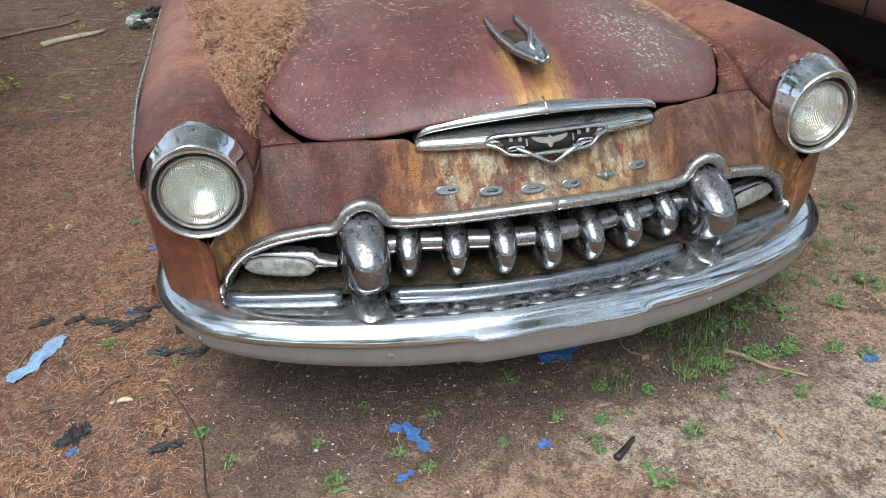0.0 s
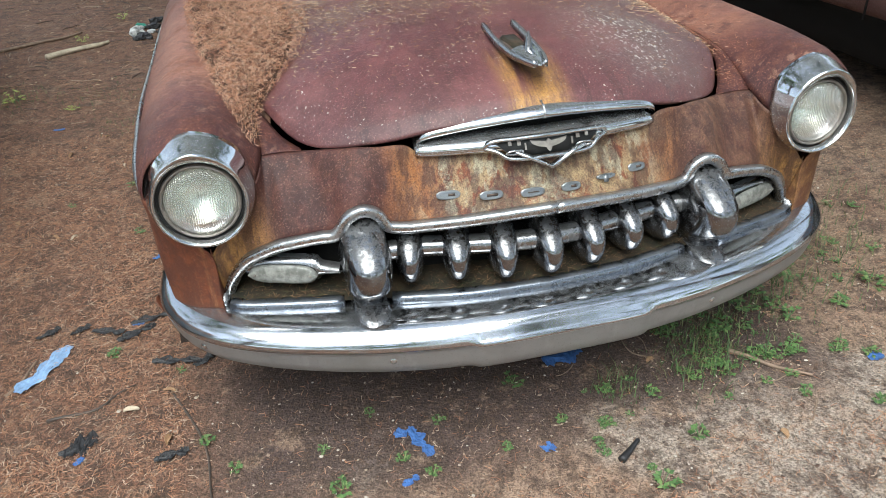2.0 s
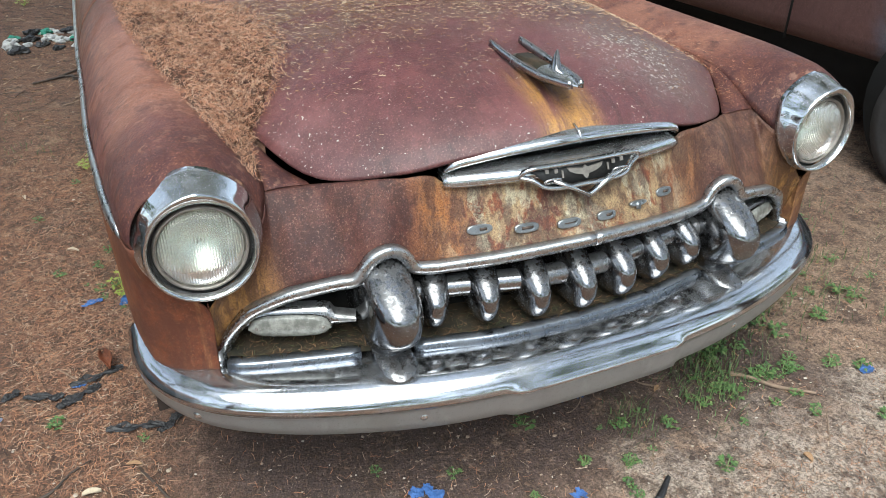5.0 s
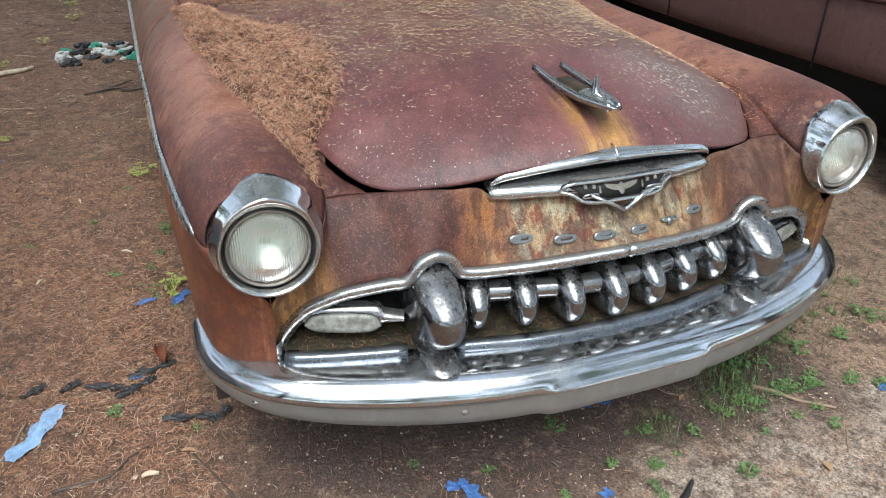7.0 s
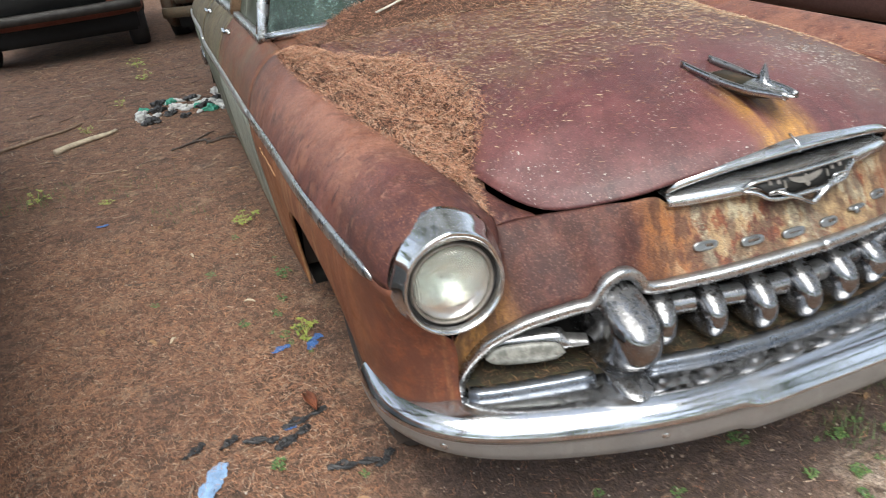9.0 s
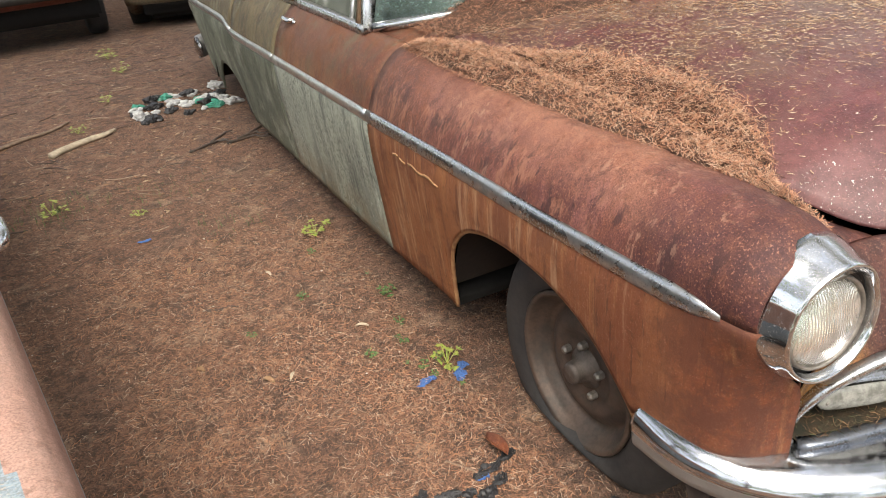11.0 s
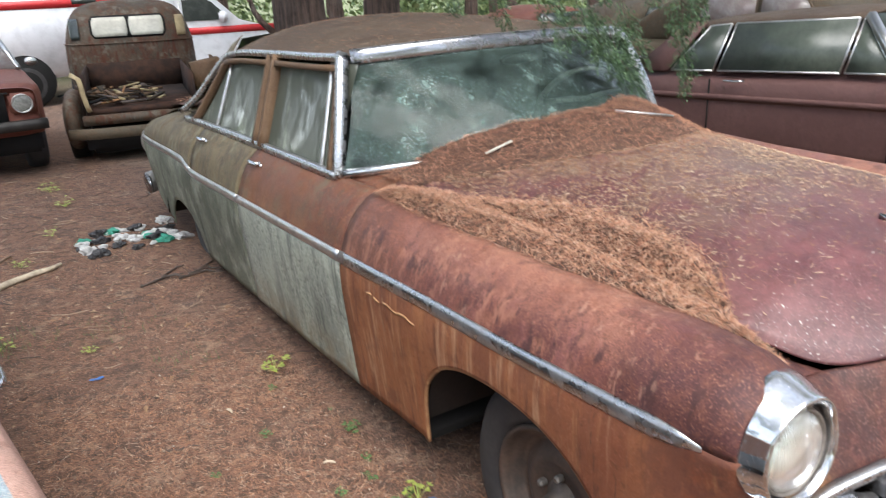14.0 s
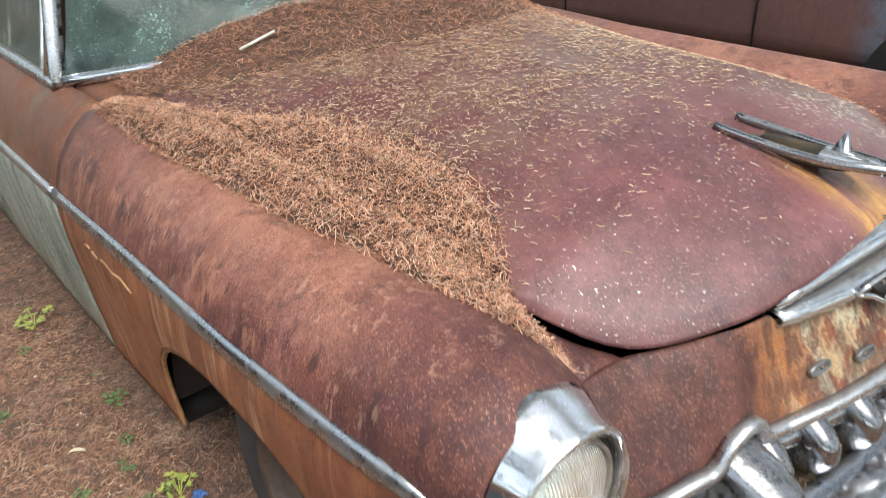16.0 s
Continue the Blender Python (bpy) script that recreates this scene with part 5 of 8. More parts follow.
gf = [(i * gn + j, (i + 1) * gn + j, (i + 1) * gn + j + 1, i * gn + j + 1) for i in range(len(gx) - 1) for j in range(gn - 1)]


def dirt():
    m, nt, b = mat_new("needle_littered_dirt")
    c = mixc(nt, noise_fac(nt, 1.3, 6, 0.6, 0.38, 0.62), (0.200, 0.115, 0.080), (0.275, 0.168, 0.116))
    c = mixc(nt, math_op(nt, "MULTIPLY", band(nt, "X", -.2, .5), noise_fac(nt, 2.8, 7, 0.7, 0.30, 0.60, loc=(6, 1, 0))), c, (0.39, 0.27, 0.185))
    c = mixc(nt, noise_fac(nt, 0.8, 5, 0.6, 0.52, 0.66, loc=(5, 2, 0)), c, (0.28, 0.20, 0.155))
    c = mixc(nt, math_op(nt, "MULTIPLY", band(nt, "X", -.5, -1.1), noise_fac(nt, 2.1, 7, 0.7, 0.22, 0.52, loc=(1, 1, 0))), c, (0.250, 0.128, 0.080))
    pale = math_op(nt, "MULTIPLY", band(nt, "X", -.85, 0.45), band(nt, "Y", .9, -.10))
    pale = math_op(nt, "MULTIPLY", pale, math_op(nt, "MULTIPLY", band(nt, "Y", -3.2, -1.2), band(nt, "X", 3.4, 1.8)))
    pale = math_op(nt, "MULTIPLY", pale, noise_fac(nt, 3.2, 8, 0.75, 0.36, 0.56))
    c = mixc(nt, math_op(nt, "MULTIPLY", pale, 0.6), c, (0.44, 0.295, 0.21))
    # paler litter out in front, its colour also lifted for open-sky light
    c = mixc(nt, math_op(nt, "MULTIPLY", math_op(nt, "MULTIPLY", band(nt, "Y", -.14, -.46), math_op(nt, "MULTIPLY", band(nt, "X", -1.5, -.4), band(nt, "X", 3.4, 1.8))), math_op(nt, "MULTIPLY", noise_fac(nt, 3.6, 8, 0.75, 0.24, 0.52, loc=(4, 7, 0)), 0.9)), c, (0.50, 0.340, 0.240))
    for x, y, r in ((-.48, -.14, .03), (-.68, .11, .01), (.22, -.27, .08), (.33, -.38, .08), (.58, -.58, .20), (.56, -.24, .04), (.95, -.35, .12)):
        c = mixc(nt, math_op(nt, "MULTIPLY", spot(x, y, r, .14)(nt), noise_fac(nt, 26, 7, 0.75, 0.33, 0.48)), c, (0.54, 0.44, 0.36))
    # dark soil under the bumper, with part of its shadow put into the colour
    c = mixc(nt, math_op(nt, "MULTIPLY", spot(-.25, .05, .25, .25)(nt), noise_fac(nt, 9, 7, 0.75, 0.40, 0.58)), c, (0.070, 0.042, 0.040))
    # wider dark soil band before the bumper, bumper shade also in its tone
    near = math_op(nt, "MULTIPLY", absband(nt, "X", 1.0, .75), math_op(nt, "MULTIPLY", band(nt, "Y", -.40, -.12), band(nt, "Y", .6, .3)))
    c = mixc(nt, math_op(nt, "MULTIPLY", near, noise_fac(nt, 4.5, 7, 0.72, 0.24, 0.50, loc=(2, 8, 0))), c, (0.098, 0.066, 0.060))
    c = mixc(nt, math_op(nt, "MULTIPLY", noise_fac(nt, 6.5, 7, 0.75, 0.52, 0.60, loc=(9, 9, 0)), 0.7), c, (0.09, 0.056, 0.045))
    c = mixc(nt, math_op(nt, "MULTIPLY", noise_fac(nt, 5.5, 7, 0.75, 0.54, 0.64, loc=(3, 12, 0)), 0.6), c, (0.48, 0.32, 0.22))
    c = mixc(nt, math_op(nt, "MULTIPLY", noise_fac(nt, 17, 8, 0.8, 0.46, 0.62), 0.78), c, (0.070, 0.042, 0.030))
    c = mixc(nt, math_op(nt, "MULTIPLY", noise_fac(nt, 1.0, 3, 0.6, 0.55, 0.62, stretch=(160, 45, 60)), 0.25), c, (0.30, 0.19, 0.12))
    c = mixc(nt, math_op(nt, "MULTIPLY", noise_fac(nt, 1.0, 3, 0.6, 0.56, 0.62, stretch=(45, 160, 60), loc=(4, 1, 0)), 0.25), c, (0.25, 0.15, 0.09))
    c = mixc(nt, math_op(nt, "MULTIPLY", noise_fac(nt, 70, 6, 0.8, 0.48, 0.66), 0.55), c, (0.04, 0.026, 0.02))
    c = mixc(nt, band(nt, "Y", 15, 24), c, (0.17, 0.20, 0.09))
    c = mixc(nt, math_op(nt, "MULTIPLY", noise_fac(nt, 110, 6, 0.85, 0.45, 0.58), 0.62), c, (0.036, 0.024, 0.019))
    c = mixc(nt, math_op(nt, "MULTIPLY", noise_fac(nt, 230, 3, 0.7, 0.60, 0.68, loc=(3, 3, 0)), 0.55), c, (0.46, 0.35, 0.27))
    nt.links.new(c, b.inputs["Base Color"])
    b.inputs["Roughness"].default_value = 0.95
    bump(nt, b, math_op(nt, "ADD", math_op(nt, "MULTIPLY", noise_fac(nt, 30, 6, 0.7, 0.3, 0.7), 0.6), math_op(nt, "MULTIPLY", noise_fac(nt, 150, 3, 0.6, 0.3, 0.7), 0.4)), 0.012, 0.8)
    return m


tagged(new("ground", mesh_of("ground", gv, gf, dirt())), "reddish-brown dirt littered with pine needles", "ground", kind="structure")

# ---- fallen pine needles ----
rng = np.random.default_rng(7)
M_NEEDLE = needle_mat("dry_needles", [(0.42, 0.20, 0.115), (0.30, 0.13, 0.075), (0.47, 0.26, 0.155), (0.11, 0.055, 0.038), (0.53, 0.36, 0.25), (0.36, 0.155, 0.085), (0.06, 0.036, 0.028), (0.52, 0.30, 0.20)])
M_NEEDLE_D = needle_mat("brown_needles", [(0.30, 0.135, 0.08), (0.21, 0.09, 0.055), (0.36, 0.18, 0.105), (0.11, 0.055, 0.038), (0.40, 0.235, 0.15), (0.26, 0.11, 0.065), (0.07, 0.04, 0.03), (0.42, 0.20, 0.115)])
M_NEEDLE_PALE = needle_mat("pale_needles", [(0.38, 0.26, 0.17), (0.30, 0.18, 0.105), (0.46, 0.36, 0.25), (0.23, 0.125, 0.07)])
M_LITTER = needle_mat("ground_needles", [(0.36, 0.185, 0.112), (0.25, 0.122, 0.074), (0.46, 0.265, 0.165), (0.09, 0.054, 0.040), (0.55, 0.41, 0.30), (0.34, 0.150, 0.082), (0.050, 0.034, 0.027), (0.48, 0.23, 0.12)])
M_HEAP = simple("matted_needles", (0.115, 0.056, 0.034), 0.95, scale=60, colour2=(0.05, 0.027, 0.018))


def needles(points, lmin, lmax, width, tilt, lift, bow=.9):
    """Thin bent strips lying at random; points are (x, y, z) already on their support."""
    v, f = [], []
    for x, y, z in points:
        a, L = rng.uniform(0, 2 * math.pi), rng.uniform(lmin, lmax)
        bend, el = rng.uniform(-bow, bow), rng.uniform(-tilt, tilt)
        w = width * rng.uniform(.7, 1.3)
        z += rng.uniform(0, lift)
        o = len(v)
        for k in (-.5, 0, .5):
            d = a + bend * k
            cx, cy, cz = x + L * k * math.cos(d), y + L * k * math.sin(d), z + L * k * math.sin(el) + .0012
            v.append((cx - w * math.sin(d), cy + w * math.cos(d), cz))
            v.append((cx + w * math.sin(d), cy - w * math.cos(d), cz + w * .6))
        f += [(o, o + 1, o + 3, o + 2), (o + 2, o + 3, o + 5, o + 4)]
    return v, f


def fender_top(a, y):
    s = section(y)[6:]
    return float(np.interp(-a, [-p[0] for p in s], [p[1] for p in s]))


def deck_z(x, y):
    """The top of the sedan's front: hood, flange or fender."""
    a = abs(x)
    xh, xf = HOOD_X(y), _fx[10](y)
    if a <= xh:
        return hood_z(x, y)
    if a < xf:
        t = (a - xh) / (xf - xh)
        return (hood_z(xh, y) - .016) * (1 - t) + _fz[10](y) * t
    return fender_top(a, y)


PILE_I = hermite([.05, .21, .29, .38, .50, .66, .84, 1.0, 1.2, 1.4, 1.58], [.655, .650, .625, .570, .522, .500, .515, .550, .640, .71, .78])
PILE_O = hermite([.05, .15, .34, .50, .66, .80, 1.16, 1.58], [.655, .69, .735, .755, .785, .80, .832, .842])


def pile_h(a, y):
    i, o = PILE_I(y), PILE_O(y)
    wob = .022 * noise.noise((a * 11, y * 11, 5))
    t = (a + wob - i) / max(.01, o - i)
    if t <= 0 or t >= 1 or y < .06 or y > 1.56:
        return 0.0
    full = min(1.0, max(0.0, (y - .12) / .42), (1.58 - y) / .3)
    return (.046 * full) * min(1, t * 3.2) ** .6 * min(1, (1 - t) * 3) ** .8 + .007 * noise.noise((a * 14, y * 14, 2)) + .005 * noise.noise((a * 45, y * 45, 6))


def pile_base(a, y):
    return deck_z(a, y)


def pile_z(a, y):
    return pile_base(a, y) + pile_h(a, y)


heap = thing("needle_heap", "heap of orange dry pine needles on the fender valley", "pine needles", kind="stuff")
hv = grid(lambda u, v: (lambda y, a: (-a, y, pile_z(a, y) - .004 if pile_h(a, y) > 0.004 else deck_z(a, y) - .02))(.20 + 1.36 * u, (PILE_I(.20 + 1.36 * u) - .03) + (PILE_O(.20 + 1.36 * u) - PILE_I(.20 + 1.36 * u) + .05) * v), 70, 22)
part("matted_bed", hv, M_HEAP, heap)
pts = []
while len(pts) < 30000:
    y, t = .11 + 1.46 * rng.random(), rng.normal(.5, .36)
    a = PILE_I(y) + (PILE_O(y) - PILE_I(y)) * t
    if y < .32 and rng.random() > ((y - .08) / .24) ** 1.3:
        continue
    if not -.14 < t < 1.03:
        continue
    pts.append((-a, y, max(pile_z(a, y), deck_z(a, y))))
part("needles", needles(pts, .010, .028, .00052, .65, .012), M_NEEDLE, heap)
# the same valley on the far side holds only a thin drift
pts = []
while len(pts) < 1100:
    y, t = .15 + 1.3 * rng.random(), rng.normal(.3, .35)
    a = .60 + .16 * t
    pts.append((a, y, deck_z(a, y)))
drift = thing("needle_drift", "thin drift of pale pine needles beside the hood", "pine needles", kind="stuff")
part("needles", needles(pts, .010, .026, .0006, .3, .004), M_NEEDLE, drift)

# heap against the windscreen
COWL_H = hermite([-.72, -.62, -.45, -.3, .0, .15, .35, .55, .75], [.0, .012, .045, .062, .085, .095, .075, .045, .0])


def cowl_edge(x):
    return WS_B(max(-1, min(1, x / .825))).y


def cowl_z(x, y):
    e = cowl_edge(x)
    base = deck_z(x, min(y, 1.5)) if y < 1.5 else max(hood_z(x, 1.5), WS_B(max(-1, min(1, x / .825))).z - .02)
    t = max(0, min(1, (y - (e - .36)) / .36))
    return base + COWL_H(x) * t * t * (3 - 2 * t) * (1 + .25 * noise.noise((x * 8, y * 8, 1)))


cheap = thing("cowl_heap", "brown pine needles banked against the windscreen", "pine needles", kind="stuff")
part("matted_bed", grid(lambda u, v: (lambda x: (x, cowl_edge(x) - .38 + .40 * v, cowl_z(x, cowl_edge(x) - .38 + .40 * v) - .006 + .004 * min(1, v * 4)))(-.70 + 1.45 * u), 60, 18), M_HEAP, cheap)
pts = []
while len(pts) < 17000:
    x = -.74 + 1.5 * rng.random()
    d = abs(rng.normal(0, .24))
    if d > .55:
        continue
    y = cowl_edge(x) - d + .01
    pts.append((x, y, cowl_z(x, y)))
part("needles", needles(pts, .010, .028, .00055, .6, .010), M_NEEDLE_D, cheap)

# scattered over the hood, thicker towards the windscreen
pts = []
while len(pts) < 26000:
    x, y = rng.uniform(-.64, .64), .02 + 1.45 * rng.random() ** .62
    if y < HOOD_F(abs(x)) + .02:
        continue
    keep = .10 + .90 * min(1, max(0, (y - .16) / .55)) ** 1.4
    clump = .5 + .9 * noise.noise((x * 7, y * 7, 8))
    if rng.random() > keep * max(.12, clump + .25):
        continue
    pts.append((x, y, hood_z(x, y)))
hs = thing("hood_needles", "pale pine needles scattered over the hood", "pine needles", kind="stuff")
part("needles", needles(pts, .006, .017, .00085, .15, .002), M_NEEDLE_PALE, hs)
# caught in the grille pan
pts = []
for _ in range(1500):
    x = rng.uniform(-.76, .76)
    pts.append((x, pf(abs(x)) + .015 + .10 * rng.random(), .421))
ps = thing("grille_litter", "needles and moss caught below the grille", "pine needles", kind="stuff")
part("needles", needles(pts, .008, .022, .0006, .35, .005), needle_mat("dark_litter", [(0.12, 0.065, 0.03), (0.06, 0.045, 0.02), (0.05, 0.055, 0.02), (0.19, 0.11, 0.055)]), ps)
# on the roof
pts = [roof_pt(u, v) for u, v in rng.random((9000, 2))]
rs = thing("roof_needles", "matted pine needles on the roof", "pine needles", kind="stuff")
part("needles", needles(pts, .012, .030, .0006, .25, .004), M_LITTER, rs)
# on the trunk lid
pts = []
for _ in range(1500):
    x, y = rng.uniform(-.75, .75), rng.uniform(4.1, 4.7)
    pts.append((x, y, DECK(y) + .02 + .03 * noise.noise((x * 5, y * 5, 0))))
ts = thing("trunk_needles", "dark needle litter on the trunk lid", "pine needles", kind="stuff")
part("matted_bed", grid(lambda u, v: ((2 * u - 1) * .77, 4.08 + .68 * v, DECK(4.08 + .68 * v) + (.035 + .03 * noise.noise((u * 8, v * 5, 0))) * min(1, 6 * v, 6 * (1 - v), 8 * u, 8 * (1 - u)) - .005), 24, 14), M_HEAP, ts)
part("needles", needles(pts, .02, .05, .0010, .4, .02), M_LITTER, ts)
# on the ground, thickest where the camera passes
pts = []
while len(pts) < 105000:
    x, y = rng.uniform(-3.0, 2.6), rng.uniform(-1.4, 4.8)
    bare = 1 if x < 0 else .55
    if -.95 < x < .95 and -.42 < y < .3:
        bare *= .25
    near = 1 if y < 2.2 else .5
    if rng.random() > bare * near * max(.15, .62 + .9 * noise.noise((x * 2.2, y * 2.2, 4))):
        continue
    pts.append((x, y, ground_z(x, y)))
for _ in range(9000):
    x, y = rng.uniform(-4.0, -.9), rng.uniform(4.0, 7.5)
    pts.append((x, y, ground_z(x, y)))
while len(pts) < 136000:
    x, y = rng.uniform(-1.6, 1.5), rng.uniform(-1.35, -.18)
    if rng.random() < max(0, min(1, (-.34 - y) / .3)) * max(.08, .5 + 1.1 * noise.noise((x * 4.2, y * 4.2, 9))):
        pts.append((x, y, ground_z(x, y)))
for _ in range(130000):
    x, y = rng.uniform(-2.0, -.25), -.75 + 3.2 * rng.random() ** 1.4
    if -.98 < x and y > -.40 or rng.random() > .55 + .9 * noise.noise((x * 3.1, y * 3.1, 14)):
        continue
    pts.append((x, y, ground_z(x, y)))
gl = thing("needle_litter", "carpet of reddish fallen pine needles on the dirt", "pine needles", kind="stuff")
part("needles", needles(pts, .009, .030, .00055, .22, .006, .7), M_LITTER, gl)

# ---- other vehicles ----
M_RED = aged_paint("faded_red_paint", (0.16, 0.048, 0.036), (0.20, 0.08, 0.055), (0.22, 0.10, 0.06), (0.10, 0.04, 0.03), (0.45, 0.7), 0.55, 0.55)
M_PLUM = aged_paint("plum_paint", (0.108, 0.054, 0.050), (0.155, 0.082, 0.074), (0.145, 0.079, 0.063), (0.072, 0.040, 0.038), (0.5, 0.7), 0.58, 0.56,
                    zones=[(lambda nt: math_op(nt, "MULTIPLY", band(nt, "Y", 1.05, .75), noise_fac(nt, 4, 5, 0.6, 0.45, 0.6)), (0.10, 0.17, 0.24))])
M_OLIVE = aged_paint("olive_rust_paint", (0.085, 0.075, 0.052), (0.125, 0.102, 0.068), (0.16, 0.075, 0.035), (0.07, 0.055, 0.04), (0.6, 0.85), 0.5, 0.5)
M_TRUCK = aged_paint("truck_paint", (0.115, 0.105, 0.080), (0.055, 0.048, 0.036), (0.14, 0.052, 0.022), (0.03, 0.022, 0.018), (0.6, 0.85), 0.46, 0.52, streak_scale=(10, 10, 3), hairy=0.0,
                     zones=[(lambda nt: math_op(nt, "MULTIPLY", noise_fac(nt, 4, 7, 0.7, 0.50, 0.60, loc=(1, 0, 3)), 0.9), (0.085, 0.034, 0.018))],
                     late=[(lambda nt: math_op(nt, "MULTIPLY", math_op(nt, "MULTIPLY", noise_fac(nt, 1.0, 6, 0.7, 0.50, 0.58, stretch=(14, 14, 2.5), loc=(5, 2, 0)), band(nt, "Z", 1.25, 1.10)), 0.8), (0.085, 0.028, 0.014)), (lambda nt: math_op(nt, "MULTIPLY", noise_fac(nt, 5, 7, 0.75, 0.52, 0.60, loc=(9, 2, 1)), 0.6), (0.17, 0.16, 0.125))])
M_BLUE = aged_paint("pale_blue_paint", (0.25, 0.32, 0.38), (0.31, 0.36, 0.37), (0.34, 0.27, 0.19), (0.34, 0.39, 0.41), (0.5, 0.7), 0.62, 0.58)
M_PINK = aged_paint("pink_primer", (0.42, 0.25, 0.20), (0.47, 0.31, 0.25), (0.38, 0.19, 0.14), (0.50, 0.30, 0.22), (0.6, 0.8), 0.6, 0.6)
M_VAN = simple("white_van_paint", (0.74, 0.76, 0.79), 0.35, var=0.04, scale=0.7)
M_VANRED = simple("red_stripe", (0.58, 0.03, 0.035), 0.4, var=0.15, scale=4)
M_WINDOW = simple("dark_glass", (0.05, 0.06, 0.055), 0.15, scale=6)
M_WINDOW_P = simple("hazy_glass", (0.040, 0.050, 0.040), 0.30, scale=5, colour2=(0.075, 0.088, 0.070))
# opaque pane, the bright sky reflection is put into its colour
M_SCREEN = simple("sky_bright_glass", (0.30, 0.27, 0.25), 0.10, scale=5, colour2=(0.20, 0.15, 0.14))
M_GRIME = simple("grimy_steel", (0.055, 0.050, 0.046), 0.5, 0.5, scale=14)
M_RUSTBED = simple("rusted_bed", (0.060, 0.026, 0.014), 0.95, scale=8, colour2=(0.022, 0.012, 0.009))
M_CREAM = simple("bare_wood", (0.46, 0.36, 0.20), 0.8, scale=10)


def shell(stations, n=20, sq=4.0):
    """Body from (y, half width, low z, high z) stations with rounded corners."""
    v, f = [], []
    for y, w, lo, hi in stations:
        for j in range(n):
            a = 2 * math.pi * j / n + math.pi / n
            c, s = math.cos(a), math.sin(a)
            e = 2 / sq
            v.append((w * math.copysign(abs(c) ** e, c), y, (lo + hi) / 2 + (hi - lo) / 2 * math.copysign(abs(s) ** e, s)))
    k = len(stations)
    for i in range(k - 1):
        for j in range(n):
            a, b = i * n + j, i * n + (j + 1) % n
            f.append((a, b, b + n, a + n))
    f.append(tuple(range(n)))
    f.append(tuple(reversed(range((k - 1) * n, k * n))))
    return v, flip((v, f))[1]


def dense(stations, per=5):
    fs = [hermite([s[0] for s in stations], [s[k] for s in stations]) for k in (1, 2, 3)]
    out = []
    for a, b in zip(stations, stations[1:]):
        for i in range(per):
            y = a[0] + (b[0] - a[0]) * i / per
            out.append((y, *[q(y) for q in fs]))
    out.append(stations[-1])
    return out


def add_wheel(owner, x, y, z, r=.33, s=1, rim=M_RIM):
    w = new("wheel")
    w.parent = owner
    w.matrix_basis = pose(x, y, z)
    part("tyre", lathe([(r * .6, -.08), (r * .8, -.10), (r * .95, -.09), (r, -.05), (r, .05), (r * .95, .09), (r * .8, .10), (r * .6, .08)], 32, "x"), M_RUBBER, w)
    g = lathe([(r * .63, s * .08), (r * .58, s * .07), (r * .5, s * .03), (r * .3, s * .05), (r * .12, s * .06), (.0005, s * .06)], 28, "x")
    part("rim", g, rim, w)
    return w


def glass_quad(corners, off):
    n = (Vector(corners[1]) - Vector(corners[0])).cross(Vector(corners[3]) - Vector(corners[0])).normalized() * off
    front = [tuple(Vector(c) + n) for c in corners]
    back = [tuple(Vector(c) - n) for c in corners]
    return front + back, [(0, 1, 2, 3), (7, 6, 5, 4)] + [(i, i + 4, (i + 1) % 4 + 4, (i + 1) % 4) for i in range(4)]


def frame_of(corners, r=.012):
    return join(*[sweep([corners[i], corners[(i + 1) % 4]], ring(r, 6), up=(.3, .5, .8)) for i in range(4)])


# plum coupe beside the sedan
plum = thing("plum_coupe", "dull plum two-door sedan with chrome window frames", "car", at=(3.05, 0, 0))
part("body", shell(dense([(-.40, .70, .48, .74), (-.28, .80, .46, .90), (.1, .84, .45, .96), (1.4, .86, .44, 1.000), (2.6, .87, .43, .938), (3.6, .86, .43, .89), (4.4, .82, .43, .84), (4.75, .74, .43, .76)]), 28, 7), M_PLUM, plum)
# underbody block, near-black for the shadow beneath the car
part("underbody", box(-.62, -.1, .17, .62, 4.2, .50, .03), M_DARK, plum)
part("crease", join(*[sweep([(s * .872, y, .905 - .045 * y) for y in np.linspace(-.15, 4.3, 12)], [(-.010, -.020), (-.003, 0), (-.010, .020), (-.014, 0)]) for s in (-1, 1)]), M_PLUM, plum)


def house(w0, z0, w1, z1, ys):
    """Roofed cabin: belt corners to roof corners; ys = front belt, front roof, rear roof, rear belt."""
    a, b, c, d = ys
    v, f = [], []
    for t in np.linspace(0, 1, 11):
        y = b + (c - b) * t
        for s in np.linspace(-1, 1, 13):
            v.append((s * w1, y, z1 + .05 * (1 - s * s) * (1 - (2 * t - 1) ** 4 * .5) - .02 * abs(s) ** 8))
    for i in range(10):
        for j in range(12):
            p = i * 13 + j
            f.append((p, p + 1, p + 14, p + 13))
    return v, f


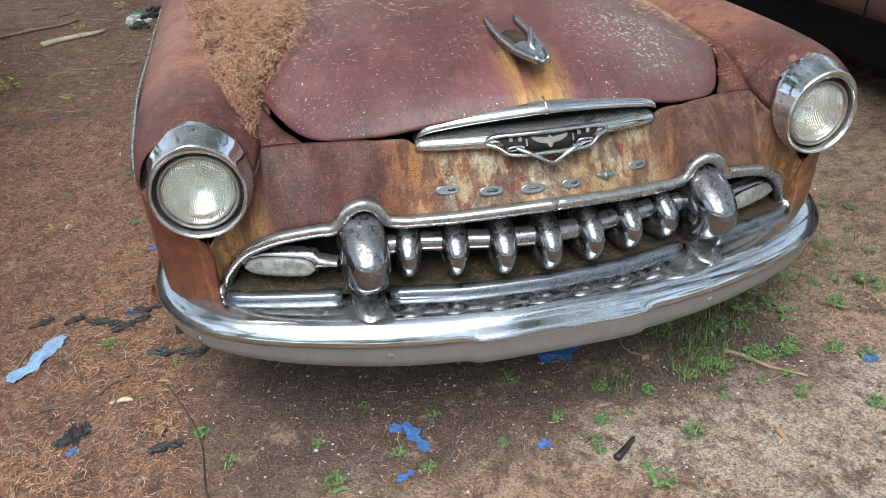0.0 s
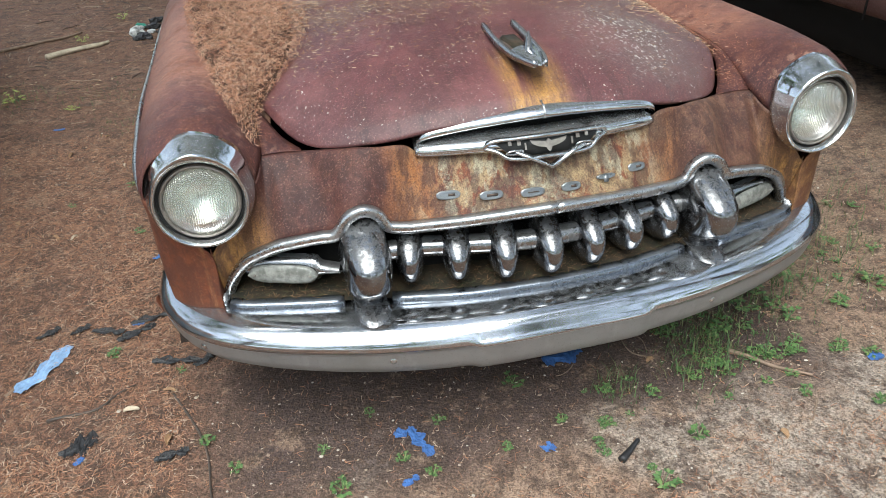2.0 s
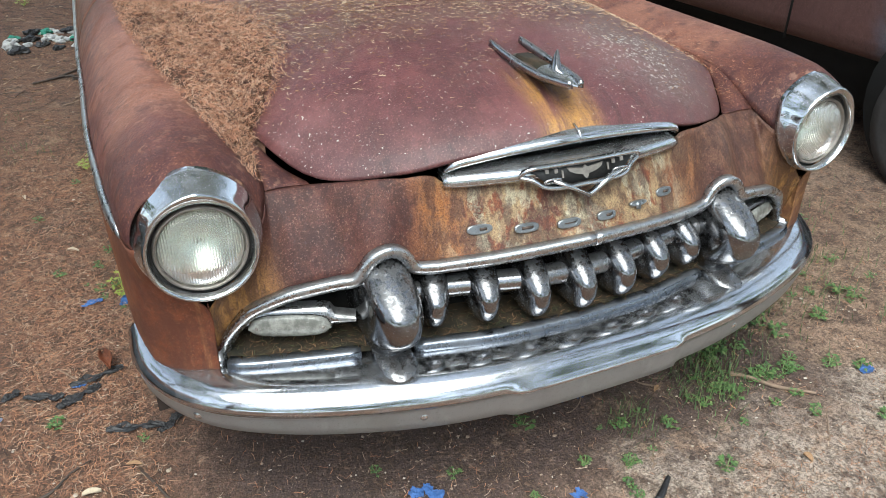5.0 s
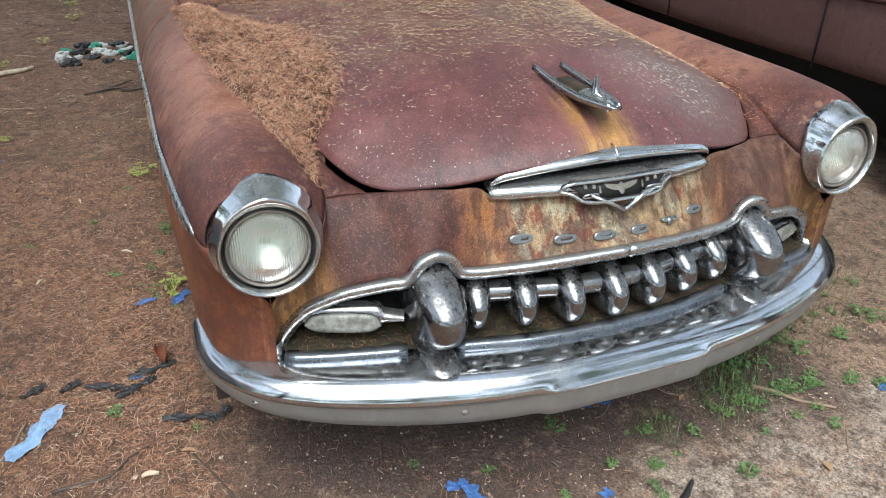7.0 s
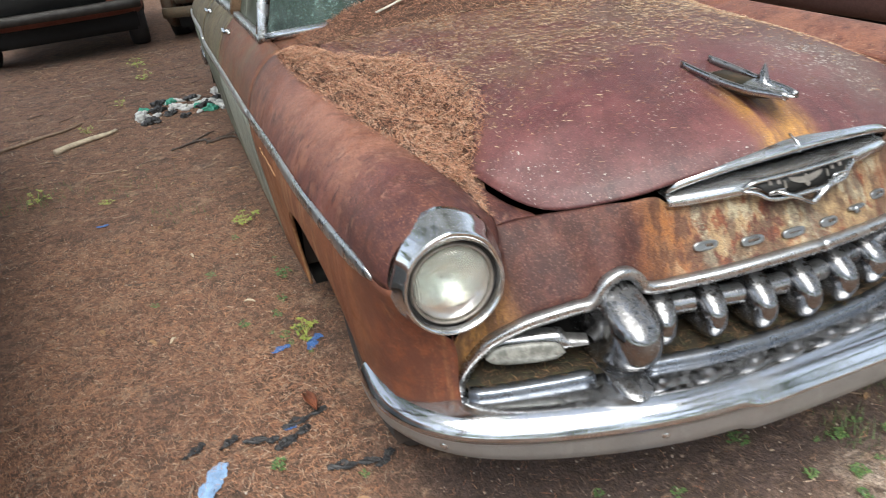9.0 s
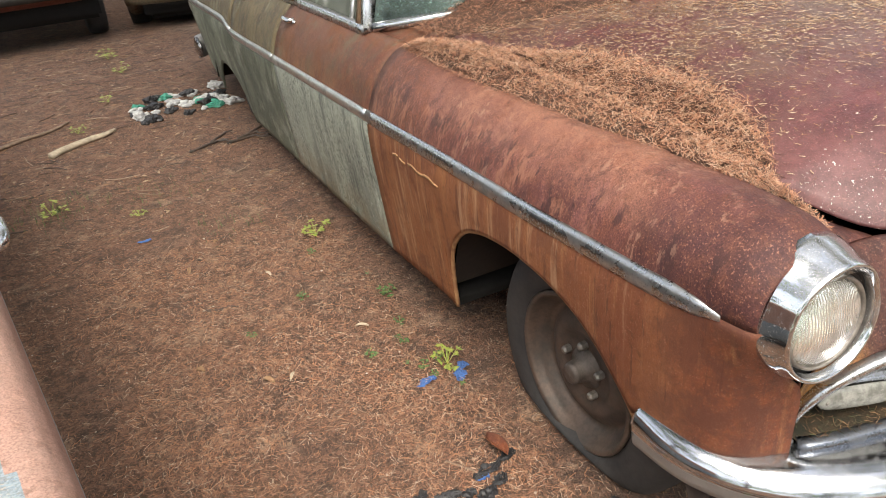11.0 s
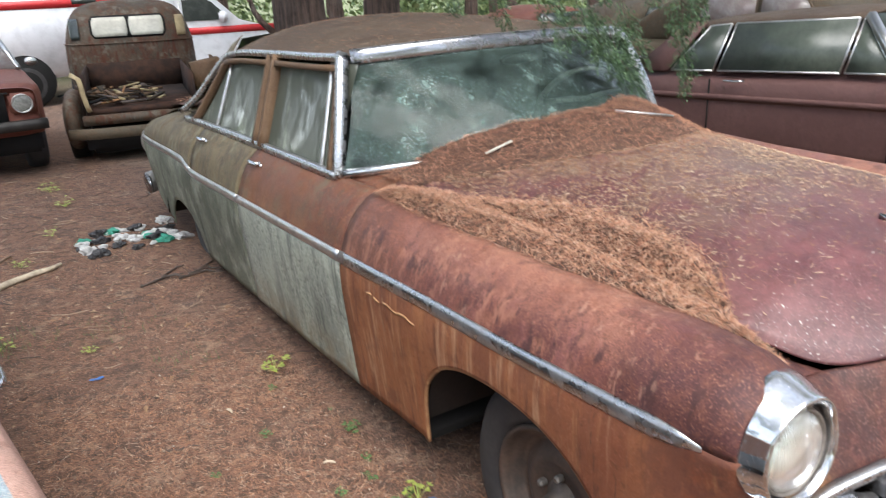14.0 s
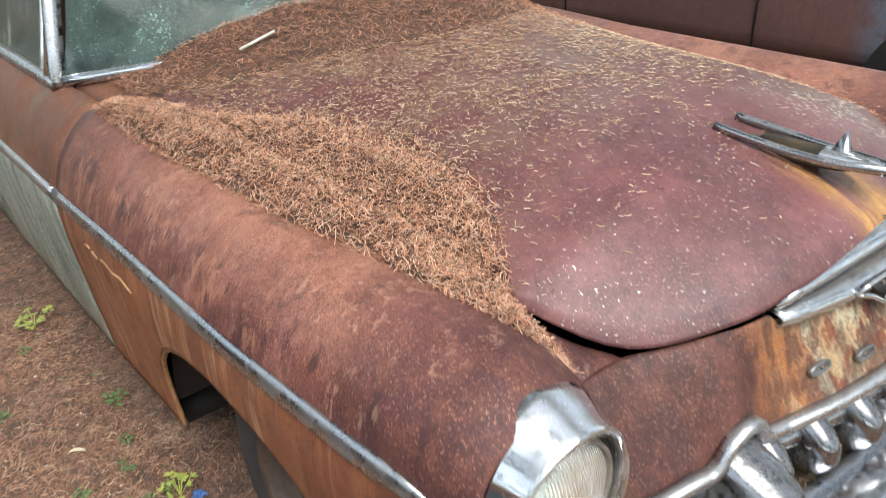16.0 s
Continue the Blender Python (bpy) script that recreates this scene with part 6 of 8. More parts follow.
part("roof", house(.80, .84, .66, 1.235, (1.30, 1.72, 2.98, 3.45)), M_ROOF, plum, thick=.02, loc=pose(0, 0, .190, -4))
for s in (-1, 1):
    P = lambda y, t: (s * (.83 - .15 * t), y, 1.078 - .052 * y + (.335 - .008 * y) * t)
    for name, q in (("vent_window", [P(1.48, .02), P(1.75, .02), P(1.75, .92), P(1.74, .92)]), ("side_window", [P(1.78, .02), P(2.60, .02), P(2.58, .93), P(1.78, .93)]), ("quarter_window", [P(2.64, .02), P(2.98, .02), P(2.78, .90), P(2.62, .93)])):
        w = part(name, glass_quad(q, .004), M_WINDOW_P, plum)
        part("chrome_frame", frame_of(q, .007), M_TRIM, w)
    part("pillar", sweep([(s * .84, 1.42, 1.0), (s * .70, 1.72, 1.305)], [(-.02, -.02), (.02, -.02), (.02, .02), (-.02, .02)]), M_TRIM, plum)
    part("rear_pillar", glass_quad([P(3.02, 0), P(3.34, 0), P(2.98, 1), P(2.82, 1)], .012), M_PLUM, plum)
    part("door_handle", sweep([(s * .872, 2.36, .905), (s * .90, 2.38, .905), (s * .90, 2.49, .900), (s * .872, 2.51, .900)], ring(.008, 8)), M_CHROME, plum)
    part("door_seam", box(s * .868 - .004, 1.425, .47, s * .868 + .004, 1.433, .96), M_DARK, plum)
    part("rear_door_seam", box(s * .870 - .004, 2.62, .47, s * .870 + .004, 2.628, .90), M_DARK, plum)
    # flat near-black discs paint the shaded arch openings
    part("arch", moved(lathe([(.0005, s * .002), (.39, s * .002), (.40, -s * .03)], 32, "x"), pose(s * .868, .52, .38)), M_DARK, plum)
    part("rear_arch", moved(lathe([(.0005, s * .002), (.38, s * .002), (.39, -s * .03)], 32, "x"), pose(s * .868, 3.75, .36)), M_DARK, plum)
    add_wheel(plum, s * .80, .52, .30, s=s)
    add_wheel(plum, s * .84, 3.75, .30, s=s)
part("windscreen", glass_quad([(-.78, 1.40, 1.005), (.78, 1.40, 1.005), (.64, 1.74, 1.30), (-.64, 1.74, 1.30)], .004), M_WINDOW_P, plum)
part("back_glass", glass_quad([(.72, 3.48, .90), (-.72, 3.48, .90), (-.60, 2.99, 1.215), (.60, 2.99, 1.215)], .004), M_WINDOW_P, plum)
part("front_bumper", sweep([(x, -.46 + .10 * (abs(x) / .8) ** 3, .40) for x in np.linspace(-.82, .82, 16)], [(-.03, -.06), (.03, -.05), (.03, .05), (-.03, .06)]), M_TRIM, plum)

# olive fastback further on, its trunk lid up
olive = thing("olive_sedan", "olive-brown derelict sedan with rounded roof", "car", at=(5.35, 3.0, 0), turn=4)
part("body", shell(dense([(-.9, .66, .34, .70), (-.7, .78, .24, .80), (.2, .84, .20, .86), (2.2, .86, .18, .90), (3.4, .80, .24, .86), (3.9, .66, .36, .70)]), 24, 5), M_OLIVE, olive)
part("roof", shell(dense([(.0, .60, .80, .90), (.4, .66, .82, 1.26), (.9, .67, .82, 1.44), (1.6, .66, .82, 1.46), (2.3, .62, .82, 1.28), (2.9, .56, .80, .92)]), 24, 4), M_OLIVE, olive, "olive rounded roof")
for s in (-1, 1):
    for q in ([(s * .69, .42, 1.02), (s * .69, 1.05, 1.02), (s * .66, 1.05, 1.34), (s * .66, .62, 1.28)], [(s * .69, 1.12, 1.02), (s * .69, 1.80, 1.02), (s * .66, 1.62, 1.32), (s * .66, 1.12, 1.34)]):
        w = part("side_window", glass_quad(q, .03), M_SCREEN, olive)
        part("window_frame", frame_of(q, .016), M_OLIVE, w)
    part("side_moulding", sweep([(s * .86, y, .72) for y in np.linspace(-.5, 3.2, 10)], ring(.012, 6)), M_TRIM, olive)
    for y in (.0, 3.0):
        add_wheel(olive, s * .78, y, .30, s=s)

# far row
for i, (x, y, col, lab) in enumerate(((6.6, 7.2, M_OLIVE, "brown derelict car under the trees"), (8.8, 5.2, M_BLUE, "blue derelict car with a rounded roof"), (7.6, 11.0, M_RED, "faded red derelict car among the trees"))):
    c = thing("derelict_car", lab, "car", at=(x, y, ground_z(x, y) - .02), turn=(80, 15, 95)[i], group="far derelict cars")
    part("body", shell(dense([(-2.1, .66, .34, .70), (-1.9, .78, .24, .78), (0, .84, .20, .86), (1.7, .80, .24, .82), (2.1, .66, .36, .70)]), 22, 5), col, c)
    part("roof", shell(dense([(-1.1, .58, .78, .88), (-.6, .64, .82, 1.25), (.1, .66, .82, 1.34), (.8, .62, .82, 1.22), (1.3, .54, .78, .86)]), 22, 4), col, c)
    for s in (-1, 1):
        q = [(s * .70, -.55, .90), (s * .70, .75, .90), (s * .66, .55, 1.20), (s * .66, -.40, 1.20)]
        part("side_window", glass_quad(q, .03), M_WINDOW, c)
        for yy in (-1.3, 1.3):
            add_wheel(c, s * .76, yy, .30, s=s)
    part("windscreen", glass_quad([(-.6, -1.06, .90), (.6, -1.06, .90), (.55, -.66, 1.22), (-.55, -.66, 1.22)], .02), M_WINDOW_P, c)

# red sedan that faces the camera
red = thing("red_sedan", "faded red sedan with a black grille and no front wheels showing", "car", at=(-2.17, 7.25, -.03))
part("body", shell(dense([(.0, .80, .46, .84), (.12, .86, .38, .88), (.9, .88, .28, .90), (1.5, .88, .26, .92), (3.4, .86, .28, .92), (4.2, .78, .36, .80)]), 30, 8), M_RED, red)
part("grille", box(-.55, -.03, .54, .55, .03, .80, .01), M_DARK, red)
part("front_bumper", sweep([(x, -.07 + .06 * x * x, .50) for x in np.linspace(-.86, .86, 18)], [(-.02, -.05), (.02, -.045), (.028, 0), (.02, .045), (-.02, .05)]), M_GRIME, red, "dull dark front bumper")
part("upper_grille_bar", sweep([(x, -.04, .80) for x in np.linspace(-.58, .58, 8)], ring(.008, 8)), M_GRIME, red)
# near-black block stands for the shadow below the front
part("apron_shade", box(-.80, .10, .22, .80, .18, .50, .03), M_DARK, red)
part("grille_badge", box(-.04, -.045, .66, .05, -.03, .70, .004), M_TRIM, red)
for s in (-1, 1):
    h = new("headlight")
    h.parent = red
    h.matrix_basis = pose(s * .68, -.02, .70)
    part("surround", box(-.105, -.02, -.095, .105, .03, .095, .02), M_RED, h)
    part("ring", lathe([(.085, -.02), (.088, -.03), (.080, -.034), (.074, -.026)], 24, "y"), M_TRIM, h)
    part("lens", flip(lathe([(.0005, -.036), (.04, -.034), (.065, -.030), (.076, -.024)], 24, "y")), M_LENS_W, h)
    add_wheel(red, s * .76, .75, .30, s=s)
    add_wheel(red, s * .76, 3.35, .30, s=s)
    part("mirror", blob((s * .93, 1.35, .97), (.06, .03, .045)), M_TRIM, red)
    P = lambda y, t: (s * (.80 - .16 * t), y, .91 + .36 * t)
    part("side_window", glass_quad([P(1.55, .04), P(2.9, .04), P(2.6, .95), P(1.92, .95)], .006), M_WINDOW_P, red)
    part("pillar", sweep([(s * .80, 1.32, .91), (s * .66, 1.85, 1.27)], [(-.02, -.02), (.02, -.02), (.02, .02), (-.02, .02)]), M_TRIM, red)
part("windscreen", glass_quad([(-.78, 1.30, .91), (.78, 1.30, .91), (.64, 1.84, 1.26), (-.64, 1.84, 1.26)], .004), M_SCREEN, red)
part("roof", house(.8, .9, .66, 1.265, (1.3, 1.84, 3.0, 3.6)), M_RED, red, thick=.02)

# pickup, seen from behind
truck = thing("rusty_pickup", "rusty old pickup with no tailgate and scrap in its bed", "pickup truck", at=(-.42, 7.5, -.06), turn=-10.8)
part("bed_floor", box(-.52, 0, .50, .52, 1.9, .55), M_RUSTBED, truck)
for s in (-1, 1):
    part("bed_side", box(s * .54 - .012, .02, .50, s * .54 + .012, 1.9, .84, .004), M_RUSTBED, truck)
    part("rear_fender", blob((s * .66, .60, .40), (.11, .56, .30), (2.5, 2.5, 2.5)), M_TRUCK, truck)
    add_wheel(truck, s * .66, .75, .30, r=.36, s=s)
    add_wheel(truck, s * .74, 3.6, .30, r=.36, s=s)
part("bed_post", sweep([(-.60, .06, .90), (-.53, -.02, .86), (-.50, -.03, .62), (-.48, -.02, .54)], [(-.022, -.014), (.022, -.014), (.022, .014), (-.022, .014)], up=(0, 1, 0)), M_CREAM, truck, "bare pale bed post")
part("side_box", join(moved(box(-.15, -.012, -.17, .15, .012, .17, .004), pose(.70, .12, .77, 12, -8, 8)), moved(box(-.012, -.01, -.15, .012, .34, .15, .004), pose(.84, .12, .77, 12, -8, 8)), moved(box(-.15, -.02, -.012, .15, .10, .012, .004), pose(.69, .12, .935, 4, -8, 8))), M_FRAME, truck, "olive panel leaning out of the bed")
part("rear_sill", box(-.56, -.04, .40, .56, .02, .50, .01), M_TRUCK, truck)
part("rear_bumper", sweep([(x, -.14 + .10 * (abs(x) / .70) ** 4, .33) for x in np.linspace(-.70, .70, 16)], [(-.02, -.055), (.02, -.05), (.026, 0), (.02, .05), (-.02, .055)]), M_OLIVE, truck, "dull bent rear bumper")
# blocks beneath the bed, their black holding the shade under the truck
part("rear_cross_member", box(-.56, -.02, .16, .56, .02, .32, .01), M_DARK, truck)
part("underbody", box(-.50, .1, .10, .50, 3.9, .48), M_DARK, truck)
part("bed_front", box(-.54, 1.86, .50, .54, 1.90, .86, .01), M_RUSTBED, truck)
CAB_W = hermite([.46, .80, 1.05, 1.20, 1.34, 1.44, 1.51, 1.555, 1.575], [.73, .765, .755, .725, .68, .62, .52, .34, .06])
CAB_B = hermite([.46, .80, 1.05, 1.20, 1.34, 1.44, 1.51, 1.555, 1.575], [1.97, 1.955, 1.965, 1.995, 2.04, 2.10, 2.20, 2.36, 2.56])


def cab_pt(a, z, off=0.0):
    """A point of the rounded cab at the turn a (0 behind, pi in front)."""
    w, yb = CAB_W(z) + off, CAB_B(z) - off
    yf = 3.20 - (CAB_B(z) - 1.97) * .9 + off
    c, q = math.sin(a), -math.cos(a)
    e = 2 / 4.5
    return (w * math.copysign(abs(c) ** e, c), (yb + yf) / 2 + (yf - yb) / 2 * math.copysign(abs(q) ** e, q), z)


CAB_Z = [.46 + 1.115 * (1 - (1 - i / 25) ** 1.7) for i in range(26)]
cab = part("cab", grid(lambda u, v: cab_pt(2 * math.pi * u, CAB_Z[int(round(v * 25))]), 73, 26), M_TRUCK, truck, "rusted rounded cab with a split rear window")


def cab_patch(x0, x1, z0, z1, off, nx=13, nz=6):
    """A rounded pane that follows the cab's skin between two widths."""
    def f(u, v):
        z = z0 + (z1 - z0) * v
        k = 1 - .10 * abs(2 * v - 1) ** 6
        x = ((x0 + x1) / 2 + (x1 - x0) / 2 * (2 * u - 1) * k) / CAB_W(z)
        a = math.asin(max(-1, min(1, math.copysign(abs(x) ** 2.25, x))))
        return cab_pt(a, z, off)
    return grid(f, nx, nz)


M_PANE = simple("bright_glass", (0.66, 0.64, 0.54), 0.2, var=.2, scale=4)
part("window_rubber", cab_patch(-.43, .43, 1.135, 1.395, .006), M_DARK, cab, thick=.004)
part("rear_window", cab_patch(-.40, -.012, 1.155, 1.375, .014), M_PANE, cab, thick=.004)
part("rear_window", cab_patch(.012, .40, 1.155, 1.375, .014), M_PANE, cab, thick=.004)
for s in (-1, 1):
    part("corner_window", cab_patch(s * .545, s * .655, 1.13, 1.37, .012, 9), M_CREAM if s > 0 else M_WINDOW, cab, thick=.004)
part("cab_ridge", join(*[sweep([cab_pt(a, z, .004) for a in np.linspace(-1.35, 1.35, 31)], ring(.010, 6)) for z in (1.075,)]), M_TRUCK, cab)
part("hood", shell(dense([(3.2, .60, .50, 1.02), (3.8, .56, .50, 1.0), (4.3, .46, .50, .92)], 3), 24, 4), M_TRUCK, truck)
srng = random.Random(5)
for i in range(80):
    L = srng.uniform(.06, .40)
    b = thing("scrap_board", "splintered scrap wood and metal in the truck bed", "scrap", at=(-.55 + srng.uniform(-.30, .45), 7.55 + srng.uniform(.1, 1.4), .52 + srng.uniform(0, .07)), turn=srng.uniform(0, 180), group="scrap in the truck bed")
    part("board", moved(box(-L / 2, -.006 - .022 * srng.random(), -.010, L / 2, .006 + .022 * srng.random(), .010, .003), pose(0, 0, 0, srng.uniform(-15, 15), srng.uniform(-14, 14))), srng.choice([M_CREAM, M_PAN, M_PAN, M_RIM, M_RIM, M_FRAME, M_FRAME, M_LIP, M_DARK, M_DARK]), b)

# white van with a red stripe
van = thing("box_van", "white box van with a red stripe and red lamps", "van", at=(-.10, 15.0, -.27))
part("box_body", box(-1.80, 0, .45, 2.02, 2.1, 2.17, .06), M_VAN, van)
part("stripe", box(-1.78, -.012, 1.66, 1.36, 0.0, 1.80), M_VANRED, van)
part("stripe_end", ([(1.36, -.012, 1.66), (1.60, -.012, 1.66), (1.42, -.012, 1.80), (1.36, -.012, 1.80), (1.36, 0, 1.66), (1.60, 0, 1.66), (1.42, 0, 1.80), (1.36, 0, 1.80)], [(0, 1, 2, 3), (0, 4, 5, 1), (1, 5, 6, 2), (2, 6, 7, 3), (3, 7, 4, 0)]), M_VANRED, van)
for x in (-1.62, -1.17, 1.62):
    part("warning_lamp", box(x - .09, -.03, 1.95, x + .09, 0, 2.05, .012), M_VANRED, van)
part("side_vent", box(.20, -.02, 1.70, .64, 0, 1.80, .01), M_WINDOW, van)
part("roof_rail", box(-1.8, -.01, 2.14, 1.8, .02, 2.19, .01), M_TRIM, van)
part("panel_seam", box(-1.29, -.006, .5, -1.28, .002, 1.62), M_TRIM, van)
def side_plate(poly, y0, y1):
    """A polygon in (x, z) given depth along y."""
    k = len(poly)
    v = [(x, y0, z) for x, z in poly] + [(x, y1, z) for x, z in poly]
    return v, [tuple(range(k)), tuple(reversed(range(k, 2 * k)))] + [(i + k, i, (i + 1) % k, (i + 1) % k + k)[::-1] for i in range(k)]


part("cab_body", side_plate([(2.02, .45), (4.2, .45), (4.25, .80), (4.15, 1.02), (3.95, 1.10), (3.35, 1.26), (3.25, 1.30), (2.80, 1.72), (2.66, 1.80), (2.40, 1.83), (2.02, 1.80)], .03, 1.95), M_VAN, van, smooth=False)
part("cab_window", side_plate([(2.16, 1.30), (3.04, 1.30), (3.02, 1.36), (2.74, 1.64), (2.60, 1.70), (2.16, 1.70)], .018, .04), M_WINDOW, van, smooth=False)
part("cab_door_seam", box(2.10, .022, .6, 2.112, .034, 1.74), M_TRIM, van)
part("cab_stripe", box(2.04, .018, 1.04, 4.1, .034, 1.17), M_VANRED, van)
part("door_mirror", box(2.85, -.12, 1.25, 3.0, .04, 1.46, .03), M_VAN, van)
for x in (-.75, 3.6):
    w = new("wheel")
    w.parent = van
    w.matrix_basis = pose(x, .10, .36, 0, 0, 90)
    part("tyre", lathe([(.20, -.10), (.30, -.11), (.37, -.07), (.37, .07), (.30, .11), (.20, .10)], 28, "x"), M_RUBBER, w)
    part("rim", lathe([(.21, -.10), (.16, -.06), (.08, -.09), (.0005, -.09)], 24, "x"), M_CREAM, w)
    # a flat near-black disc paints the shaded wheel opening
    part("wheel_arch", moved(lathe([(.0005, 0), (.46, 0), (.48, .02), (.46, .03)], 28, "y"), pose(x, -.004, .42)), M_DARK, van)

# pale blue car close by, its door sill runs past the camera
blue = thing("blue_car", "pale blue derelict car with pink primer edge and chrome handle", "car", at=(-1.925, .0, 0), turn=8.7)
def blue_pt(u, v):
    y = -.27 + 3.02 * u
    prof = [(-.155, .80), (-.150, .865), (-.135, .892), (-.11, .902), (-.06, .903), (-.025, .897), (-.008, .885), (.004, .86), (.008, .80), (.010, .62), (.008, .45), (-.01, .25), (-.04, .20)]
    i = v * (len(prof) - 1)
    k = min(int(i), len(prof) - 2)
    t = i - k
    return (prof[k][0] * (1 - t) + prof[k + 1][0] * t, y, prof[k][1] * (1 - t) + prof[k + 1][1] * t)


bg = grid(blue_pt, 24, 37)
nv = 36
idx = []
for i in range(23):
    for j in range(nv):
        edge = 13.2 + 2.0 * noise.noise((i * .5, 3, 0)) + (4 if i > 13 else 0)
        idx.append(1 if j > edge and j < 26 and i < 15 else 0)
part("door", bg, [M_BLUE, M_PINK], blue, "pale blue over pink primer", index=idx, thick=.004)
part("inner_lip", sweep([(-.158, y, .86) for y in np.linspace(-.27, 2.75, 14)], [(-.012, -.02), (.008, -.02), (.008, .02), (-.012, .02)]), M_WHITE, blue)
part("door_handle", sweep(spline([(.02, .99, .80), (.055, 1.0, .815), (.062, 1.06, .818), (.06, 1.12, .812), (.02, 1.14, .80)], 16), ring(.012, 8, .016)), M_CHROME, blue, "chrome pull handle")
part("interior", box(-1.55, -.22, .25, -.19, 2.7, .55, .03), M_SEAT, blue)
part("far_door", box(-1.75, -.27, .20, -1.60, 2.75, .90, .04), M_BLUE, blue)
part("tail_panel", box(-1.74, -.31, .24, .000, -.25, .885, .035, 4), M_BLUE, blue)
part("nose", moved(shell(dense([(2.74, .86, .22, .92), (3.3, .86, .22, .91), (4.0, .82, .26, .86), (4.3, .70, .36, .74)]), 26, 7), pose(-.85, 0, 0)), M_BLUE, blue)
for s in (-1, 1):
    for yw in (.15, 3.45):
        add_wheel(blue, -.85 + s * .74, yw, .29, r=.31, s=s)
part("seat_cover", blob((-.50, .35, .60), (.30, .5, .16), (3, 3, 3)), M_SEAT, blue)

# ---- trees ----
def bark():
    m, nt, b = mat_new("reddish_bark")
    fib = noise_fac(nt, 1.0, 7, 0.75, 0.38, 0.62, stretch=(22, 22, 1.6))
    c = mixc(nt, fib, (0.045, 0.031, 0.026), (0.15, 0.098, 0.075))
    c = mixc(nt, math_op(nt, "MULTIPLY", noise_fac(nt, 3, 6, 0.7, 0.45, 0.65), 0.5), c, (0.17, 0.135, 0.115))
    nt.links.new(c, b.inputs["Base Color"])
    b.inputs["Roughness"].default_value = 0.95
    bump(nt, b, fib, 0.02, 0.8)
    return m


M_BARK = bark()
M_LEAF = needle_mat("cedar_leaves", [(0.045, 0.075, 0.030), (0.06, 0.10, 0.035), (0.035, 0.06, 0.03), (0.085, 0.13, 0.045)], 0.6)
M_LEAF_D = needle_mat("bush_leaves", [(0.13, 0.19, 0.07), (0.08, 0.13, 0.05), (0.20, 0.27, 0.10), (0.26, 0.32, 0.14)], 0.6)
M_LEAF_L = needle_mat("light_leaves", [(0.10, 0.17, 0.05), (0.14, 0.22, 0.06), (0.07, 0.12, 0.04), (0.18, 0.25, 0.08)], 0.6)
trng = np.random.default_rng(3)


def trunk_geo(h, r0, r1, lean=(0, 0), wob=.06, flute=.0, seed=0.0):
    def f(u, v):
        a = 2 * math.pi * v
        r = (r0 + (r1 - r0) * u) * (1 + .35 * math.exp(-u * h * 2.2))
        r *= 1 + flute * math.sin(5 * a + 2 * u) + .06 * noise.noise((math.cos(a) * 2, math.sin(a) * 2, u * 6 + seed))
        cx = lean[0] * u * h + wob * math.sin(u * 5 + seed)
        cy = lean[1] * u * h + wob * math.cos(u * 4 + seed)
        return (cx + r * math.cos(a), cy + r * math.sin(a), u * h)
    return grid(f, 24, 20)


def leaf_cloud(clumps, per, size, flat=.5):
    """Many small leaf blades in clumps: clumps are (centre, radius)."""
    v, f = [], []
    for c, r in clumps:
        k = int(per * r * r)
        d = trng.normal(size=(k, 3))
        d /= np.linalg.norm(d, axis=1)[:, None]
        d *= (trng.random(k) ** .45)[:, None] * r
        d[:, 2] *= flat
        for q in d:
            p = Vector(c) + Vector(q)
            a = Vector(trng.normal(size=3)).normalized()
            b = a.cross(Vector(trng.normal(size=3))).normalized()
            s = size * trng.uniform(.6, 1.4)
            o = len(v)
            v += [tuple(p - a * s), tuple(p + b * s * .45), tuple(p + a * s), tuple(p - b * s * .45)]
            f.append((o, o + 1, o + 2, o + 3))
    return v, f


def limb(a, b, r0, r1, sag=.0):
    pts = [Vector(a).lerp(Vector(b), t) + Vector((.05 * math.sin(t * 9), .05 * math.cos(t * 7), -sag * math.sin(math.pi * t))) for t in np.linspace(0, 1, 9)]
    return sweep(pts, ring(1.0, 8), up=(.1, .2, 1), scale=lambda t: r0 + (r1 - r0) * t)


def tree(name, label, at, h, r, crown_r, crown_z, n, leafm, per=210, size=.10, seed=1, lean=(0, 0), flute=.0):
    t = thing(name, label, "tree", at=at)
    part("trunk", trunk_geo(h, r, r * .45, lean, seed=seed, flute=flute), M_BARK, t)
    rr = np.random.default_rng(seed)
    clumps = []
    for i in range(n):
        a, d = rr.uniform(0, 2 * math.pi), crown_r * rr.random() ** .6
        z = crown_z + rr.uniform(-.32, .42) * crown_r
        c = (lean[0] * h + d * math.cos(a), lean[1] * h + d * math.sin(a), z)
        clumps.append((c, rr.uniform(.45, .95) * crown_r * .36))
        if i < 7:
            part("limb", limb((lean[0] * h * .7, lean[1] * h * .7, min(h * .95, crown_z - .2 * crown_r)), c, r * .3, r * .06), M_BARK, t)
    part("crown", leaf_cloud(clumps, per, size), leafm, t, smooth=False)
    return t


ta = tree("cedar_tree", "big cedar with a fluted reddish trunk", (1.44, 7.7, -.1), 9, .31, 6.4, 7.2, 60, M_LEAF, 70, .12, 2, flute=.07)
tree("cedar_tree", "cedar trunk with rough bark behind the car", (2.85, 8.2, -.1), 9, .25, 3.6, 6.8, 22, M_LEAF, 150, .11, 5, flute=.05)
cr = np.random.default_rng(44)
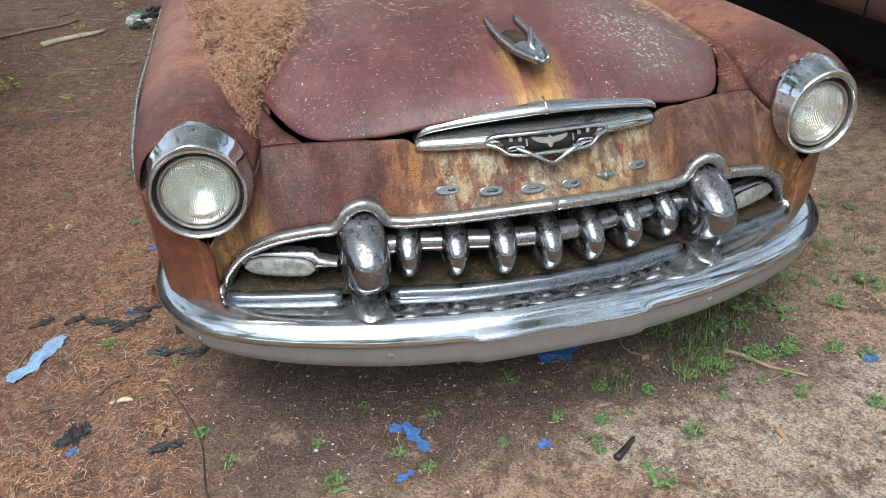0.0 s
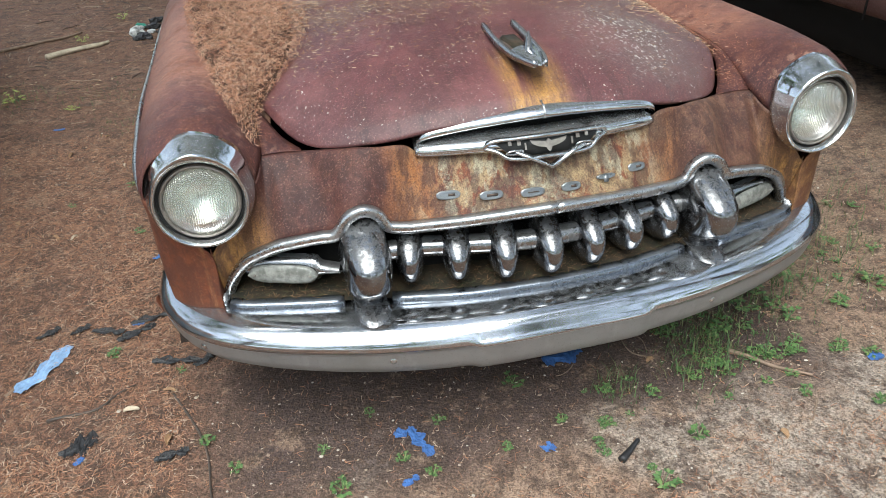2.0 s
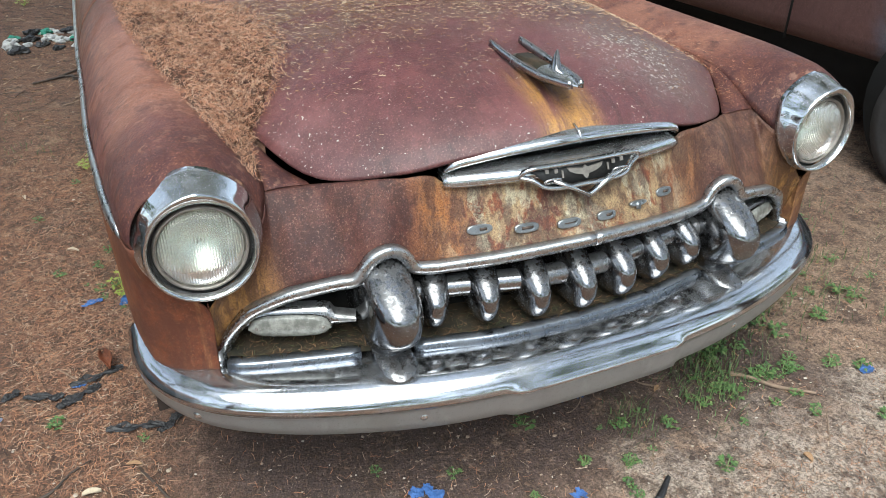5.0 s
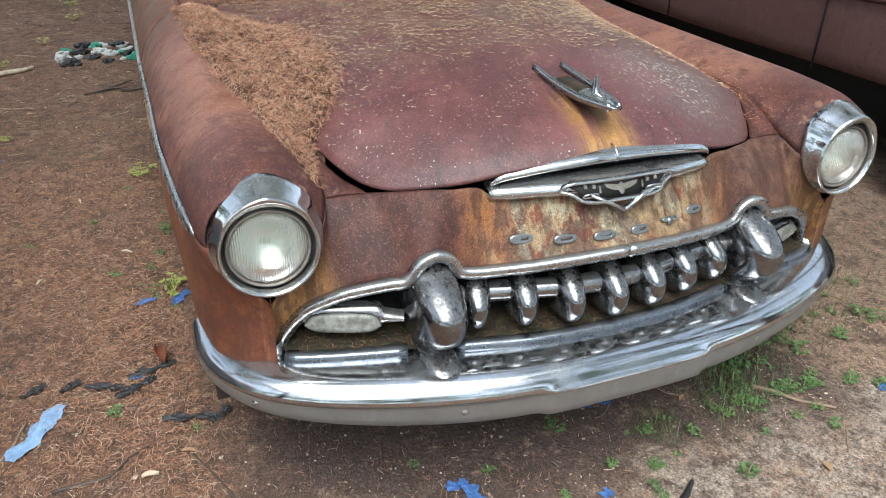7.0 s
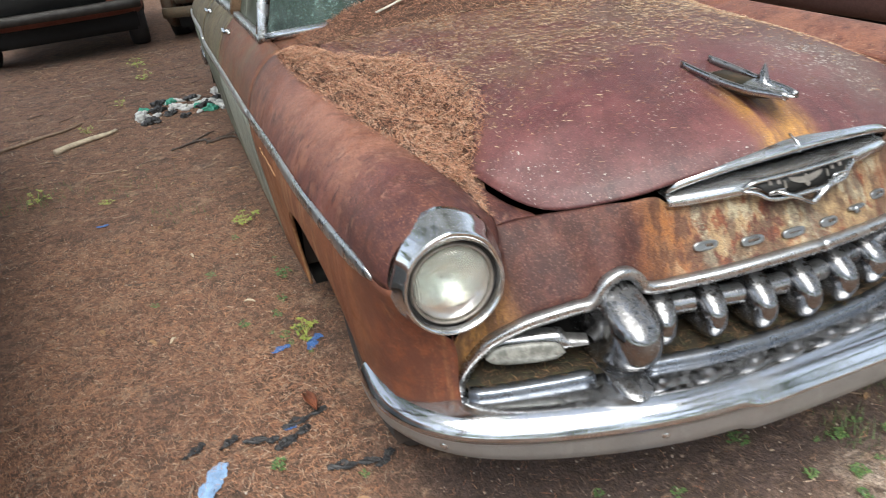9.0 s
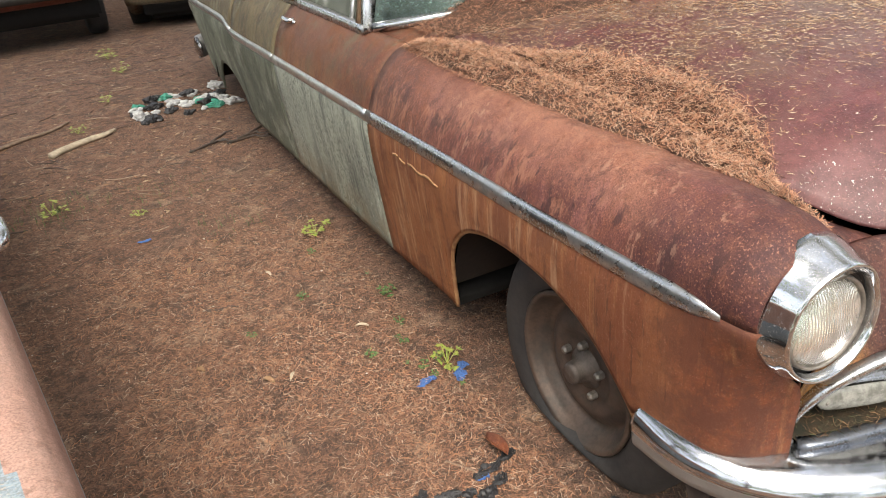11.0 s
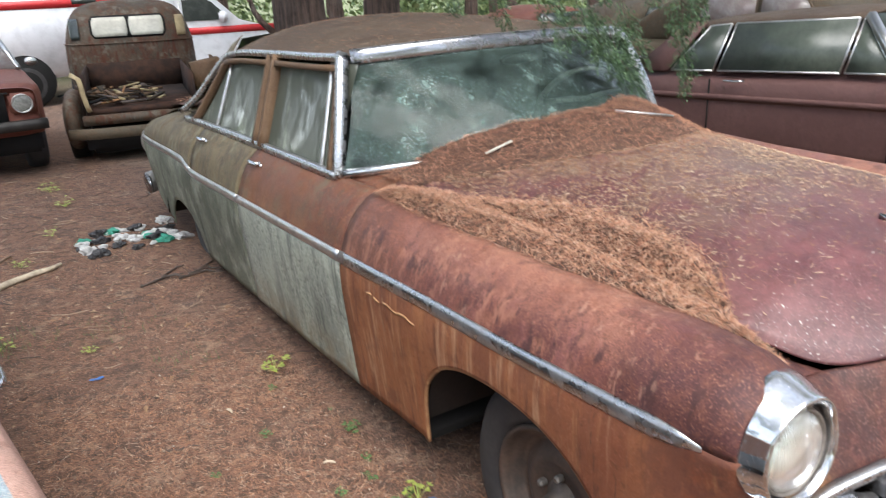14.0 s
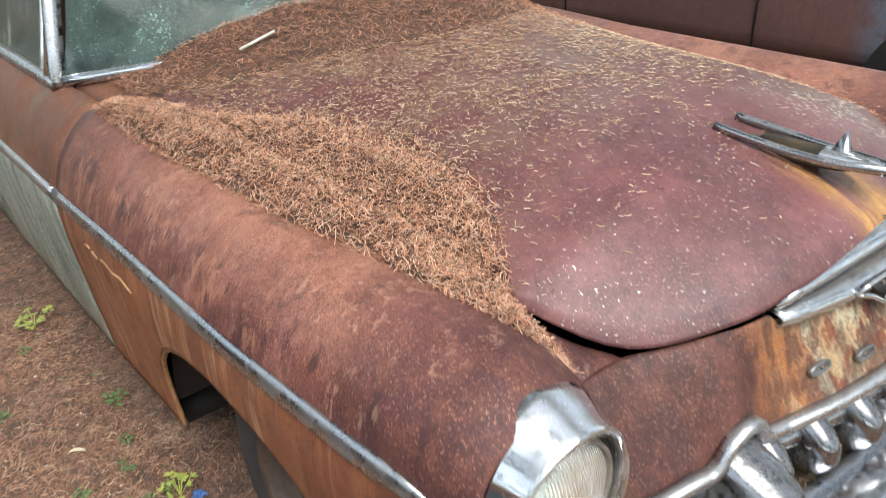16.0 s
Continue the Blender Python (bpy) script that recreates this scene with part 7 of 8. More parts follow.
part("overhanging_crown", leaf_cloud([((x - 1.44, y - 7.7, z), r) for x, y, z, r in zip(cr.uniform(-3.2, 3.6, 46), cr.uniform(.2, 6.4, 46), cr.uniform(4.8, 7.4, 46), cr.uniform(.8, 1.25, 46))], 130, .13), M_LEAF, ta, smooth=False)
part("side_limb", limb((-.10, 0, .9), (-.62, .2, 1.75), .05, .02), M_BARK, ta)
# trees added out of view about the clearing, which shade it
tree("shade_tree", "unseen tall tree added to shade the clearing", (-7.2, 1.6, 0), 9, .28, 4.6, 7.2, 34, M_LEAF_L, 90, .13, 11)
tree("shade_tree", "unseen tall tree added to shade the clearing", (4.3, -2.2, 0), 9, .26, 4.4, 7.2, 30, M_LEAF, 90, .13, 12)
# this crown is set to hold the sun off the left side
tree("shade_tree", "unseen tall tree added to shade the clearing", (-6.1, -3.9, 0), 9, .27, 2.5, 6.6, 22, M_LEAF, 150, .10, 13)
tree("shade_tree", "unseen tall tree added to shade the clearing", (3.2, -9.2, 0), 9, .27, 3.4, 6.4, 20, M_LEAF_L, 110, .13, 14)
tree("shade_tree", "unseen tall tree added to shade the clearing", (7.2, 3.0, 0), 9, .27, 3.6, 7.0, 20, M_LEAF, 110, .13, 15)
# background wood
far = tree("woodland_tree", "leafy tree at the edge of the lot", (4.6, 13.5, -.3), 6, .16, 2.8, 4.4, 26, M_LEAF_L, 520, .06, 21)
far2 = tree("woodland_tree", "leafy tree at the edge of the lot", (-5.0, 20, -.3), 7, .18, 3.4, 4.6, 30, M_LEAF_L, 480, .065, 22)
far3 = tree("woodland_tree", "dark cedar at the edge of the lot", (7.0, 15.5, -.3), 6, .15, 2.6, 4.4, 26, M_LEAF, 520, .06, 23)
frng = random.Random(9)
spots = [(0.5, 21), (4.0, 19), (8.0, 21), (11, 17), (14, 20), (10.5, 12.5), (13.5, 13), (16, 9.5), (13, 8.5), (18, 14), (-9, 18), (-12, 12), (-10, 7), (17, 5), (12, 3.5), (20, 20), (6, 26), (-3, 27), (14, 27), (24, 12), (-16, 20), (22, 4), (1.5, 24.5), (9.5, 16), (-8, -9), (-3, -12), (2, -13), (7, -10), (11, -5), (-11, -3), (-14, 3), (-6, -15), (5, -16), (13, -12), (-13, -9)]
for i, (x, y) in enumerate(spots):
    src = (far, far2, far3)[i % 3]
    k = copy_thing(src, pose(x, y, -.35, 0, 0, frng.uniform(0, 360)))
    k.scale = [frng.uniform(.85, 1.25)] * 3
# undergrowth between the far trees
br = np.random.default_rng(31)
cl = [((x, y, z), r) for x, y, z, r in zip(br.uniform(-16, 30, 150), br.uniform(17, 27, 150), br.uniform(.1, 1.9, 150), br.uniform(.7, 1.4, 150))]
cl += [((r * math.sin(a), -r * math.cos(a), z), q) for r, a, z, q in zip(br.uniform(10, 16, 90), br.uniform(-1.7, 1.7, 90), br.uniform(.2, 3.2, 90), br.uniform(.8, 1.5, 90))]
ug = thing("undergrowth", "shaded green bushes at the edge of the lot", "bushes", kind="stuff")
part("leaves", leaf_cloud(cl, 190, .10, .8), M_LEAF_D, ug, smooth=False)
cl = [((x, y, z), r) for x, y, z, r in zip(br.uniform(-6, 22, 44), br.uniform(11, 20, 44), br.uniform(1.8, 3.4, 44), br.uniform(.4, .9, 44))]
cl += [((x, y, z), r) for x, y, z, r in zip(br.uniform(-9, 9, 45), br.uniform(15, 19, 45), br.uniform(2.0, 4.6, 45), br.uniform(.5, 1.0, 45))]
lo = thing("low_boughs", "hanging leafy boughs among the far trees", "bushes", kind="stuff")
part("leaves", leaf_cloud(cl, 420, .045, .6), M_LEAF, lo, smooth=False)

# cedar sprays that hang before the windscreen
def frond(top, tip, n, reach, seed):
    """A drooping twig with alternate side shoots; the shoots carry tiny scale leaves."""
    rr = np.random.default_rng(seed)
    a, b = Vector(top), Vector(tip)
    axis = (b - a).normalized()
    side0 = axis.cross(Vector((rr.normal(), rr.normal(), .2))).normalized()
    v, f, shoots = [], [], []
    for i in range(n):
        t = (i + rr.random()) / n
        base = a.lerp(b, t) + Vector((0, 0, -.03 * math.sin(math.pi * t)))
        out = Matrix.Rotation(rr.uniform(-.9, .9) + (math.pi if i % 2 else 0), 3, axis) @ side0
        d = (out * rr.uniform(.6, 1.2) + axis * .7 + Vector((0, 0, -.35))).normalized()
        shoots.append((base, d, reach * (1.15 - .75 * t) * rr.uniform(.45, 1.2)))
    for base, d, L in shoots:
        for k in range(int(L / .0016) + 5):
            u = rr.random() ** .75
            p = base + d * (L * u) + Vector((0, 0, -.30 * L * u * u)) + Vector(rr.normal(size=3)) * (.0045 + .010 * L / .1 * (1 - u))
            e = (d + Vector(rr.normal(size=3)) * .55 + Vector((0, 0, -.25))).normalized()
            q = e.cross(Vector(rr.normal(size=3))).normalized()
            l, w = rr.uniform(.008, .020), rr.uniform(.0013, .0027)
            o = len(v)
            v += [tuple(p), tuple(p + e * l * .5 + q * w), tuple(p + e * l), tuple(p + e * l * .5 - q * w)]
            f.append((o, o + 1, o + 2, o + 3))
    return v, f


M_SPRAY = needle_mat("green_spray", [(0.034, 0.070, 0.028), (0.052, 0.105, 0.04), (0.024, 0.050, 0.023), (0.08, 0.14, 0.05)], 0.55)
hang = [((-.18, 1.52, 1.50), (.06, 1.50, 1.335), 26, .09, 1), ((.02, 1.54, 1.50), (.20, 1.54, 1.27), 30, .11, 2), ((.10, 1.55, 1.46), (.30, 1.53, 1.20), 34, .12, 3), ((.22, 1.58, 1.42), (.40, 1.56, 1.12), 34, .10, 4), ((.30, 1.58, 1.48), (.46, 1.58, 1.20), 26, .10, 5),
        ((.66, 1.60, 1.62), (.68, 1.60, 1.30), 30, .10, 6), ((.68, 1.60, 1.42), (.74, 1.60, 1.06), 34, .085, 7), ((.80, 1.62, 1.62), (.82, 1.62, 1.34), 24, .09, 8),
        ((-.52, 1.58, 1.66), (-.46, 1.58, 1.46), 14, .055, 9), ((-.34, 1.60, 1.68), (-.24, 1.60, 1.40), 20, .07, 10), ((-.08, 1.58, 1.68), (.0, 1.58, 1.42), 22, .08, 11), ((.48, 1.60, 1.72), (.52, 1.60, 1.46), 22, .09, 12), ((.16, 1.60, 1.70), (.24, 1.60, 1.48), 22, .09, 13)]
for top, tip, n, reach, sd in hang:
    b = thing("cedar_branch", "drooping green cedar twig over the windscreen", "branch", group="hanging cedar twigs")
    high = (top[0] + .25, top[1] + .35, 2.9)
    part("twig", sweep(spline([high, (top[0] + .05, top[1] + .1, 2.1), top, tip], 20), ring(.0016, 6), up=(1, 0, 0)), M_BARK, b)
    part("foliage", frond(top, tip, n, reach, sd), M_SPRAY, b, smooth=False)
bough = thing("cedar_bough", "cedar bough overhead that carries the twigs", "branch")
part("limb", limb((1.55, 7.7, 4.2), (.2, 1.7, 2.9), .10, .03), M_BARK, bough)
part("shoot", limb((.5, 2.2, 2.95), (-.5, 1.8, 2.85), .025, .012), M_BARK, bough)
part("foliage", leaf_cloud([((-.3 + .3 * i, 1.9 + .1 * (i % 2), 2.75), .45) for i in range(6)], 700, .05), M_SPRAY, bough, smooth=False)

# ---- weeds and litter ----
M_WEED = needle_mat("weed_green", [(0.075, 0.145, 0.042), (0.105, 0.19, 0.055), (0.055, 0.105, 0.036), (0.16, 0.22, 0.075)], 0.55)
M_WEED_Y = needle_mat("weed_yellow", [(0.30, 0.34, 0.06), (0.24, 0.30, 0.06), (0.36, 0.38, 0.10)], 0.55)
M_GRASS = needle_mat("grass_blades", [(0.06, 0.11, 0.034), (0.085, 0.145, 0.045), (0.16, 0.17, 0.07), (0.05, 0.085, 0.03)], 0.6)
M_CLOTH = simple("blue_tarp", (0.06, 0.15, 0.40), 0.6, var=.35, scale=30)
M_CLOTH_P = simple("pale_blue_tarp", (0.27, 0.42, 0.66), 0.6, var=.3, scale=25)
M_LEAFD = simple("dead_leaf", (0.36, 0.22, 0.12), 0.8, scale=30)
M_LEAFP = simple("pale_chip", (0.55, 0.46, 0.34), 0.8, scale=30)
M_BLACKP = simple("black_plastic_sheet", (0.025, 0.024, 0.026), 0.45, scale=30)
M_TWIG = simple("bare_twig", (0.30, 0.21, 0.15), 0.9, scale=30)
M_BAG = simple("white_bag", (0.55, 0.55, 0.53), 0.5, scale=12, colour2=(0.30, 0.30, 0.30))
M_BAG_G = simple("green_bag", (0.04, 0.28, 0.19), 0.5, scale=12)
wrng = np.random.default_rng(12)


def sprig(h, n, size, lobed=True):
    """A small weed: stems with lobed leaves."""
    v, f = [], []
    for i in range(n):
        a = 2 * math.pi * i / n + wrng.uniform(-.4, .4)
        el = wrng.uniform(.35, 1.2)
        L = h * wrng.uniform(.6, 1.2)
        tip = Vector((math.cos(a) * math.cos(el) * L, math.sin(a) * math.cos(el) * L, math.sin(el) * L))
        o = len(v)
        w = .0012
        sd = Vector((-math.sin(a), math.cos(a), 0))
        v += [tuple(-sd * w), tuple(sd * w), tuple(tip + sd * w), tuple(tip - sd * w)]
        f.append((o, o + 1, o + 2, o + 3))
        for j in range(5 if lobed else 2):
            b = a + (j - 2) * .55
            s = size * wrng.uniform(.6, 1.2)
            d = Vector((math.cos(b), math.sin(b), wrng.uniform(-.35, .25)))
            q = Vector((-math.sin(b), math.cos(b), wrng.uniform(-.2, .2)))
            o = len(v)
            v += [tuple(tip), tuple(tip + d * s * .5 + q * s * .28), tuple(tip + d * s), tuple(tip + d * s * .5 - q * s * .28)]
            f.append((o, o + 1, o + 2, o + 3))
    return v, f


weeds = [(-.06, -.02, 1), (-.59, -.27, 1), (.18, -.47, 1.2), (.88, .02, 1.2), (1.26, .12, 1.3), (.30, -.18, .9), (.18, -.13, .8), (-.36, -.28, .7), (-.92, .0, .8), (-.85, -.12, .7), (-1.21, .47, .9), (.34, -.36, 1), (.87, -.39, 1), (1.08, .04, 1.2), (.86, .17, 1.2), (-.48, -.02, .6), (-.30, -.10, .6), (.02, -.20, .7), (-.42, -.21, .7), (-.15, -.25, .6), (-1.0, .33, .5), (-.62, -.12, .6), (1.0, -.2, .9), (1.35, -.1, 1), (.70, -.30, .8), (.62, .02, 1.3), (.75, .1, 1.2), (-1.27, 1.75, .8), (-.99, 1.6, 1.2), (-1.5, 1.6, .6)]
for x, y, k in weeds:
    t = thing("weed", "small bright green weed in the dirt", "weed", at=(x, y, ground_z(x, y)), turn=wrng.uniform(0, 360), group="weeds")
    part("leaves", sprig(.026 * k, 9, .014 * k), M_WEED, t, smooth=False)
for x, y, k in ((-1.06, 2.21, 1.6), (-1.48, 6.4, 2.2), (-1.44, 5.8, 2.0), (-2.07, 3.17, 1.6), (-1.86, 4.43, 1.3), (-1.7, 2.9, .9), (-1.0, 1.10, 1.3), (-1.62, 5.0, 1.4)):
    t = thing("weed", "yellow-green leafy weed in the dirt", "weed", at=(x, y, ground_z(x, y)), turn=wrng.uniform(0, 360), group="yellow weeds")
    part("leaves", sprig(.040 * k, 12, .014 * k), M_WEED_Y, t, smooth=False)


def tuft(n, h, r):
    v, f = [], []
    for _ in range(n):
        x, y = wrng.normal(0, r, 2)
        a, lean, L = wrng.uniform(0, 2 * math.pi), wrng.uniform(.1, .9), h * wrng.uniform(.4, 1.2)
        w = .0016
        o = len(v)
        for s in (0, .5, 1):
            p = Vector((x + math.cos(a) * lean * L * s * s, y + math.sin(a) * lean * L * s * s, L * s * (1 - .3 * lean * s)))
            sd = Vector((-math.sin(a), math.cos(a), 0)) * w * (1.1 - s)
            v += [tuple(p - sd), tuple(p + sd)]
        f += [(o, o + 1, o + 3, o + 2), (o + 2, o + 3, o + 5, o + 4)]
    return v, f


for x, y, n, h, r in ((.56, 0.0, 300, .055, .08), (.50, -.10, 200, .05, .07), (.74, .10, 260, .05, .10), (.92, .20, 160, .08, .10), (1.25, .30, 180, .07, .15), (1.15, .75, 180, .07, .18), (1.5, .6, 160, .07, .2), (.22, -.12, 90, .06, .04), (1.35, -.15, 90, .05, .12), (-2.05, 3.2, 140, .06, .12), (-1.55, 3.1, 90, .04, .12), (-1.35, 2.55, 70, .04, .10), (1.3, 1.3, 160, .06, .25)):
    t = thing("grass_tuft", "thin grass tuft growing in the dirt", "grass", at=(x, y, ground_z(x, y) - .004), kind="stuff")
    part("blades", tuft(n, h, r), M_GRASS, t, smooth=False)


rr_ = np.random.default_rng(77)
for lab, (x0, x1, y0, y1), n, k in (("patch of low weeds under the bumper end", (.42, .78, -.16, .16), 60, .8), ("low weeds scattered over the dirt", (.70, 1.75, -.25, 1.1), 110, 1.0), ("low weeds scattered over the dirt", (.05, .65, -.45, -.05), 26, .6), ("low weeds by the fender side", (-1.25, -.95, .9, 2.2), 14, .7)):
    t = thing("weed_patch", lab, "weeds", kind="stuff")
    gs = []
    for _ in range(n):
        x, y = rr_.uniform(x0, x1), rr_.uniform(y0, y1)
        if noise.noise((x * 4, y * 4, 3)) < -.05:
            continue
        z = k * rr_.uniform(.5, 1.3)
        gs.append(moved(sprig(.024 * z, 8, .012 * z), pose(x, y, ground_z(x, y))))
    part("leaves", join(*gs), M_WEED, t, smooth=False)


def rag(L, w, seed, torn=True):
    """A crumpled torn strip with thickness."""
    def f(u, v):
        e = 1 + (.9 * noise.noise((u * 4, seed, round(v) * 5)) + .5 * noise.noise((u * 17, seed, round(v) * 9)) if torn else 0)
        return ((u - .5) * L, (v - .5) * w * e * (1 - .5 * abs(2 * u - 1) ** 3) + .3 * w * noise.noise((u * 3, seed, 0)), .005 + .005 * noise.noise((u * 5, v * 3, seed)) + .0025 * noise.noise((u * 16, v * 9, seed)))
    return grid(f, 44, 11)


for x, y, L, w, r, m, lab in ((-1.41, .46, .23, .052, 58, M_CLOTH_P, "pale blue"), (-.365, -.17, .11, .034, -70, M_CLOTH, "blue"), (-.40, -.12, .06, .03, 10, M_CLOTH, "blue"), (.12, .05, .13, .07, 10, M_CLOTH, "blue"), (-1.10, 1.05, .07, .03, 20, M_CLOTH, "blue"), (-.985, 1.04, .10, .035, 60, M_CLOTH, "blue"), (-.05, -.28, .035, .03, 30, M_CLOTH, "blue"), (-.42, -.29, .05, .02, 30, M_CLOTH, "blue"), (-1.25, .02, .03, .02, 60, M_CLOTH, "blue"), (1.0, -.22, .05, .03, 0, M_CLOTH, "blue"), (-1.72, 2.6, .06, .02, 0, M_CLOTH, "blue"), (-1.15, .62, .04, .02, 0, M_CLOTH, "blue")):
    t = thing("tarp_scrap", "torn " + lab + " tarp scrap lying on needles", "scrap", at=(x, y, ground_z(x, y) + .002), turn=r, group="tarp scraps")
    part("sheet", rag(L, w, x * 7), m, t, thick=.0006, smooth=False)
for x, y, L, w, r in ((-1.24, .60, .11, .03, -20), (-1.15, .57, .13, .035, 30), (-1.10, .64, .15, .03, 15), (-1.26, .08, .10, .06, 10), (-1.01, -.03, .09, .03, 10), (-1.43, .64, .08, .025, 25), (-1.02, .38, .14, .03, -12), (-.93, .36, .08, .03, 40), (-1.33, .63, .07, .025, 30)):
    t = thing("plastic_scrap", "crumpled black plastic scrap on the dirt", "scrap", at=(x, y, ground_z(x, y) + .004), turn=r, group="black scraps")
    part("sheet", rag(L, w, x * 3 + y), M_BLACKP, t, thick=.0008, smooth=False)


def curled_leaf(L, w):
    return grid(lambda u, v: ((u - .5) * L, (v - .5) * w * math.sin(math.pi * min(1, max(0, .04 + .92 * u))) ** .7, .003 + .008 * (v - .5) ** 2 * 8 * w / .03 + .004 * math.sin(u * 4)), 12, 7)


leafpos = [(-1.13, .18), (-1.02, .03), (-1.03, .24), (-1.45, 1.3), (-1.52, 1.32), (.36, -.05), (-1.33, 2.0), (-1.25, 2.9), (-1.6, 2.2), (-1.15, 1.45), (-1.45, 2.4), (-1.7, 1.5), (.9, -.5), (.55, -.42)]
for i, (x, y) in enumerate(leafpos):
    t = thing("dead_leaf", "curled tan dead leaf on the ground", "leaf", at=(x, y, ground_z(x, y) + .001), turn=i * 77, group="dead leaves")
    part("blade", curled_leaf(wrng.uniform(.026, .046), wrng.uniform(.010, .018)), M_LEAFD if i % 3 else M_LEAFP, t, thick=.001)
big = thing("brown_leaf", "curled dark brown leaf beside the bumper", "leaf", at=(-1.07, .68, .02), turn=100)
part("blade", curled_leaf(.09, .035), M_FENDER_LOW, big, thick=.0015)
# pale chips and pebbles
v, f = [], []
for k in range(3000):
    x, y = (wrng.uniform(-2.2, 1.6), wrng.uniform(-.9, 3.0)) if k % 3 else (wrng.uniform(-1.5, 1.5), wrng.uniform(-.75, .2))
    g = blob((x, y, ground_z(x, y) + .002), tuple(wrng.uniform(.0010, .0048 if k % 8 else .0075, 3) * np.array([1, 1, .5])), nu=7, nv=5)
    o = len(v)
    v += g[0]
    f += [tuple(i + o for i in q) for q in g[1]]
ch = thing("chips", "pale wood chips and pebbles strewn on the dirt", "chips", kind="stuff")
part("grains", (v, f), needle_mat("chip_tones", [(0.42, 0.34, 0.26), (0.33, 0.24, 0.175), (0.20, 0.14, 0.10), (0.50, 0.44, 0.37), (0.12, 0.085, 0.065), (0.36, 0.27, 0.20)]), ch)
# dark clods and cones
v, f = [], []
for k in range(1900):
    x, y = (wrng.uniform(-2.4, 1.4), wrng.uniform(-.6, 4.6)) if k % 4 else (wrng.uniform(-1.4, 1.2), wrng.uniform(-.6, .3))
    if abs(x) < .9 and y > .1:
        continue
    r, w = wrng.uniform(.0015, .006 if k % 5 else .011), wrng.uniform(.3, 1)
    g = blob((0, 0, 0), (r, r * w, r * .3), nu=8, nv=6)
    ca, sa = math.cos(k), math.sin(k)
    g = ([(x + a * ca - b * sa + .006 * noise.noise((a * 160, b * 160, k)), y + a * sa + b * ca + .006 * noise.noise((a * 160, b * 160, k + .5)), ground_z(x, y) + .0015 + c) for a, b, c in g[0]], g[1])
    o = len(v)
    v += g[0]
    f += [tuple(i + o for i in q) for q in g[1]]
cd = thing("clods", "dark clods and bits of bark on the dirt", "clods", kind="stuff")
part("lumps", (v, f), needle_mat("clod_tones", [(0.06, 0.038, 0.029), (0.10, 0.058, 0.040), (0.15, 0.092, 0.062)]), cd)


def stick(a, b, r, m, label, name="twig", wig=.015):
    t = thing(name, label, "stick")
    A, B = Vector(a), Vector(b)
    pts = [A.lerp(B, k) + Vector((wig * math.sin(k * 7 + a[0]), wig * math.cos(k * 6 + a[1]), 0)) for k in np.linspace(0, 1, 12)]
    pts = [(p.x, p.y, ground_z(p.x, p.y) + r * .8 + p.z) for p in pts]
    part("wood", sweep(pts, ring(r, 8), scale=lambda q: 1 - .45 * q), m, t)


stick((.11, -.38, 0), (.18, -.33, 0), .011, M_BLACKP, "short charred black stick on the dirt", "charred_stick", .001)
stick((.60, -.08, 0), (.76, -.25, 0), .007, M_TWIG, "pale bare twig lying by the grass", wig=.006)
stick((-2.0, 4.06, 0), (-1.62, 4.30, 0), .022, M_LEAFP, "weathered pale log on the ground", "log", .035)
stick((-2.45, 4.30, 0), (-1.88, 4.70, 0), .014, M_TWIG, "long thin branch on the ground", "branch", .02)
stick((-1.20, .72, 0), (-1.10, .56, 0), .003, M_TWIG, "thin twig across black scraps", wig=.004)
stick((-1.0, .20, 0), (-.85, -.35, 0), .004, M_RIM, "thin dark root on the ground", "root", .02)
stick((-1.35, .20, 0), (-1.12, .28, 0), .005, M_RIM, "dark twig on the ground")
stick((-1.50, .36, 0), (-1.44, .50, 0), .006, M_TWIG, "stick under a tarp scrap", wig=.003)
for i in range(20):
    x, y = wrng.uniform(-2.3, -1.0), wrng.uniform(.6, 5.0)
    a, L = wrng.uniform(0, 6.28), wrng.uniform(.05, .22)
    stick((x, y, 0), (x + L * math.cos(a), y + L * math.sin(a), 0), wrng.uniform(.0015, .004), M_TWIG if i % 2 else M_RIM, "thin fallen twig on the ground", wig=.012)
for i in range(16):
    x, y = wrng.uniform(.1, 1.3), wrng.uniform(-.6, .2)
    a, L = wrng.uniform(0, 6.28), wrng.uniform(.05, .16)
    stick((x, y, 0), (x + L * math.cos(a), y + L * math.sin(a), 0), wrng.uniform(.0015, .003), M_TWIG, "thin fallen twig on the ground", wig=.01)
# roots and dark soil by the rear wheel
for i in range(9):
    x, y = -1.30 + .07 * i, 3.62 + .05 * (i % 3)
    stick((x, y, 0), (x + wrng.uniform(.1, .3), y + wrng.uniform(-.12, .12), .02), .007, M_RIM, "dark root sticking out of the soil", "root", .03)
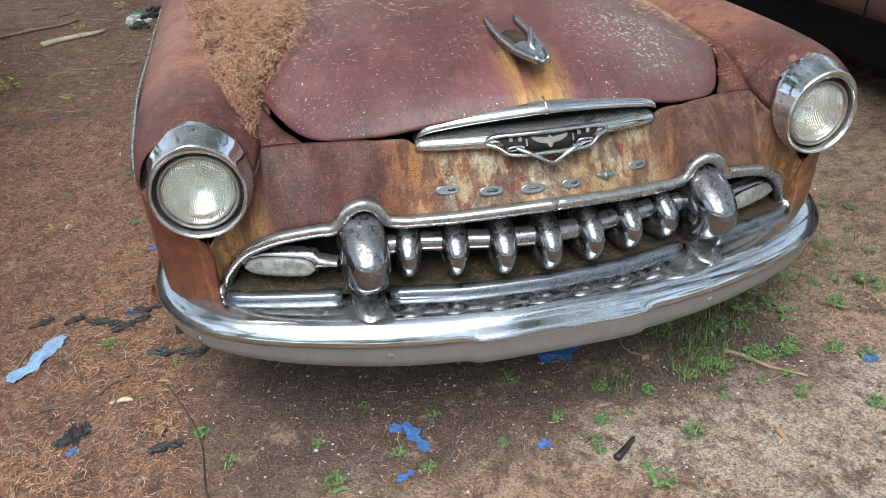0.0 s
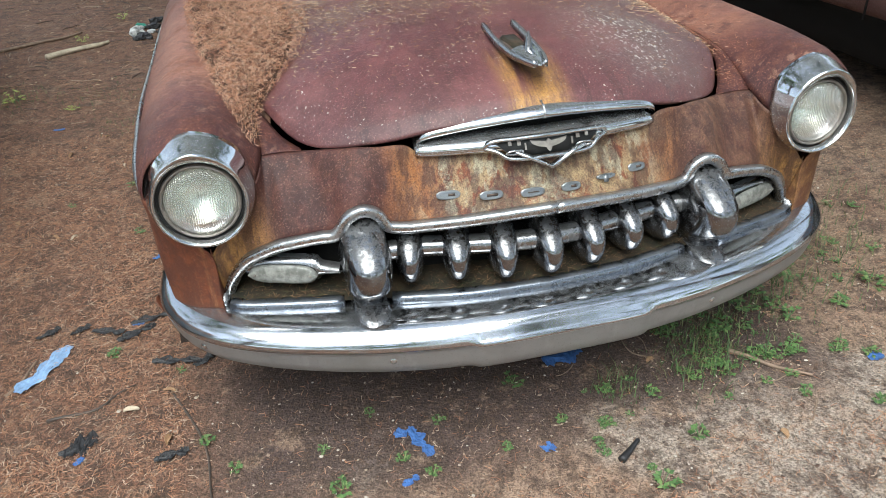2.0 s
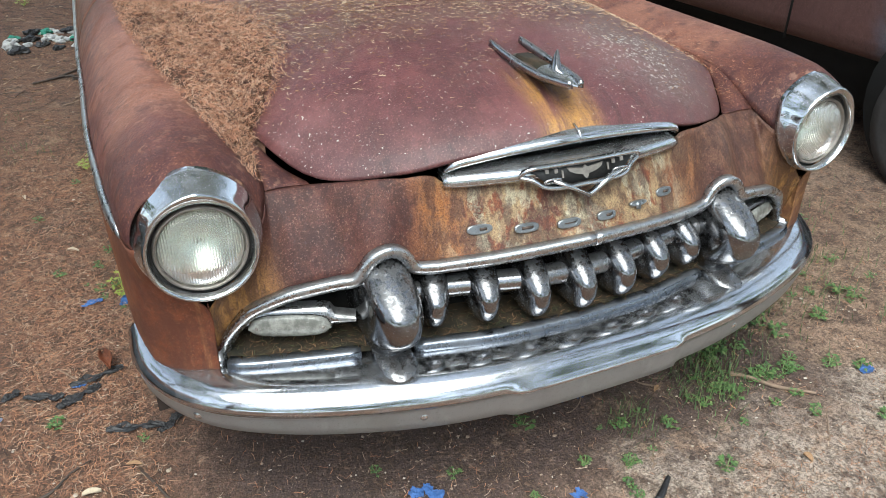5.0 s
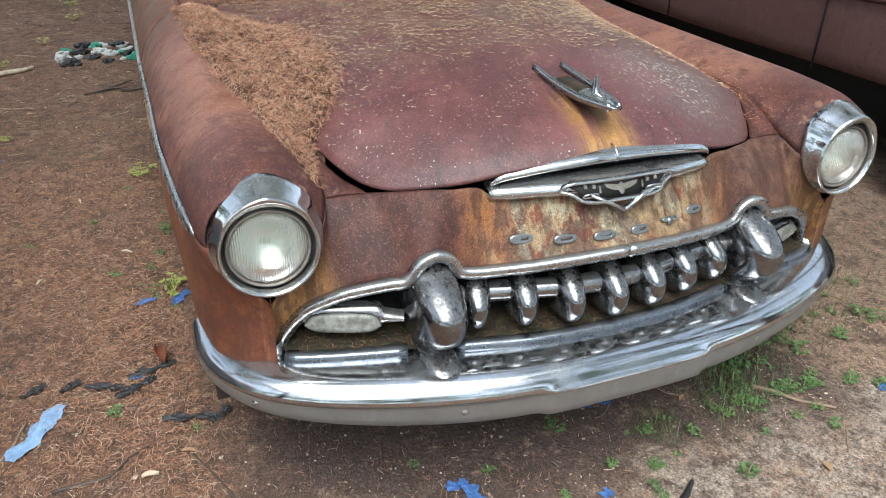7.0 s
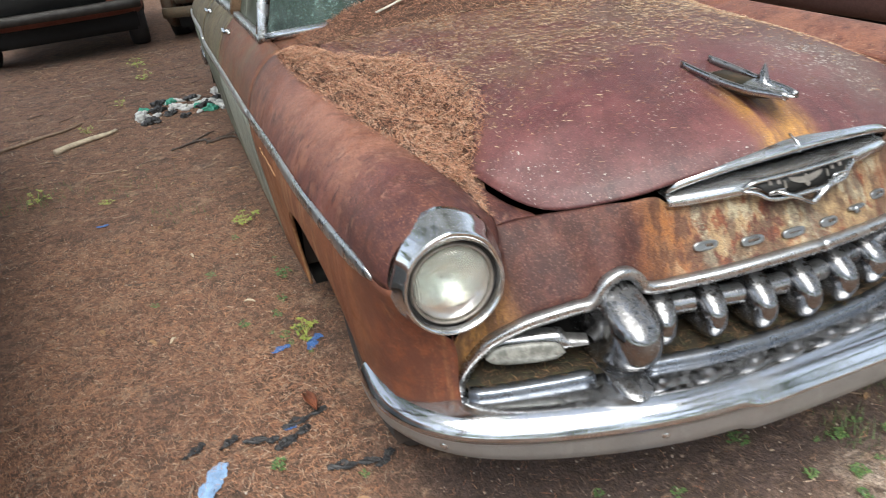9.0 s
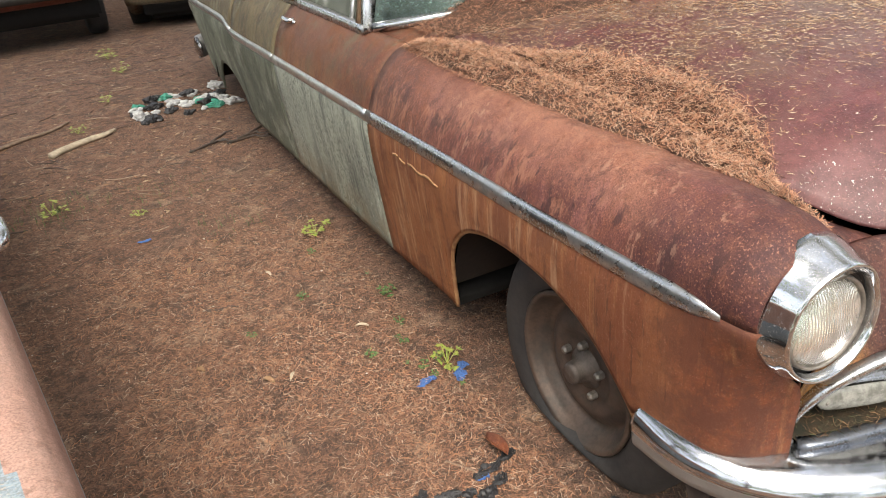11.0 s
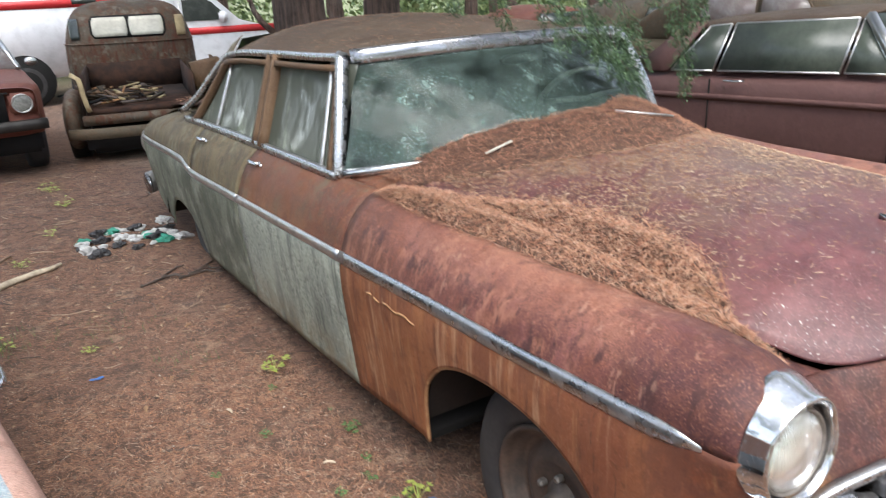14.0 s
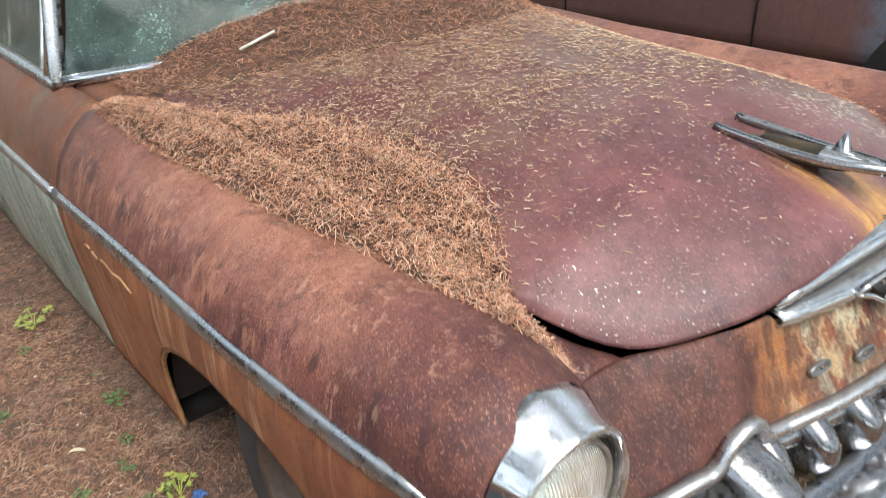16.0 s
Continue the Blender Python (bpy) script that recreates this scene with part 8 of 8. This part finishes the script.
# rubbish by the rear wheel
for i in range(44):
    x, y = -1.50 + .62 * wrng.random(), 4.30 + .55 * wrng.random()
    r = wrng.uniform(.022, .055)
    m = M_BAG_G if i in (2, 9, 20, 27, 38) else (M_BLACKP if i % 3 == 1 else M_BAG)
    lab = "crumpled green bag in the rubbish" if m is M_BAG_G else ("dark plastic in the rubbish" if m is M_BLACKP else "crumpled white bag in the rubbish")
    t = thing("rubbish_bag", lab, "rubbish", at=(x, y, ground_z(x, y) + r * .35), group="rubbish heap")
    g = blob((0, 0, 0), (r, r * .8, r * .50), nu=26, nv=16)
    g = ([tuple(Vector(p) * (1 + .75 * noise.noise(Vector(p) * 26 + Vector((i, 0, 0))) + .45 * noise.noise(Vector(p) * 70 + Vector((0, i, 0))))) for p in g[0]], g[1])
    part("film", g, m, t, smooth=False)

# twigs and pale leaves strewn over the far dirt
v, f = [], []
for _ in range(430):
    x, y = wrng.uniform(-3.6, -.9), 2.2 + 5.2 * wrng.random() ** .7
    a, L, r = wrng.uniform(0, 6.28), wrng.uniform(.04, .18), wrng.uniform(.0012, .0032)
    b = a + wrng.uniform(-.5, .5)
    p = [(x, y), (x + L * .5 * math.cos(a), y + L * .5 * math.sin(a)), (x + L * .5 * (math.cos(a) + math.cos(b)), y + L * .5 * (math.sin(a) + math.sin(b)))]
    g = sweep([(q[0], q[1], ground_z(*q) + r) for q in p], ring(r, 5), caps=False)
    o = len(v)
    v += g[0]
    f += [tuple(i + o for i in q) for q in g[1]]
tw = thing("twig_litter", "thin twigs strewn over the dirt behind", "twigs", kind="stuff")
part("twigs", (v, f), needle_mat("twig_tones", [(0.22, 0.145, 0.10), (0.13, 0.085, 0.064), (0.34, 0.25, 0.18), (0.08, 0.055, 0.045)]), tw)
v, f = [], []
for _ in range(1100):
    x, y = wrng.uniform(-3.4, -.95), 1.0 + 6.2 * wrng.random() ** .8
    s = wrng.uniform(.006, .022) * (1 if y > 2.8 else .5)
    a = wrng.uniform(0, 6.28)
    z = ground_z(x, y) + .006
    o = len(v)
    ca, sa = math.cos(a), math.sin(a)
    v += [(x - s * ca, y - s * sa, z), (x + .45 * s * sa, y - .45 * s * ca, z + .4 * s * wrng.random()), (x + s * ca, y + s * sa, z), (x - .45 * s * sa, y + .45 * s * ca, z + .4 * s * wrng.random())]
    f.append((o, o + 1, o + 2, o + 3))
lf = thing("leaf_litter", "small dead leaves strewn over the dirt", "leaves", kind="stuff")
part("leaves", (v, f), needle_mat("leaf_tones", [(0.30, 0.17, 0.095), (0.20, 0.11, 0.065), (0.40, 0.28, 0.18), (0.15, 0.085, 0.055)]), lf, smooth=False)
